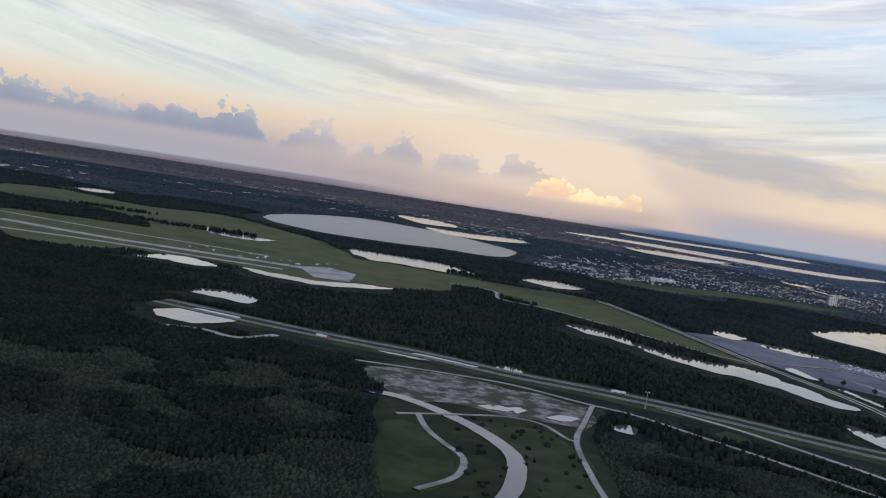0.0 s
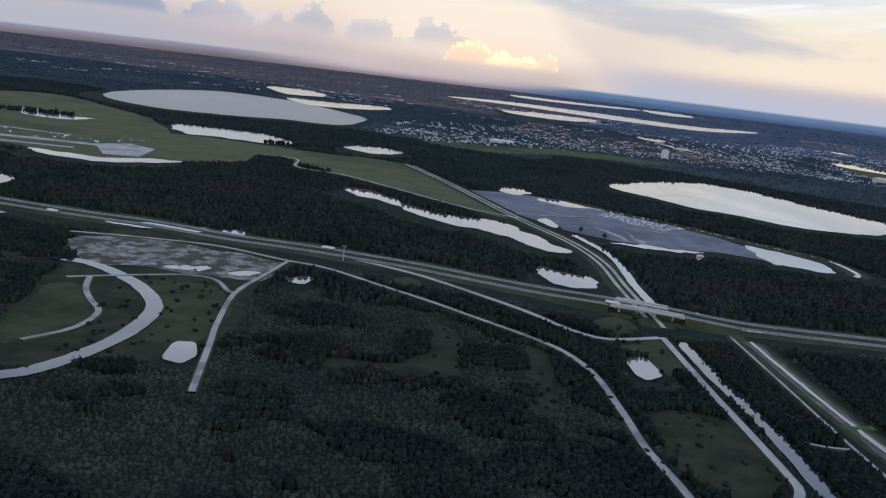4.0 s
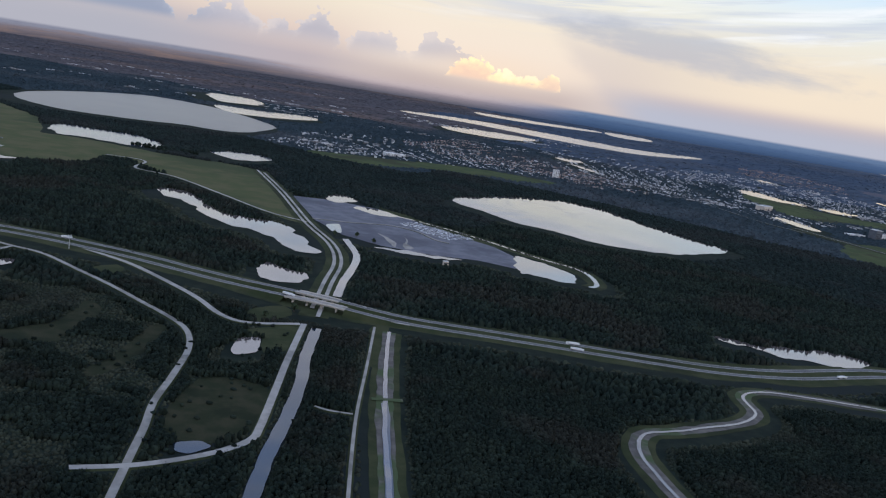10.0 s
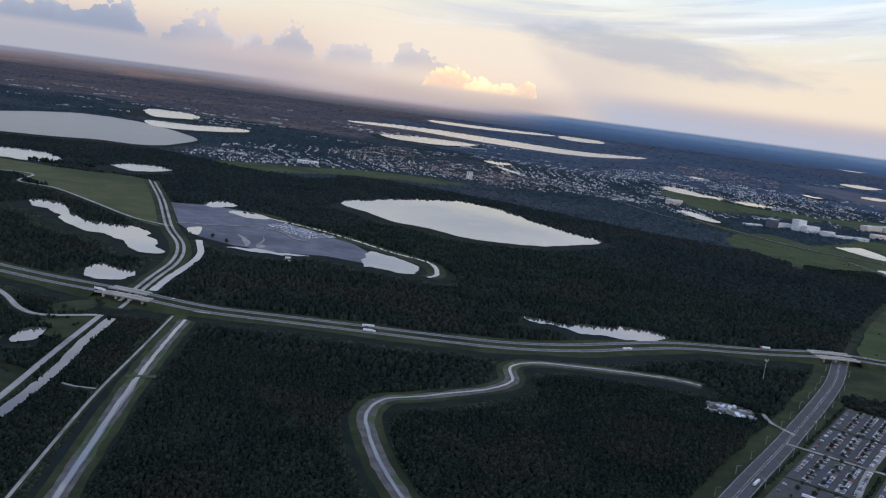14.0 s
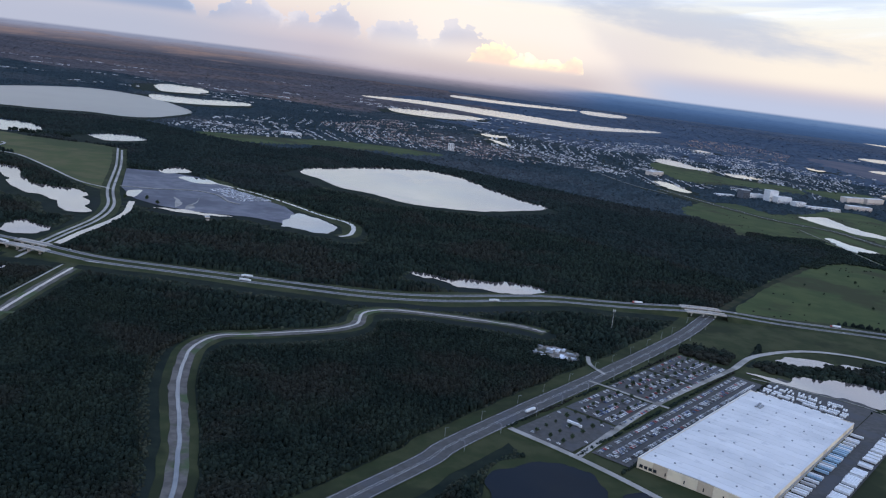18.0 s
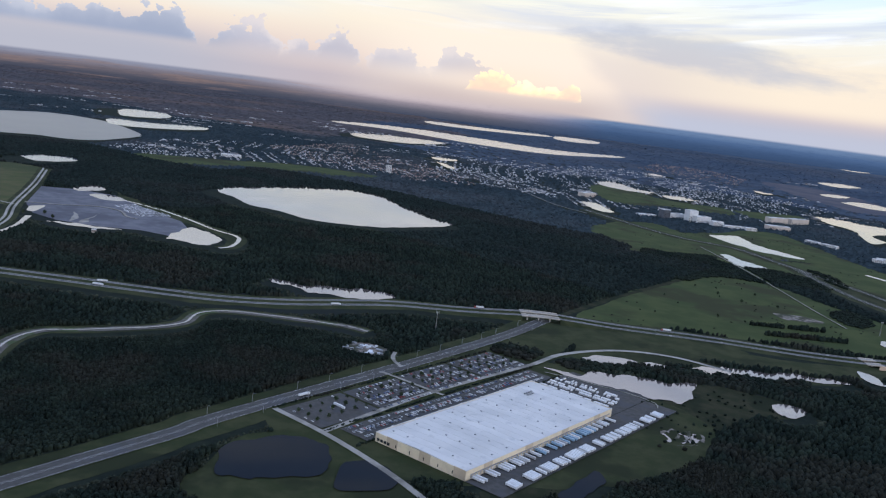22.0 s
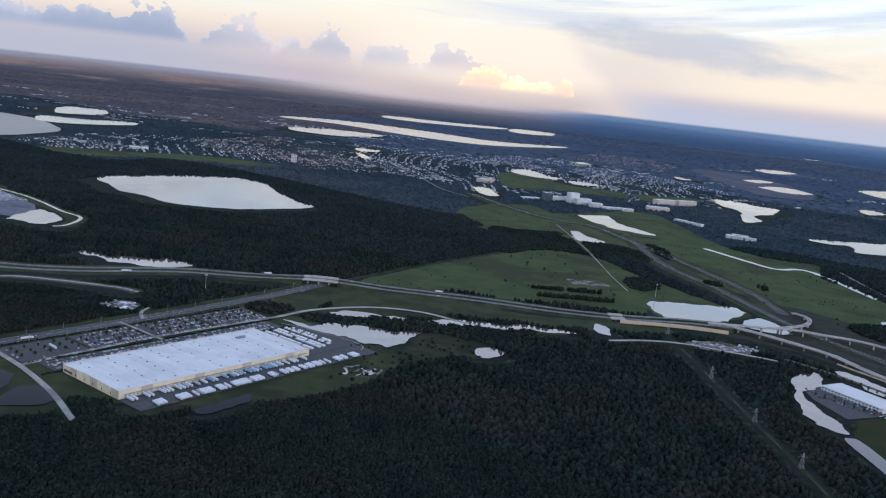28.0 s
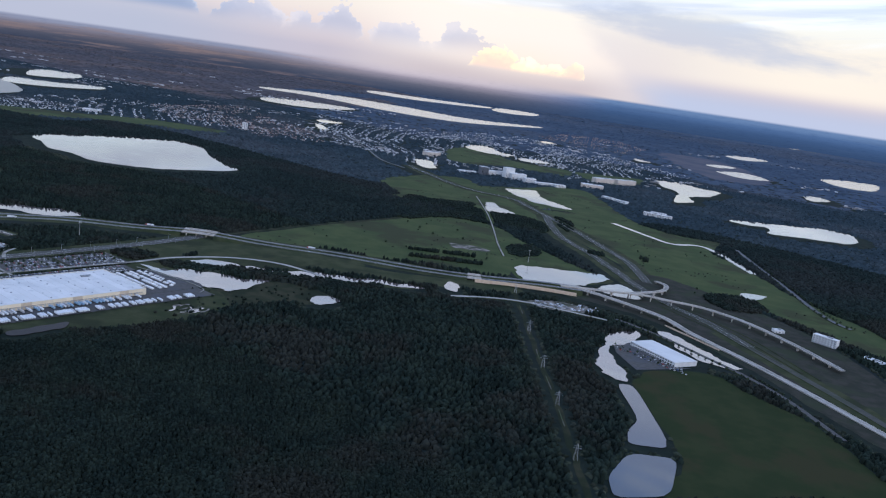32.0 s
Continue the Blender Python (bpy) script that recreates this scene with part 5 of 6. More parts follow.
mast(1072, 470, 13, "tall slender mast on the meadow", 2)
mast(118, 448, 9, "slender pole beside the highway", 2)


def pylon(x, y, turn, height=9.0):
    """A lattice power pylon with two cross-arms."""
    bm = bmesh.new()
    top = height
    feet = [(-1.1, -1.1), (1.1, -1.1), (1.1, 1.1), (-1.1, 1.1)]
    for fx, fy in feet:
        tube(bm, (fx, fy, 0), (fx * 0.18, fy * 0.18, top), 0.09, 0.05, 4)
    for k in range(5):
        a, b = k / 5, (k + 1) / 5
        for i in range(4):
            (x0, y0), (x1, y1) = feet[i], feet[(i + 1) % 4]
            s0, s1 = 1 - 0.82 * a, 1 - 0.82 * b
            tube(bm, (x0 * s0, y0 * s0, top * a), (x1 * s1, y1 * s1, top * b), 0.04, 0.04, 3)
    ob = new("pylon", done("pylon", bm, M_STEEL))
    ob.matrix_basis = pose(x, y, 0, 0, 0, turn)
    for z, w_arm in ((0.72, 2.4), (0.86, 1.9)):
        bm = bmesh.new()
        tube(bm, (-w_arm, 0, top * z), (w_arm, 0, top * z), 0.07, 0.07, 4)
        part("cross_arm", done("cross_arm", bm, M_STEEL), ob)
    return tagged(ob, "grey lattice power pylon in a forest clearing", "power pylon", "power line through the woods")


LINE = [(1038, 330), (1032, 217), (1028, 135), (1025, 68), (1020, -7), (1015, -90)]
for (x, y), (x2, y2) in zip(LINE[:-1], LINE[1:]):
    pylon(x, y, math.degrees(math.atan2(y2 - y, x2 - x)) + 90)
cut = curve_through(LINE, False, 8.0)
sheet("clearing", "rough strip cleared under the power line", uneven(strip_outline(cut, 1.9), 1.4, 9.0), 0.15, M_HEATH, "clearing", 0.5)
for k in range(5, len(cut) - 12, 7):
    sheet("trail", "broken pale sandy track under the power line", uneven(strip_outline(cut[k:k + 4], 0.25), 0.5, 6.0), 0.27, M_BANK, "track", 0.0)



# ---- woods ----
OFF = np.array((0.427, 0.904))     # square to the line along which the land is crossed

def inside(points, outline):
    """Which points lie in an outline (even-odd)."""
    hit = np.zeros(len(points), bool)
    lo, hi = outline.min(0), outline.max(0)
    near = np.where(((points >= lo) & (points <= hi)).all(1))[0]
    if not len(near):
        return hit
    x, y = points[near, 0], points[near, 1]
    odd = np.zeros(len(near), bool)
    for (x0, y0), (x1, y1) in zip(outline, np.roll(outline, -1, 0)):
        if y0 == y1:
            continue
        cross = ((y0 > y) != (y1 > y)) & (x < (x1 - x0) * (y - y0) / (y1 - y0) + x0)
        odd ^= cross
    hit[near] = odd
    return hit


def wooded(points, tall):
    """Which points may carry a tree: not on cleared ground, nor so close before water that the crown would hang over it."""
    free = np.ones(len(points), bool)
    back = tall * np.clip(1.1 * (points @ OFF) / (100 + 0.1 * np.clip(points[:, 0] - 100, 0, 800)), 1.0, 34.0)
    for outline, setback in CLEAR:
        free &= ~inside(points, outline)
        if setback:
            share = 0.4 if setback == 1.5 else 1.0
            for u in (0.12, 0.3, 0.5, 0.75, 1.0):
                for lean in ((0.1,) if setback == 1.5 else (-0.25, 0.1, 0.5)):
                    free &= ~inside(points + np.stack([lean * back * u, back * u], 1) * share, outline)
            for side in (-1, 1):
                free &= ~inside(points + (side * tall * 0.33, 0), outline)
    return free


def scatter(rng, box, spacing, keep):
    x0, y0, x1, y1 = box
    gx, gy = np.meshgrid(np.arange(x0, x1, spacing), np.arange(y0, y1, spacing))
    p = np.stack([gx.ravel(), gy.ravel()], 1)
    p += rng.uniform(-0.48, 0.48, p.shape) * spacing
    return p[keep(p)]


def crown_shapes(rng, count, leaves, sides=6):
    """Ragged crowns about 1 across and 1 high: an uneven dome of clumps with loose tufts on it; three-sided ones for the horizon."""
    shapes = []
    for n in range(count):
        rings = ((0.0, 0.5),) if sides < 4 else ((0.0, 0.42), (0.36, 0.54), (0.74, 0.42)) if sides > 4 else ((0.0, 0.48), (0.55, 0.40))
        slim = 1.0 if n % 3 else 0.78
        v = [((r * slim * rng.uniform(0.7, 1.25)) * math.cos(a), (r * slim * rng.uniform(0.7, 1.25)) * math.sin(a), z + rng.uniform(-0.10, 0.10) * (z > 0))
             for z, r in rings for a in np.arange(sides) * 2 * math.pi / sides + rng.uniform(-0.25, 0.25, sides)]
        v.append((rng.uniform(-0.12, 0.12), rng.uniform(-0.12, 0.12), rng.uniform(0.86, 1.06)))
        f = []
        for k in range(len(rings) - 1):
            for i in range(sides):
                a, b, c, d = k * sides + i, k * sides + (i + 1) % sides, (k + 1) * sides + (i + 1) % sides, (k + 1) * sides + i
                f += [(a, b, c), (a, c, d)]
        last = (len(rings) - 1) * sides
        f += [(last + i, last + (i + 1) % sides, len(v) - 1) for i in range(sides)]
        for _ in range(leaves):
            d = rng.normal(size=3)
            d[2] = abs(d[2]) + 0.3
            d /= np.linalg.norm(d)
            c = np.array((0, 0, 0.45)) + d * (0.50, 0.50, 0.56) * rng.uniform(0.85, 1.1)
            start = len(v)
            v += [tuple(q) for q in c + rng.normal(size=(3, 3)) * 0.17]
            f.append((start, start + 1, start + 2))
        shapes.append((np.array(v), np.array(f)))
    return shapes


def grow(name, label, rng, places, shapes, wide, tall, mat, category="forest"):
    """All crowns of one wood in one mesh."""
    verts, faces, start = [], [], 0
    kind = rng.integers(0, len(shapes), len(places))
    for k, (v, f) in enumerate(shapes):
        p = places[kind == k]
        if not len(p):
            continue
        n = len(p)
        a = rng.uniform(0, 2 * math.pi, n)
        s = wide * rng.uniform(0.7, 1.4, n)
        h = tall * rng.uniform(0.72, 1.14, n) * (1 + 0.22 * np.sin(p[:, 0] / 23 + 1.3 * np.sin(p[:, 1] / 31)) * np.sin(p[:, 1] / 17))
        c, d = np.cos(a), np.sin(a)
        x = (v[None, :, 0] * c[:, None] - v[None, :, 1] * d[:, None]) * s[:, None] + p[:, 0, None]
        y = (v[None, :, 0] * d[:, None] + v[None, :, 1] * c[:, None]) * s[:, None] + p[:, 1, None]
        z = v[None, :, 2] * h[:, None]
        verts.append(np.stack([x, y, z], -1).reshape(-1, 3))
        faces.append((f[None] + (start + np.arange(n) * len(v))[:, None, None]).reshape(-1, 3))
        start += n * len(v)
    verts, faces = np.vstack(verts), np.vstack(faces)
    me = bpy.data.meshes.new(name)
    me.vertices.add(len(verts)), me.loops.add(faces.size), me.polygons.add(len(faces))
    me.vertices.foreach_set("co", verts.astype(np.float32).ravel())
    me.loops.foreach_set("vertex_index", faces.astype(np.int32).ravel())
    me.polygons.foreach_set("loop_start", np.arange(0, faces.size, 3, dtype=np.int32))
    me.materials.append(mat)
    me.update(calc_edges=True)
    return tagged(new(name, me), label, category, kind="stuff")


def band(low, high, first=-40, last=42):
    """The land between two distances from the line, as far as it can be seen from it."""
    def keep(p):
        d = p @ OFF
        wander = 60 * np.sin(p[:, 0] / 130) + 40 * np.sin(p[:, 0] / 47 + p[:, 1] / 61)
        left = np.degrees(np.arctan2(p[:, 0], p[:, 1])) > first
        q = p - (905, -430)
        return (d + (wander if low > 400 else 0) > low) & (d + wander < high) & left & (np.degrees(np.arctan2(q[:, 0], q[:, 1])) < last)
    return keep


rng = np.random.default_rng(5)
near_shapes, far_shapes = crown_shapes(rng, 14, 4, 5), crown_shapes(rng, 8, 0, 4)
speck_shapes = crown_shapes(rng, 8, 1, 3)


def thinned(p, share):
    """Fewer trees among houses."""
    town_here = np.zeros(len(p), bool)
    for outline, _ in TOWNS:
        town_here |= inside(p, outline)
    return p[~town_here | (rng.uniform(size=len(p)) < share)]


p = scatter(rng, (-700, -300, 1700, 900), 1.62, band(110, 460))
stand = wooded(p, 5.2)
# open scrub in the first stretch of country
patch = np.array([noise.noise((x / 38, y / 30, 3.3)) + 0.5 * noise.noise((x / 13, y / 11, 8.1)) for x, y in p])
stand &= ~((p[:, 0] < 240) & (p[:, 1] < 420) & (patch > np.clip((p[:, 0] - 150) / 300 - 0.02, -0.02, 0.3)))
grow("woodland", "dense dark green mixed woodland", rng, p[stand], near_shapes, 2.2, 3.0, M_FOREST)
edge = p[~stand]
edge = edge[wooded(edge, 2.4)]
grow("undergrowth", "low dark shrubs at the edges of the woods", rng, edge, far_shapes, 1.9, 1.0, M_SCRUB, "bushes")
p = scatter(rng, (-1100, -200, 2300, 1500), 3.1, band(460, 880))
p = thinned(p, 0.45)
stand = wooded(p, 5.2)
grow("woodland", "dense dark green woodland farther off", rng, p[stand], far_shapes, 4.0, 3.7, M_FOREST)
edge = p[~stand]
edge = edge[wooded(edge, 2.8)]
grow("undergrowth", "low dark shrubs at the edges of farther woods", rng, edge, far_shapes, 3.8, 1.4, M_SCRUB, "bushes")
# haze over the farther woods lies in their base colours
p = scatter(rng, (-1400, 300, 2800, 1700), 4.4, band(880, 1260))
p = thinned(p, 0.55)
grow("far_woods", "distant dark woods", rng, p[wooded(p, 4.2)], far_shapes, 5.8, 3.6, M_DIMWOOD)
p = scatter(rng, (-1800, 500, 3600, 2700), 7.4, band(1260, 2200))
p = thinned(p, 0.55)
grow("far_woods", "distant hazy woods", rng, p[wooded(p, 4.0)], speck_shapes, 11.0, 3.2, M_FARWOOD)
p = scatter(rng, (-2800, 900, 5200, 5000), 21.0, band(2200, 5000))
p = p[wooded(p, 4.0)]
# bearings to the left get the colour with low sunlight painted in
sunlit_side = np.degrees(np.arctan2(p[:, 0] - 500, p[:, 1] + 200)) + 9 * np.array([noise.noise((x / 420, y / 420, 2.0)) for x, y in p]) < 6
grow("far_woods", "hazy blue woods towards the horizon", rng, p[~sunlit_side], speck_shapes, 34.0, 3.0, M_HAZEWOOD)
grow("far_woods", "far woods towards the horizon with evening sun and haze in their colour", rng, p[sunlit_side], speck_shapes, 34.0, 3.0, M_SUNHAZE)



# ---- single trees ----
M_BARK = material("bark", (0.07, 0.055, 0.04), 0.95, (0.05, 0.04, 0.03), 1.5)
M_LEAF = material("garden_foliage", (0.020, 0.036, 0.014), 0.9, (0.036, 0.055, 0.022), 0.3, spread=0.45, island=True)


def tree_meshes(rng, wide=2.0, tall=2.6):
    bm = bmesh.new()
    tube(bm, (0, 0, 0), (0.05, 0, tall * 0.5), 0.10, 0.06)
    for k in range(3):
        a = k * 2.1
        tube(bm, (0.05, 0, tall * 0.4), (0.5 * math.cos(a), 0.5 * math.sin(a), tall * 0.72), 0.05, 0.02, 4)
    trunk = done("trunk", bm, M_BARK)
    v, f = [], []
    for _ in range(110):
        d = rng.normal(size=3)
        d /= np.linalg.norm(d)
        c = np.array((0, 0, tall * 0.66)) + d * np.array((wide / 2, wide / 2, tall * 0.36)) * rng.uniform(0.45, 1.05)
        n = len(v)
        v += list(c + rng.normal(size=(4, 3)) * wide * 0.11)
        f += [(n, n + 1, n + 2), (n, n + 2, n + 3), (n, n + 3, n + 1)]
    return trunk, mesh_of("crown", v, f, [M_LEAF])


TREES = [tree_meshes(rng, w_, h_) for w_, h_ in ((1.9, 2.3), (2.3, 2.8), (1.6, 2.5))]


def single_tree(x, y, size, label, group, z=0.0):
    k = int(rng.integers(0, 3))
    ob = new("tree", TREES[k][0])
    ob.matrix_basis = pose(x, y, z, 0, 0, float(rng.uniform(0, 360))) @ Matrix.Scale(size, 4)
    part("crown", TREES[k][1], ob)
    return tagged(ob, label, "tree", group)


for u0, u1, v0 in ((-79, -36, -82), (-34, 9, -82), (13, 58, -83.5), (60, 106, -83.5)):
    for dv in (7.2, 14.4, 21.6):
        for k in range(5):
            x, y = spot(u0 + 4 + k * 8.8 + rng.uniform(-1, 1), v0 + dv + 0.6)
            single_tree(x, y, float(rng.uniform(0.75, 1.1)), "small dark green tree on a car park island", "car park trees", 0.4)
hedge_places = np.array([spot(-80 + k * 1.5, v + float(rng.normal()) * 0.3) for v in (-86.0, -49.2, -27.8) for k in range(124) if rng.uniform() < 0.8 and abs(-80 + k * 1.5 - 11) > 3])
hedge_places = hedge_places[(hedge_places @ OFF) > 0]
grow("hedge", "dark clipped hedges and shrubs edging the car parks", rng, hedge_places, near_shapes, 1.6, 1.2, M_FOREST, "hedge")
avenue = curve_through([(1116, 282), (1138, 253), (1151, 229), (1166, 198), (1181, 166), (1193, 124)], False, 6.5)
for i, (x, y) in enumerate(avenue):
    for s in (-3.4,) if i < 20 else (-3.4, 3.4):
        single_tree(x + s, y + s * 0.5, float(rng.uniform(0.7, 1.05)), "round dark tree lining a pale road", "trees along the avenue")
for x, y in ((940, 560), (905, 520), (1010, 600), (985, 640), (930, 480), (870, 455), (1020, 470), (1085, 560), (1190, 480), (1230, 600), (1260, 690), (1120, 760), (1300, 620), (1240, 420), (1150, 700), (1000, 545), (960, 600), (1335, 640)):
    for _ in range(2):
        single_tree(x + float(rng.normal()) * 9, y + float(rng.normal()) * 12, float(rng.uniform(0.7, 1.3)), "lone dark tree on the green meadow", "trees on the meadow")
for x, y in ((278, 612), (296, 618), (310, 600), (262, 372), (248, 352)):
    single_tree(x, y, 1.8, "dark bushy tree beside the airport road", "trees by the junction")

BOULEVARD = curve_through([(1378, 600), (1366, 502), (1355, 428), (1351, 373), (1357, 345)], False, 6.0)
for x, y in BOULEVARD:
    for s in (-4.5, 4.5):
        if rng.uniform() < 0.8:
            single_tree(x + s, y + float(rng.normal()), float(rng.uniform(0.8, 1.3)), "round dark tree lining the grey boulevard", "trees along the boulevard")
for k in range(16):
    x, y = 1096 + 34 * (k % 8) / 8 - (k // 8) * 3.5, 206 - 40 * (k % 8) / 8 - (k // 8) * 6.0
    single_tree(x, y, float(rng.uniform(0.5, 0.8)), "small dark tree in the store's car park", "trees at the white store", 0.35)

# groves and hedges on the meadows
groves = []
for cx, cy, rx, ry, n in ((980, 460, 35, 1.2, 60), (982, 428, 40, 1.2, 66), (1222, 560, 4, 10, 14), (1165, 560, 10, 10, 30), (60, 1010, 40, 10, 60), (-300, 1080, 90, 14, 130), (-420, 1180, 60, 10, 60)):
    a, r = rng.uniform(0, 2 * math.pi, n), np.sqrt(rng.uniform(0, 1, n))
    groves.append(np.stack([cx + rx * r * np.cos(a), cy + ry * r * np.sin(a)], 1))
grow("grove", "dark tree groves and hedges in open grassland", rng, np.vstack(groves), near_shapes, 4.0, 4.2, M_FOREST, "trees")
# low shrubs scattered in drifts over the meadows
p = scatter(rng, (780, 250, 1500, 1720), 5.0, band(350, 2200))
on_grass = np.zeros(len(p), bool)
for ob in bpy.data.objects:
    if ob.name.startswith("meadow") and ob.type == "MESH":
        on_grass |= inside(p, np.array([v.co[:2] for v in ob.data.vertices]))
for ob in bpy.data.objects:
    if ob.get("category") in ("water", "canal", "car park") and ob.type == "MESH" and len(ob.data.polygons) == 1:
        on_grass &= ~inside(p, np.array([v.co[:2] for v in ob.data.vertices]))
drift = np.array([noise.noise((x / 60, y / 45, 6.0)) + 0.5 * noise.noise((x / 17, y / 15, 3.0)) for x, y in p])
p = p[on_grass & (drift > 0.30) & (rng.uniform(size=len(p)) < 0.14)]
grow("shrubs", "low dark shrubs in drifts on the green meadows", rng, p, far_shapes, 2.4, 1.0, M_SCRUB, "bushes")
# belts of wood across the meadows
belts = []
for outline in ([(952, 811), (998, 819), (1048, 830), (1048, 780), (1097, 772), (1132, 730), (1128, 665), (1095, 657), (1068, 672), (1044, 672), (1003, 680), (938, 640)],
                [(1150, 790), (1175, 790), (1178, 740), (1160, 690), (1153, 742)], [(704, 317), (717, 321), (729, 315), (739, 306), (730, 285), (716, 288), (702, 298)],
                [(1240, 414), (1286, 431), (1294, 390), (1274, 365), (1241, 367)],
                [(742, 294), (760, 300), (776, 299), (802, 303), (829, 309), (850, 307), (880, 303), (922, 304), (901, 267), (866, 275), (836, 276), (807, 276), (779, 280), (761, 274), (744, 282)], [(1060, 539), (1088, 560), (1096, 536), (1089, 505), (1065, 492), (1056, 509)]):
    line = uneven(curve_through(outline, True, 6.0), 3.0, 18.0)
    q = scatter(rng, (*line.min(0), *line.max(0)), 3.0, lambda c: inside(c, line))
    free = np.ones(len(q), bool)
    for ob in bpy.data.objects:
        if ob.get("category") in ("road", "water") and ob.type == "MESH":
            co = np.array([v.co[:2] for v in ob.data.vertices])
            if ob["category"] == "water":
                free &= ~inside(q, co)
            elif len(co):
                free &= np.min(np.linalg.norm(q[:, None] - co[None], axis=2), axis=1) > 4.0
    belts.append(q[free])
grow("wood_belt", "dark belts of trees and scrub across the meadows", rng, np.vstack(belts), near_shapes, 3.8, 2.6, M_FOREST, "trees")
# scrub on rough ground
p = scatter(rng, (-40, 150, 1250, 460), 6.0, band(150, 640))
rough = np.zeros(len(p), bool)
for x0, y0, x1, y1 in ((150, 170, 262, 340), (20, 270, 70, 380), (770, 150, 890, 260), (1240, 330, 1340, 560), (1100, 260, 1240, 360)):
    rough |= (p[:, 0] > x0) & (p[:, 0] < x1) & (p[:, 1] > y0) & (p[:, 1] < y1)
hard = np.zeros(len(p), bool)
for ob in bpy.data.objects:
    if ob.get("category") in ("water", "canal", "road", "highway", "car park", "paved yard") and ob.type == "MESH" and len(ob.data.polygons) == 1:
        hard |= inside(p, np.array([v.co[:2] for v in ob.data.vertices]))
p = p[rough & ~hard & (rng.uniform(size=len(p)) < 0.38)]
grow("scrub", "scattered dark scrub bushes on rough ground", rng, p, near_shapes, 2.0, 1.4, M_FOREST, "bushes")


# ---- houses ----
M_HOUSE = [material("white_stucco", (0.50, 0.49, 0.47), 0.8, (0.38, 0.37, 0.36), 0.4, spread=0.3, island=True), material("beige_stucco", (0.36, 0.32, 0.28), 0.8, (0.30, 0.27, 0.24), 0.4, spread=0.3, island=True)]
M_TILE = [material("grey_shingle", (0.34, 0.34, 0.345), 0.8, (0.22, 0.22, 0.225), 0.5, spread=0.7, island=True), material("terracotta_tile", (0.22, 0.13, 0.10), 0.85, (0.17, 0.105, 0.085), 0.5, spread=0.5, island=True)]
HV_BASE = np.array([(-1, -1, 0), (1, -1, 0), (1, 1, 0), (-1, 1, 0), (-1, -1, 1), (1, -1, 1), (1, 1, 1), (-1, 1, 1), (-0.45, 0, 1.6), (0.45, 0, 1.6)], float)
HOUSE_WALL = [(0, 1, 5, 4), (1, 2, 6, 5), (2, 3, 7, 6), (3, 0, 4, 7)]
HOUSE_ROOF = [(4, 5, 9, 8), (6, 7, 8, 9), (5, 6, 9), (7, 4, 8)]


def house_places(outline, spacing, jitter, turn):
    """Lots along streets inside an outline."""
    lo, hi = outline.min(0) - 60, outline.max(0) + 60
    c, s = math.cos(turn), math.sin(turn)
    span = float(np.linalg.norm(hi - lo))
    ii, jj = np.meshgrid(np.arange(-span / 2, span / 2, spacing), np.arange(-span / 2, span / 2, spacing * 1.5))
    keep = (np.round(jj / (spacing * 1.5)) % 3 != 0) & (np.round(ii / spacing) % 9 != 0)
    ii, jj = ii[keep], jj[keep]
    bend = 14 * np.sin(ii / 70) + 10 * np.sin(jj / 50)
    mid = (lo + hi) / 2
    p = np.stack([mid[0] + ii * c - (jj + bend) * s, mid[1] + ii * s + (jj + bend) * c], 1)
    p += rng.normal(size=p.shape) * jitter
    p = p[inside(p, outline)]
    # woods and open lots between the estates
    free = np.array([noise.noise((x / 95, y / 150, 5.0)) + 0.4 * noise.noise((x / 30, y / 40, 2.0)) > -0.26 for x, y in p], bool)
    for line, _ in CLEAR:
        free &= ~inside(p, line)
    return p[free]


all_homes = [[], []]
for n_town, (outline, style) in enumerate(TOWNS):
    all_homes[1 if style == "terra" else 0].append(house_places(outline, 8.0, 1.2, 0.5 + 0.4 * n_town))
single_wall, single_roof = mesh_of("house", HV_BASE[:8], HOUSE_WALL, [M_HOUSE[0]]), [mesh_of("roof", HV_BASE[4:] * (1.12, 1.18, 1), [tuple(i - 4 for i in f) for f in HOUSE_ROOF], [m]) for m in M_TILE]
made = 0
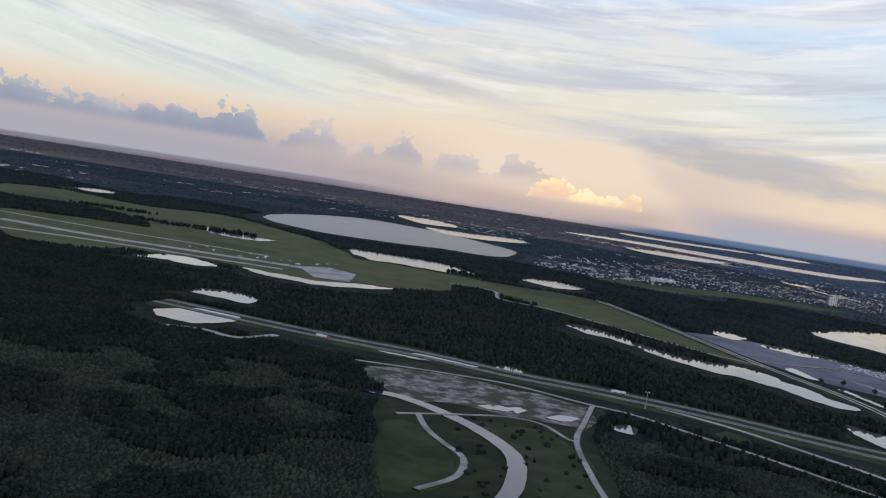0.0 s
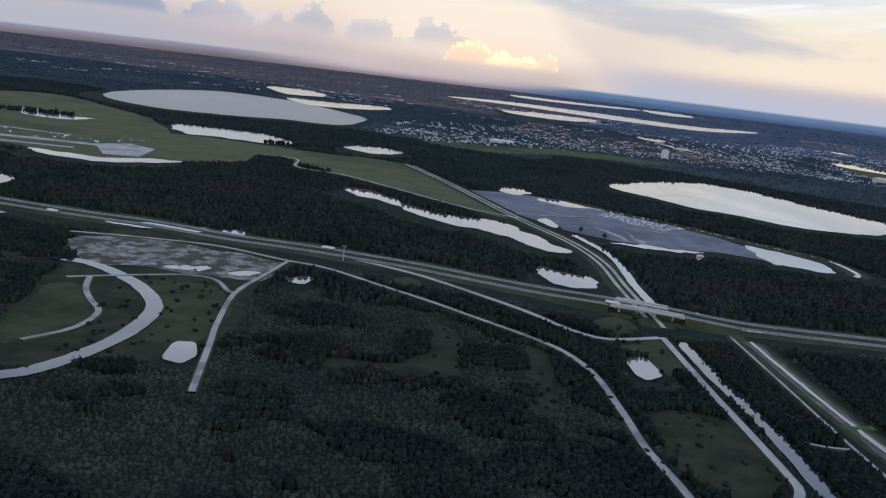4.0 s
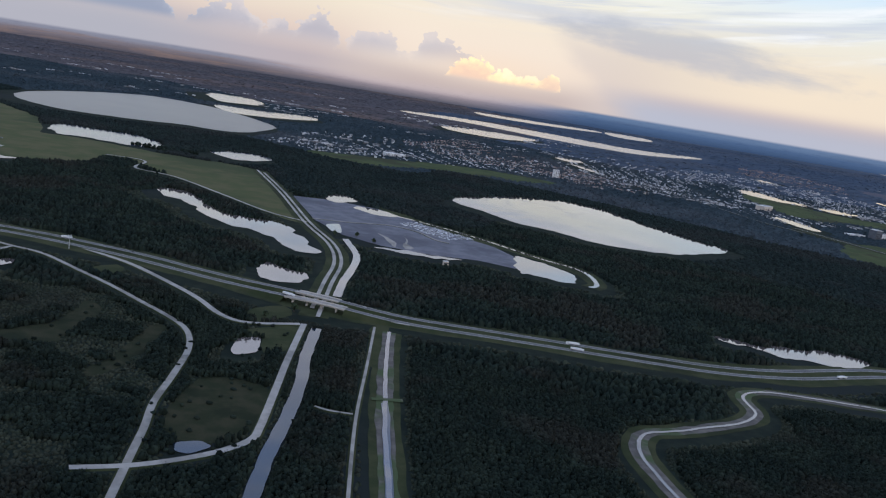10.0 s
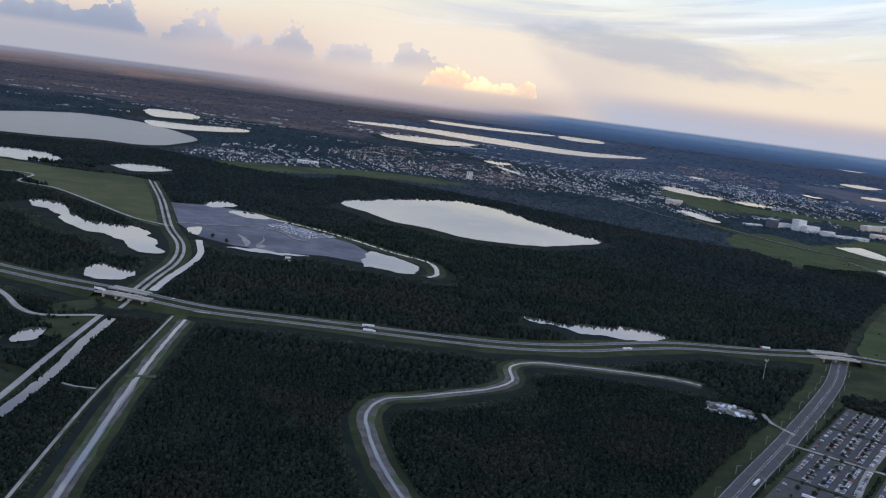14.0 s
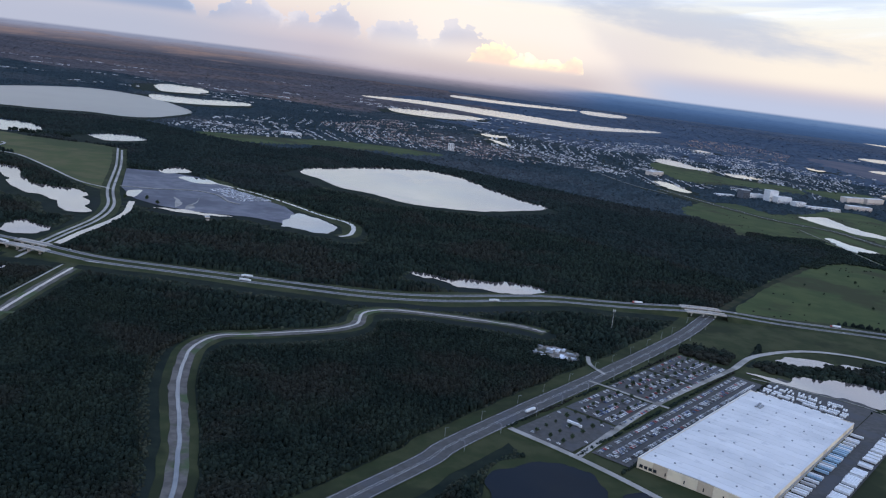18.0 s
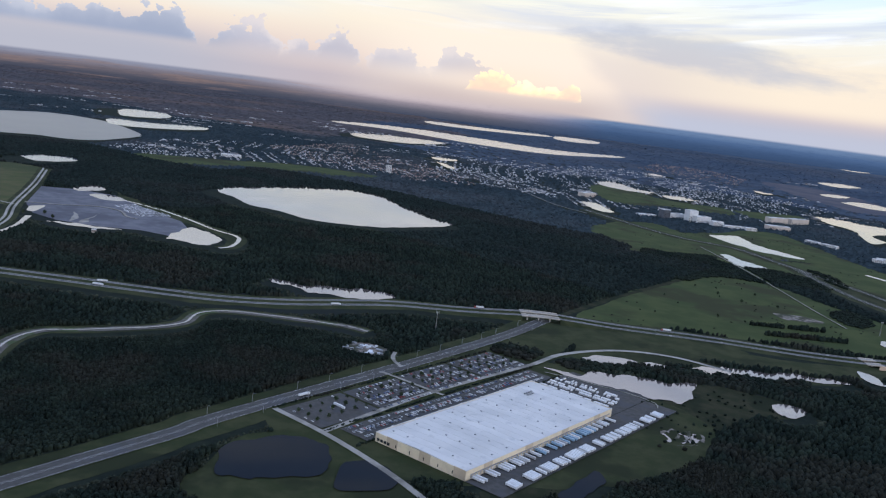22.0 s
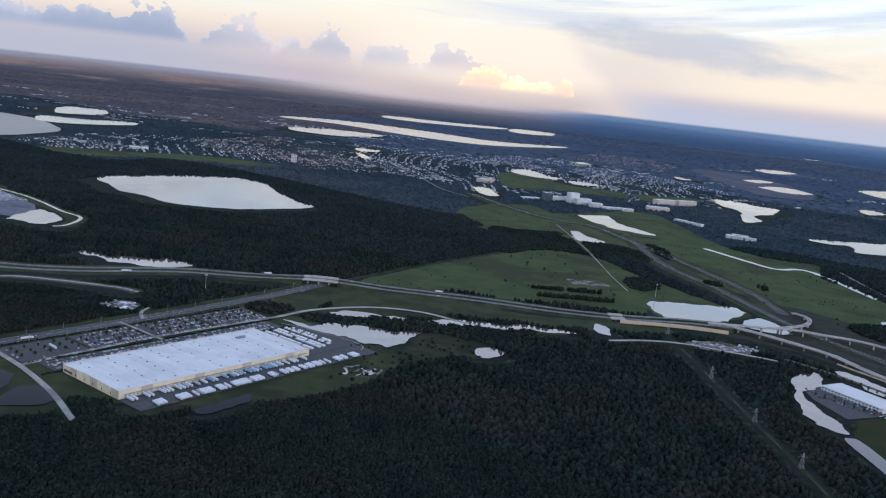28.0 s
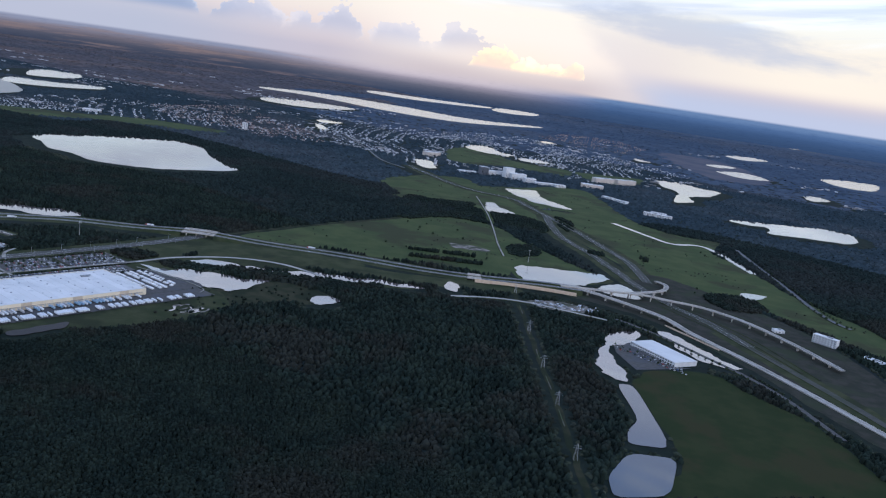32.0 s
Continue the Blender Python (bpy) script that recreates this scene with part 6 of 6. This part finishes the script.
for style, groups_ in enumerate(all_homes):
    homes = np.vstack(groups_)
    order = np.argsort(homes @ OFF + rng.normal(size=len(homes)) * 5)
    homes = homes[order]
    alone, rest = homes[:70], homes[70:]
    for x, y in alone:
        ob = new("house", single_wall)
        ob.matrix_basis = pose(x, y, 0, 0, 0, float(rng.uniform(0, 360))) @ Matrix.Diagonal((rng.uniform(1.7, 2.6), rng.uniform(1.3, 1.8), rng.uniform(1.1, 1.8), 1))
        part("roof", single_roof[style], ob, ("grey shingle", "terracotta tile")[style] + " hipped roof")
        tagged(ob, "pale stucco house with a " + ("grey", "terracotta")[style] + " roof in a suburb", "house", "suburban houses")
    n = len(rest)
    a, sx_, sy_, sz_ = rng.uniform(0, 6.28, n), rng.uniform(1.2, 2.3, n), rng.uniform(1.0, 1.6, n), rng.uniform(0.9, 1.6, n)
    x = HV_BASE[None, :, 0] * sx_[:, None]
    y = HV_BASE[None, :, 1] * sy_[:, None]
    c, s = np.cos(a)[:, None], np.sin(a)[:, None]
    v = np.stack([x * c - y * s + rest[:, 0, None], x * s + y * c + rest[:, 1, None], HV_BASE[None, :, 2] * sz_[:, None]], -1).reshape(-1, 3)
    f, slots = [], []
    for i in range(n):
        f += [tuple(10 * i + k for k in q) for q in HOUSE_WALL + HOUSE_ROOF]
        slots += [0] * 4 + [1] * 4
    tagged(new("suburb", mesh_of("suburb", v, f, [M_HOUSE[style], M_TILE[style]], slots)), ("pale houses with grey roofs", "houses with terracotta roofs")[style] + " in a suburb", "houses", kind="stuff")

# flat commercial roofs scattered over the far land
def sheds(label, p, wide, tall, mats):
    n = len(p)
    a, sx_, sy_, sz_ = rng.uniform(0, 3.14, n), rng.uniform(0.4, 1.8, n) ** 1.5 * wide, rng.uniform(0.4, 1.0, n) * wide, rng.uniform(0.6, 1.5, n) * tall
    x, y = HV_BASE[None, :8, 0] * sx_[:, None], HV_BASE[None, :8, 1] * sy_[:, None]
    c, s = np.cos(a)[:, None], np.sin(a)[:, None]
    v = np.stack([x * c - y * s + p[:, 0, None], x * s + y * c + p[:, 1, None], HV_BASE[None, :8, 2] * sz_[:, None]], -1).reshape(-1, 3)
    f = []
    for i in range(n):
        f += [tuple(8 * i + k for k in q) for q in HOUSE_WALL + [(4, 5, 6, 7)]]
    return tagged(new("far_buildings", mesh_of("far_buildings", v, f, mats)), label, "buildings", kind="stuff")


M_SHED = material("pale_sheds", (0.36, 0.35, 0.345), 0.7, (0.20, 0.195, 0.195), 0.05, spread=0.6, island=True)
far_places = []
for cx, cy, rx, ry, n in ((150, 2300, 420, 700, 150), (-600, 2000, 500, 600, 130), (-400, 3000, 700, 700, 160), (250, 1460, 120, 130, 40), (700, 2550, 300, 300, 120), (1300, 2200, 400, 500, 130), (1900, 1800, 500, 500, 30), (2100, 2600, 600, 500, 30), (600, 1900, 260, 300, 100), (1000, 1500, 220, 140, 60), (1250, 1450, 200, 160, 60), (1500, 1500, 260, 200, 60), (-900, 1700, 300, 300, 60), (330, 1420, 80, 60, 30)):
    # estates: each a few rows of roofs along one street grid
    q = []
    for _ in range(max(2, n // 14)):
        mid, a = rng.normal(size=2) * (rx / 2, ry / 2) + (cx, cy), rng.uniform(-0.5, 0.5)
        i, j = rng.integers(-4, 5, 12) * rng.uniform(13, 20), rng.integers(-1, 2, 12) * rng.uniform(14, 24)
        q.append(np.stack([mid[0] + i * math.cos(a) - j * math.sin(a), mid[1] + i * math.sin(a) + j * math.cos(a)], 1) + rng.normal(size=(12, 2)) * 2)
    q = np.vstack(q)
    far_places.append(q)
q = np.vstack(far_places)
free = np.ones(len(q), bool)
for line, _ in CLEAR:
    free &= ~inside(q, line)
sheds("pale flat-roofed buildings scattered far off", q[free], 4.5, 2.2, [M_SHED])


# ---- large buildings of the town ----
M_BLOCK = [material("white_facade", (0.66, 0.66, 0.65), 0.7, (0.56, 0.56, 0.56), 0.2), material("beige_facade", (0.56, 0.49, 0.42), 0.7, (0.48, 0.42, 0.36), 0.2), material("dark_facade", (0.07, 0.08, 0.10), 0.3, (0.10, 0.11, 0.13), 0.2)]


def block(x, y, lx, ly, height, turn, style, label, storeys=None, plant=True):
    """A town building: facade, roof with parapet, roof plant, and its windows storey by storey."""
    ob = new("building", slab("building", (lx, ly, height), M_BLOCK[style], 0.1))
    ob.matrix_basis = pose(x, y, 0, 0, 0, turn)
    tagged(ob, label, "building")
    bm = bmesh.new()
    box(bm, -lx / 2 - 0.15, lx / 2 + 0.15, -ly / 2 - 0.15, ly / 2 + 0.15, height + 0.01, height + 0.35)
    part("roof", done("roof", bm, M_ROOF, 0.05), ob)
    if plant:
        part("roof_plant", slab("roof_plant", (lx * 0.25, ly * 0.3, 0.9), M_GREY, 0.05), ob, "grey roof plant room", pose(lx * 0.15, 0, height + 0.34))
    storeys = storeys or max(1, int(height / 1.5))
    cols = max(3, int(lx / 2.6))
    pane = bpy.data.meshes.get("pane") or slab("pane", (1.5, 0.1, 0.75), M_DARK, 0.0)
    count = 0
    for s in range(storeys):
        for c in range(cols):
            for side in (-1, 1):
                if count < 70:
                    part("window", pane, ob, "", pose(-lx / 2 + (c + 0.5) * lx / cols, side * (ly / 2 + 0.02), 0.5 + s * height / storeys))
                    count += 1
    return ob


for x, y, lx, ly, h, turn, style, label in (
        (1020, 1408, 36, 16, 8, 40, 1, "beige five-storey building at the edge of town"),
        (1075, 1202, 34, 12, 3, 20, 0, "long low white flat-roofed building"),
        (1104, 1195, 14, 14, 15, 20, 2, "dark glass office tower in town"),
        (1128, 1215, 40, 12, 8, 20, 0, "white hospital wing with flat roof"),
        (1150, 1195, 18, 14, 19, 20, 0, "tall white hospital tower"),
        (1166, 1190, 30, 16, 11, 20, 0, "white hospital block with stepped roofs"),
        (1185, 1168, 22, 12, 8, 20, 0, "white clinic block with flat roof"),
        (1212, 1163, 36, 12, 4, 10, 0, "long low white flat-roofed building"),
        (1240, 1160, 20, 12, 4.5, 10, 0, "white glass-fronted building in town"),
        (1312, 1214, 40, 16, 7, 0, 1, "beige hospital block with flat roof"),
        (1360, 1325, 46, 14, 10, 24, 1, "long beige multi-storey hospital"),
        (1410, 1345, 46, 14, 10, 24, 1, "long beige multi-storey hospital wing"),
        (1310, 1080, 22, 10, 4, -50, 0, "white low office building"),
        (1326, 1055, 24, 10, 4, -50, 0, "white low office building"),
        (1345, 940, 26, 11, 5, -25, 0, "white curved-front school building"),
        (1362, 960, 24, 10, 4, -25, 0, "white low school building"),
        (1365, 928, 16, 10, 5, -25, 0, "white school hall with flat roof"),
        (1299, 281, 21, 6, 7, -52, 0, "white six-storey hotel beside the road"),
        (1268, 305, 9, 7, 2.2, 0, 0, "small white domed hall"),
        (1322, 243, 18, 8, 2.4, -58, 0, "long low white flat-roofed building"),
        (355, 1370, 34, 16, 5, 15, 0, "white flat-roofed terminal building"),
        (640, 1420, 10, 8, 14, 0, 0, "tall white control tower block"),
        (364, 549, 4, 3, 4, 10, 1, "small pale utility tower in the woods")):
    block(x, y, lx, ly, h, turn, style, label)
outlet = block(1129, 194, 47, 22, 3.3, -63.5, 0, "long white flat-roofed store beside ponds", plant=False)
for k in range(60):
    x, y = 1097 + 40 * (k % 20) / 20 + (k // 20) * -1.0, 205 - 46 * (k % 20) / 20 - (k // 20) * 4.2
    if rng.uniform() < 0.75:
        add_car(int(rng.integers(0, 6)), pose(x, y, 0.5, 0, 0, 30 + float(rng.uniform(-4, 4))), "cars at the white store", "car parked beside the white store")

# ---- traffic ----
for side_line, flip in ((side_a[:n_fine], 0), (side_a[n_fine:][::-1], 180)):
    lifted_line = np.array(lifted([tuple(q) for q in side_line], HUMPS))
    for i in range(9, n_fine - 4, 3):
        if rng.uniform() < 0.5:
            t = lifted_line[i + 1] - lifted_line[i]
            n = np.array((t[1], -t[0])) / np.linalg.norm(t[:2]) * float(rng.choice((-1.0, 1.0)))
            m = pose(lifted_line[i][0] + n[0], lifted_line[i][1] + n[1], lifted_line[i][2] + 0.76, 0, 0, math.degrees(math.atan2(t[1], t[0])) + flip)
            if rng.uniform() < 0.2:
                truck(m @ pose(0, 0, 0, 0, 0, 180))
            else:
                add_car(int(rng.integers(0, 4)), m, "cars on the highway", "car driving on the pale highway")
truck(pose(*(main_line[2] + (2.5, -2.0)), 0.7, 0, 0, 228))
truck(yard_pose(-52, -68, PAVED + 0.05, 90), "long white coach parked in the empty car park")
M_JUNK = material("pale_junk", (0.45, 0.46, 0.48), 0.7, (0.25, 0.26, 0.28), 0.3, spread=0.6, island=True)
gi, gj = np.meshgrid(np.arange(-40, 40, 1.5), np.arange(-36, 36, 3.4))
a = math.atan2(-50, 41)
p = np.stack([366 + gi.ravel() * math.cos(a) - gj.ravel() * math.sin(a), 697 + gi.ravel() * math.sin(a) + gj.ravel() * math.cos(a)], 1)
p = p[inside(p, np.array([(333, 714), (352, 733), (403, 684), (375, 660)], float)) & (rng.uniform(size=len(p)) < 0.82)] + rng.normal(size=(1, 2)) * 0.2
sheds("rows of pale stored crates and vehicles on the gravel lot", p, 0.75, 0.7, [M_JUNK])
q = np.stack([rng.uniform(602, 629, 26), rng.uniform(262, 286, 26)], 1)
sheds("pale junk and small sheds in a clearing", q, 1.3, 0.9, [M_JUNK])
q = np.stack([rng.uniform(1048, 1106, 60), rng.uniform(292, 312, 60)], 1)
sheds("machines and containers in a building yard", q, 1.0, 0.8, [M_JUNK])
q = np.stack([rng.uniform(-260, -60, 22), rng.uniform(845, 905, 22)], 1)
sheds("small pale airfield huts and lights", q, 1.2, 0.8, [M_JUNK])



# ---- the airliner's port wing and engine ----
M_NAVY = material("navy_paint", (0.0025, 0.012, 0.046), 0.08, (0.003, 0.014, 0.052), 0.5, ior=1.2)
M_LIP = material("bare_aluminium", (0.36, 0.37, 0.42), 0.42, (0.31, 0.32, 0.37), 1.2, metal=0.6)
M_INLET = material("inlet_lining", (0.055, 0.055, 0.06), 0.6, (0.07, 0.07, 0.075), 1.5)
M_WHITE = material("white_aircraft_paint", (0.40, 0.41, 0.46), 0.35, (0.36, 0.37, 0.42), 0.8)
M_SLAT = material("polished_slat", (0.52, 0.58, 0.68), 0.32, (0.46, 0.52, 0.62), 1.0, metal=0.5)
M_WINGGREY = material("grey_wing_paint", (0.33, 0.36, 0.42), 0.45, (0.28, 0.31, 0.37), 0.9, third=(0.24, 0.26, 0.30), third_scale=2.5, third_amount=(0.6, 0.72))
M_SEAM = material("dark_seam", (0.02, 0.02, 0.025), 0.7, (0.03, 0.03, 0.03), 2.0)


def spun(name, profile, mat, sides=72):
    """A body turned round the engine's axis, which points ahead: (distance behind the lip, radius)."""
    verts, faces = [], []
    for s, r in profile:
        verts += [(-s, r * math.cos(2 * math.pi * i / sides), r * math.sin(2 * math.pi * i / sides)) for i in range(sides)]
    for k in range(len(profile) - 1):
        for i in range(sides):
            j = (i + 1) % sides
            faces.append((k * sides + i, (k + 1) * sides + i, (k + 1) * sides + j, k * sides + j))
    return mesh_of(name, verts, faces, [mat], smooth=True)


def cowl_radius(s):
    return float(np.interp(s, (0.0, 0.03, 0.10, 0.25, 0.50, 0.90, 1.40, 2.00, 2.60, 3.20, 3.80, 4.60), (0.739, 0.800, 0.846, 0.905, 1.000, 1.118, 1.190, 1.204, 1.174, 1.104, 1.004, 0.80)))


plane = new("airliner")
plane.matrix_basis = pose(635.241, -291.797, 169.916, 0, -9.48, -26.76)
tagged(plane, "port wing and navy jet engine of an airliner in flight", "airliner")
engine = part("fan_cowl", spun("fan_cowl", [(s, cowl_radius(s)) for s in np.linspace(0.585, 1.448, 14)], M_NAVY), plane, "glossy navy blue engine cowl", Matrix.Translation((-1.58, 3.475, -2.423)))
lip = [(s, cowl_radius(s)) for s in (0.58, 0.4, 0.25, 0.16, 0.10, 0.06, 0.03, 0.01)] + [(0.0, 0.739), (0.015, 0.70), (0.06, 0.665), (0.14, 0.65), (0.22, 0.65)]
part("inlet_lip", spun("inlet_lip", lip[::-1], M_LIP), engine, "pale bare-metal inlet lip")
part("inlet_duct", spun("inlet_duct", [(0.95, 0.74), (0.7, 0.72), (0.45, 0.68), (0.225, 0.65)], M_INLET), engine, "dark inlet lining")
part("rear_cowl", spun("rear_cowl", [(s, cowl_radius(s) - 0.002) for s in np.linspace(1.468, 4.6, 26)], M_NAVY), engine, "navy blue rear cowl")
part("seam", spun("seam", [(1.446, cowl_radius(1.45) - 0.006), (1.470, cowl_radius(1.47) - 0.006)], M_SEAM), engine, "dark joint between cowls")
part("exhaust", spun("exhaust", [(4.6, 0.79), (4.9, 0.62), (5.3, 0.48), (5.3, 0.42)], M_INLET), engine)
bm = bmesh.new()
tube(bm, (-0.93, 0, 0), (-0.60, 0, 0), 0.20, 0.02, 20)
part("spinner", done("spinner", bm, M_INLET), engine)
blade = mesh_of("fan_blade", [(-0.92, -0.03, 0.18), (-0.84, 0.05, 0.18), (-0.80, 0.10, 0.72), (-0.94, -0.08, 0.72)], [(0, 1, 2, 3)], [M_GREY])
for k in range(24):
    part("fan_blade", blade, engine, "", Matrix.Rotation(k * 2 * math.pi / 24, 4, "X"))
stud = slab("rivet", (0.005, 0.005, 0.004), M_GREY)
for k in range(56):
    a = math.radians(40 + k * 2.6)
    r = cowl_radius(0.565)
    part("rivet", stud, engine, "", Matrix.Translation((-0.565, r * math.cos(a), r * math.sin(a))) @ Matrix.Rotation(a - math.pi / 2, 4, "X"))
latch = slab("latch", (0.085, 0.014, 0.005), M_GREY, 0.003)
for s, deg in ((1.56, 89), (1.58, 111)):
    a, r = math.radians(deg), cowl_radius(s) + 0.002
    part("latch", latch, engine, "small bare-metal latch", Matrix.Translation((-s, r * math.cos(a), r * math.sin(a))) @ Matrix.Rotation(a - math.pi / 2, 4, "X") @ (Matrix.Rotation(radians(90), 4, "Z") if s > 1.57 else Matrix.Identity(4)))


def hull(name, stations, mat, sides=20):
    """An oval body through stations of (x, y, z, half width, half height)."""
    verts, faces = [], []
    for x, y, z, hw, hh in stations:
        verts += [(x, y + hw * math.cos(2 * math.pi * i / sides), z + hh * math.sin(2 * math.pi * i / sides)) for i in range(sides)]
    for k in range(len(stations) - 1):
        for i in range(sides):
            j = (i + 1) % sides
            faces.append((k * sides + i, k * sides + j, (k + 1) * sides + j, (k + 1) * sides + i))
    faces.append(list(range(sides)))
    return mesh_of(name, verts, faces, [mat], smooth=True)


part("pylon", hull("pylon", [(-3.22, 3.40, -1.30, 0.02, 0.02), (-3.26, 3.40, -1.295, 0.10, 0.05), (-3.4, 3.40, -1.275, 0.17, 0.09), (-3.65, 3.42, -1.26, 0.22, 0.13), (-4.1, 3.43, -1.25, 0.26, 0.175), (-5.2, 3.44, -1.32, 0.30, 0.29), (-7.5, 3.46, -1.8, 0.32, 0.48), (-10.0, 3.46, -2.3, 0.20, 0.40)], M_WHITE), plane, "white rounded engine pylon fairing")


def wing_at(y):
    """Leading and trailing edge of the wing at a distance out from the cabin."""
    u = 15.4 - y
    return np.array((-13.23 + 0.52 * u, y, 1.14 - 0.301 * u)), np.array((-15.48 + 0.335 * u , y, 1.42 - 0.40 * u))


def wing_strip(name, c0, c1, mat, out=(1.6, 3.5, 5.5, 8.3, 10.2, 12.0, 13.8, 15.4), lift=0.0):
    """A spanwise strip of the wing between two shares of its chord, with upper and lower skin."""
    cs = np.linspace(c0, c1, 7)
    verts, faces = [], []
    for y in out:
        a, b = wing_at(y)
        chord = np.linalg.norm(b - a)
        t = 0.115 * chord
        up_skin = [a + (b - a) * c + np.array((0, 0, t * 2.4 * math.sqrt(max(c, 0)) * (1 - c) + lift)) * (0.55 if c < 0.02 else 0.62) for c in cs]
        low = [a + (b - a) * c - np.array((0, 0, t * 1.5 * math.sqrt(max(c, 0)) * (1 - c) + 0.01)) * 0.6 for c in cs[::-1]]
        verts += up_skin + low
    n = 14
    for k in range(len(out) - 1):
        for i in range(n):
            j = (i + 1) % n
            faces.append((k * n + i, k * n + j, (k + 1) * n + j, (k + 1) * n + i)[::-1])
    faces += [list(range(n)), list(range((len(out) - 1) * n, len(out) * n))[::-1]]
    me = mesh_of(name, verts, faces, [mat], smooth=False)
    return me


wing = part("wing_box", wing_strip("wing_box", 0.262, 0.60, M_WINGGREY), plane, "grey painted wing skin with worn panel lines")
for y0, y1 in ((1.6, 7.0), (7.03, 11.2), (11.23, 15.4)):
    part("slat", wing_strip("slat", 0.0, 0.255, M_SLAT, tuple(np.linspace(y0, y1, 6))), wing, "pale polished leading-edge slat")
for y0, y1 in ((1.6, 9.0), (9.03, 14.6)):
    part("flap", wing_strip("flap", 0.607, 1.0, M_WHITE, tuple(np.linspace(y0, y1, 6))), wing, "white trailing-edge flap")
part("wing_tip", wing_strip("wing_tip", 0.607, 1.0, M_WINGGREY, (14.63, 14.9, 15.2, 15.4)), wing)


def winglet_mesh(name, shares, mat):
    """The upswept wing tip: stations of (leading x, trailing x, y, z)."""
    st = [(-13.23, -15.48, 15.4, 1.14, 1.42), (-13.40, -15.46, 15.62, 1.24, 1.46), (-13.72, -15.46, 15.74, 1.50, 1.58), (-14.15, -15.52, 15.80, 2.05, 2.05), (-14.62, -15.66, 15.84, 2.72, 2.72), (-15.12, -15.86, 15.90, 3.60, 3.60), (-15.40, -15.98, 15.94, 4.05, 4.05)]
    verts, faces = [], []
    n = 8
    for x0, x1, y, z0, z1 in st:
        for side in (1, -1):
            order = shares if side > 0 else shares[::-1]
            for c in order:
                thick = 0.30 * math.sqrt(max(c, 0.0)) * (1 - c) * (x0 - x1) * 0.30 + 0.004
                verts.append((x0 + (x1 - x0) * c, y - side * thick, z0 + (z1 - z0) * c + (side * thick if z0 < 1.3 else 0)))
    m = 2 * len(shares)
    for k in range(len(st) - 1):
        for i in range(m):
            j = (i + 1) % m
            faces.append((k * m + i, k * m + j, (k + 1) * m + j, (k + 1) * m + i))
    faces.append(list(range((len(st) - 1) * m, len(st) * m)))
    return mesh_of(name, verts, faces, [mat], smooth=False)


winglet = part("winglet", winglet_mesh("winglet", [0.17, 0.35, 0.6, 0.85, 1.0], M_NAVY), plane, "navy blue upswept winglet")
part("leading_edge", winglet_mesh("leading_edge", [0.0, 0.02, 0.07, 0.12, 0.165], M_LIP), winglet, "bare-metal winglet leading edge")
bm = bmesh.new()
tube(bm, (-15.45, 14.7, 1.15), (-15.85, 14.75, 1.16), 0.04, 0.02)
part("tail_light", done("tail_light", bm, M_GREY), wing)
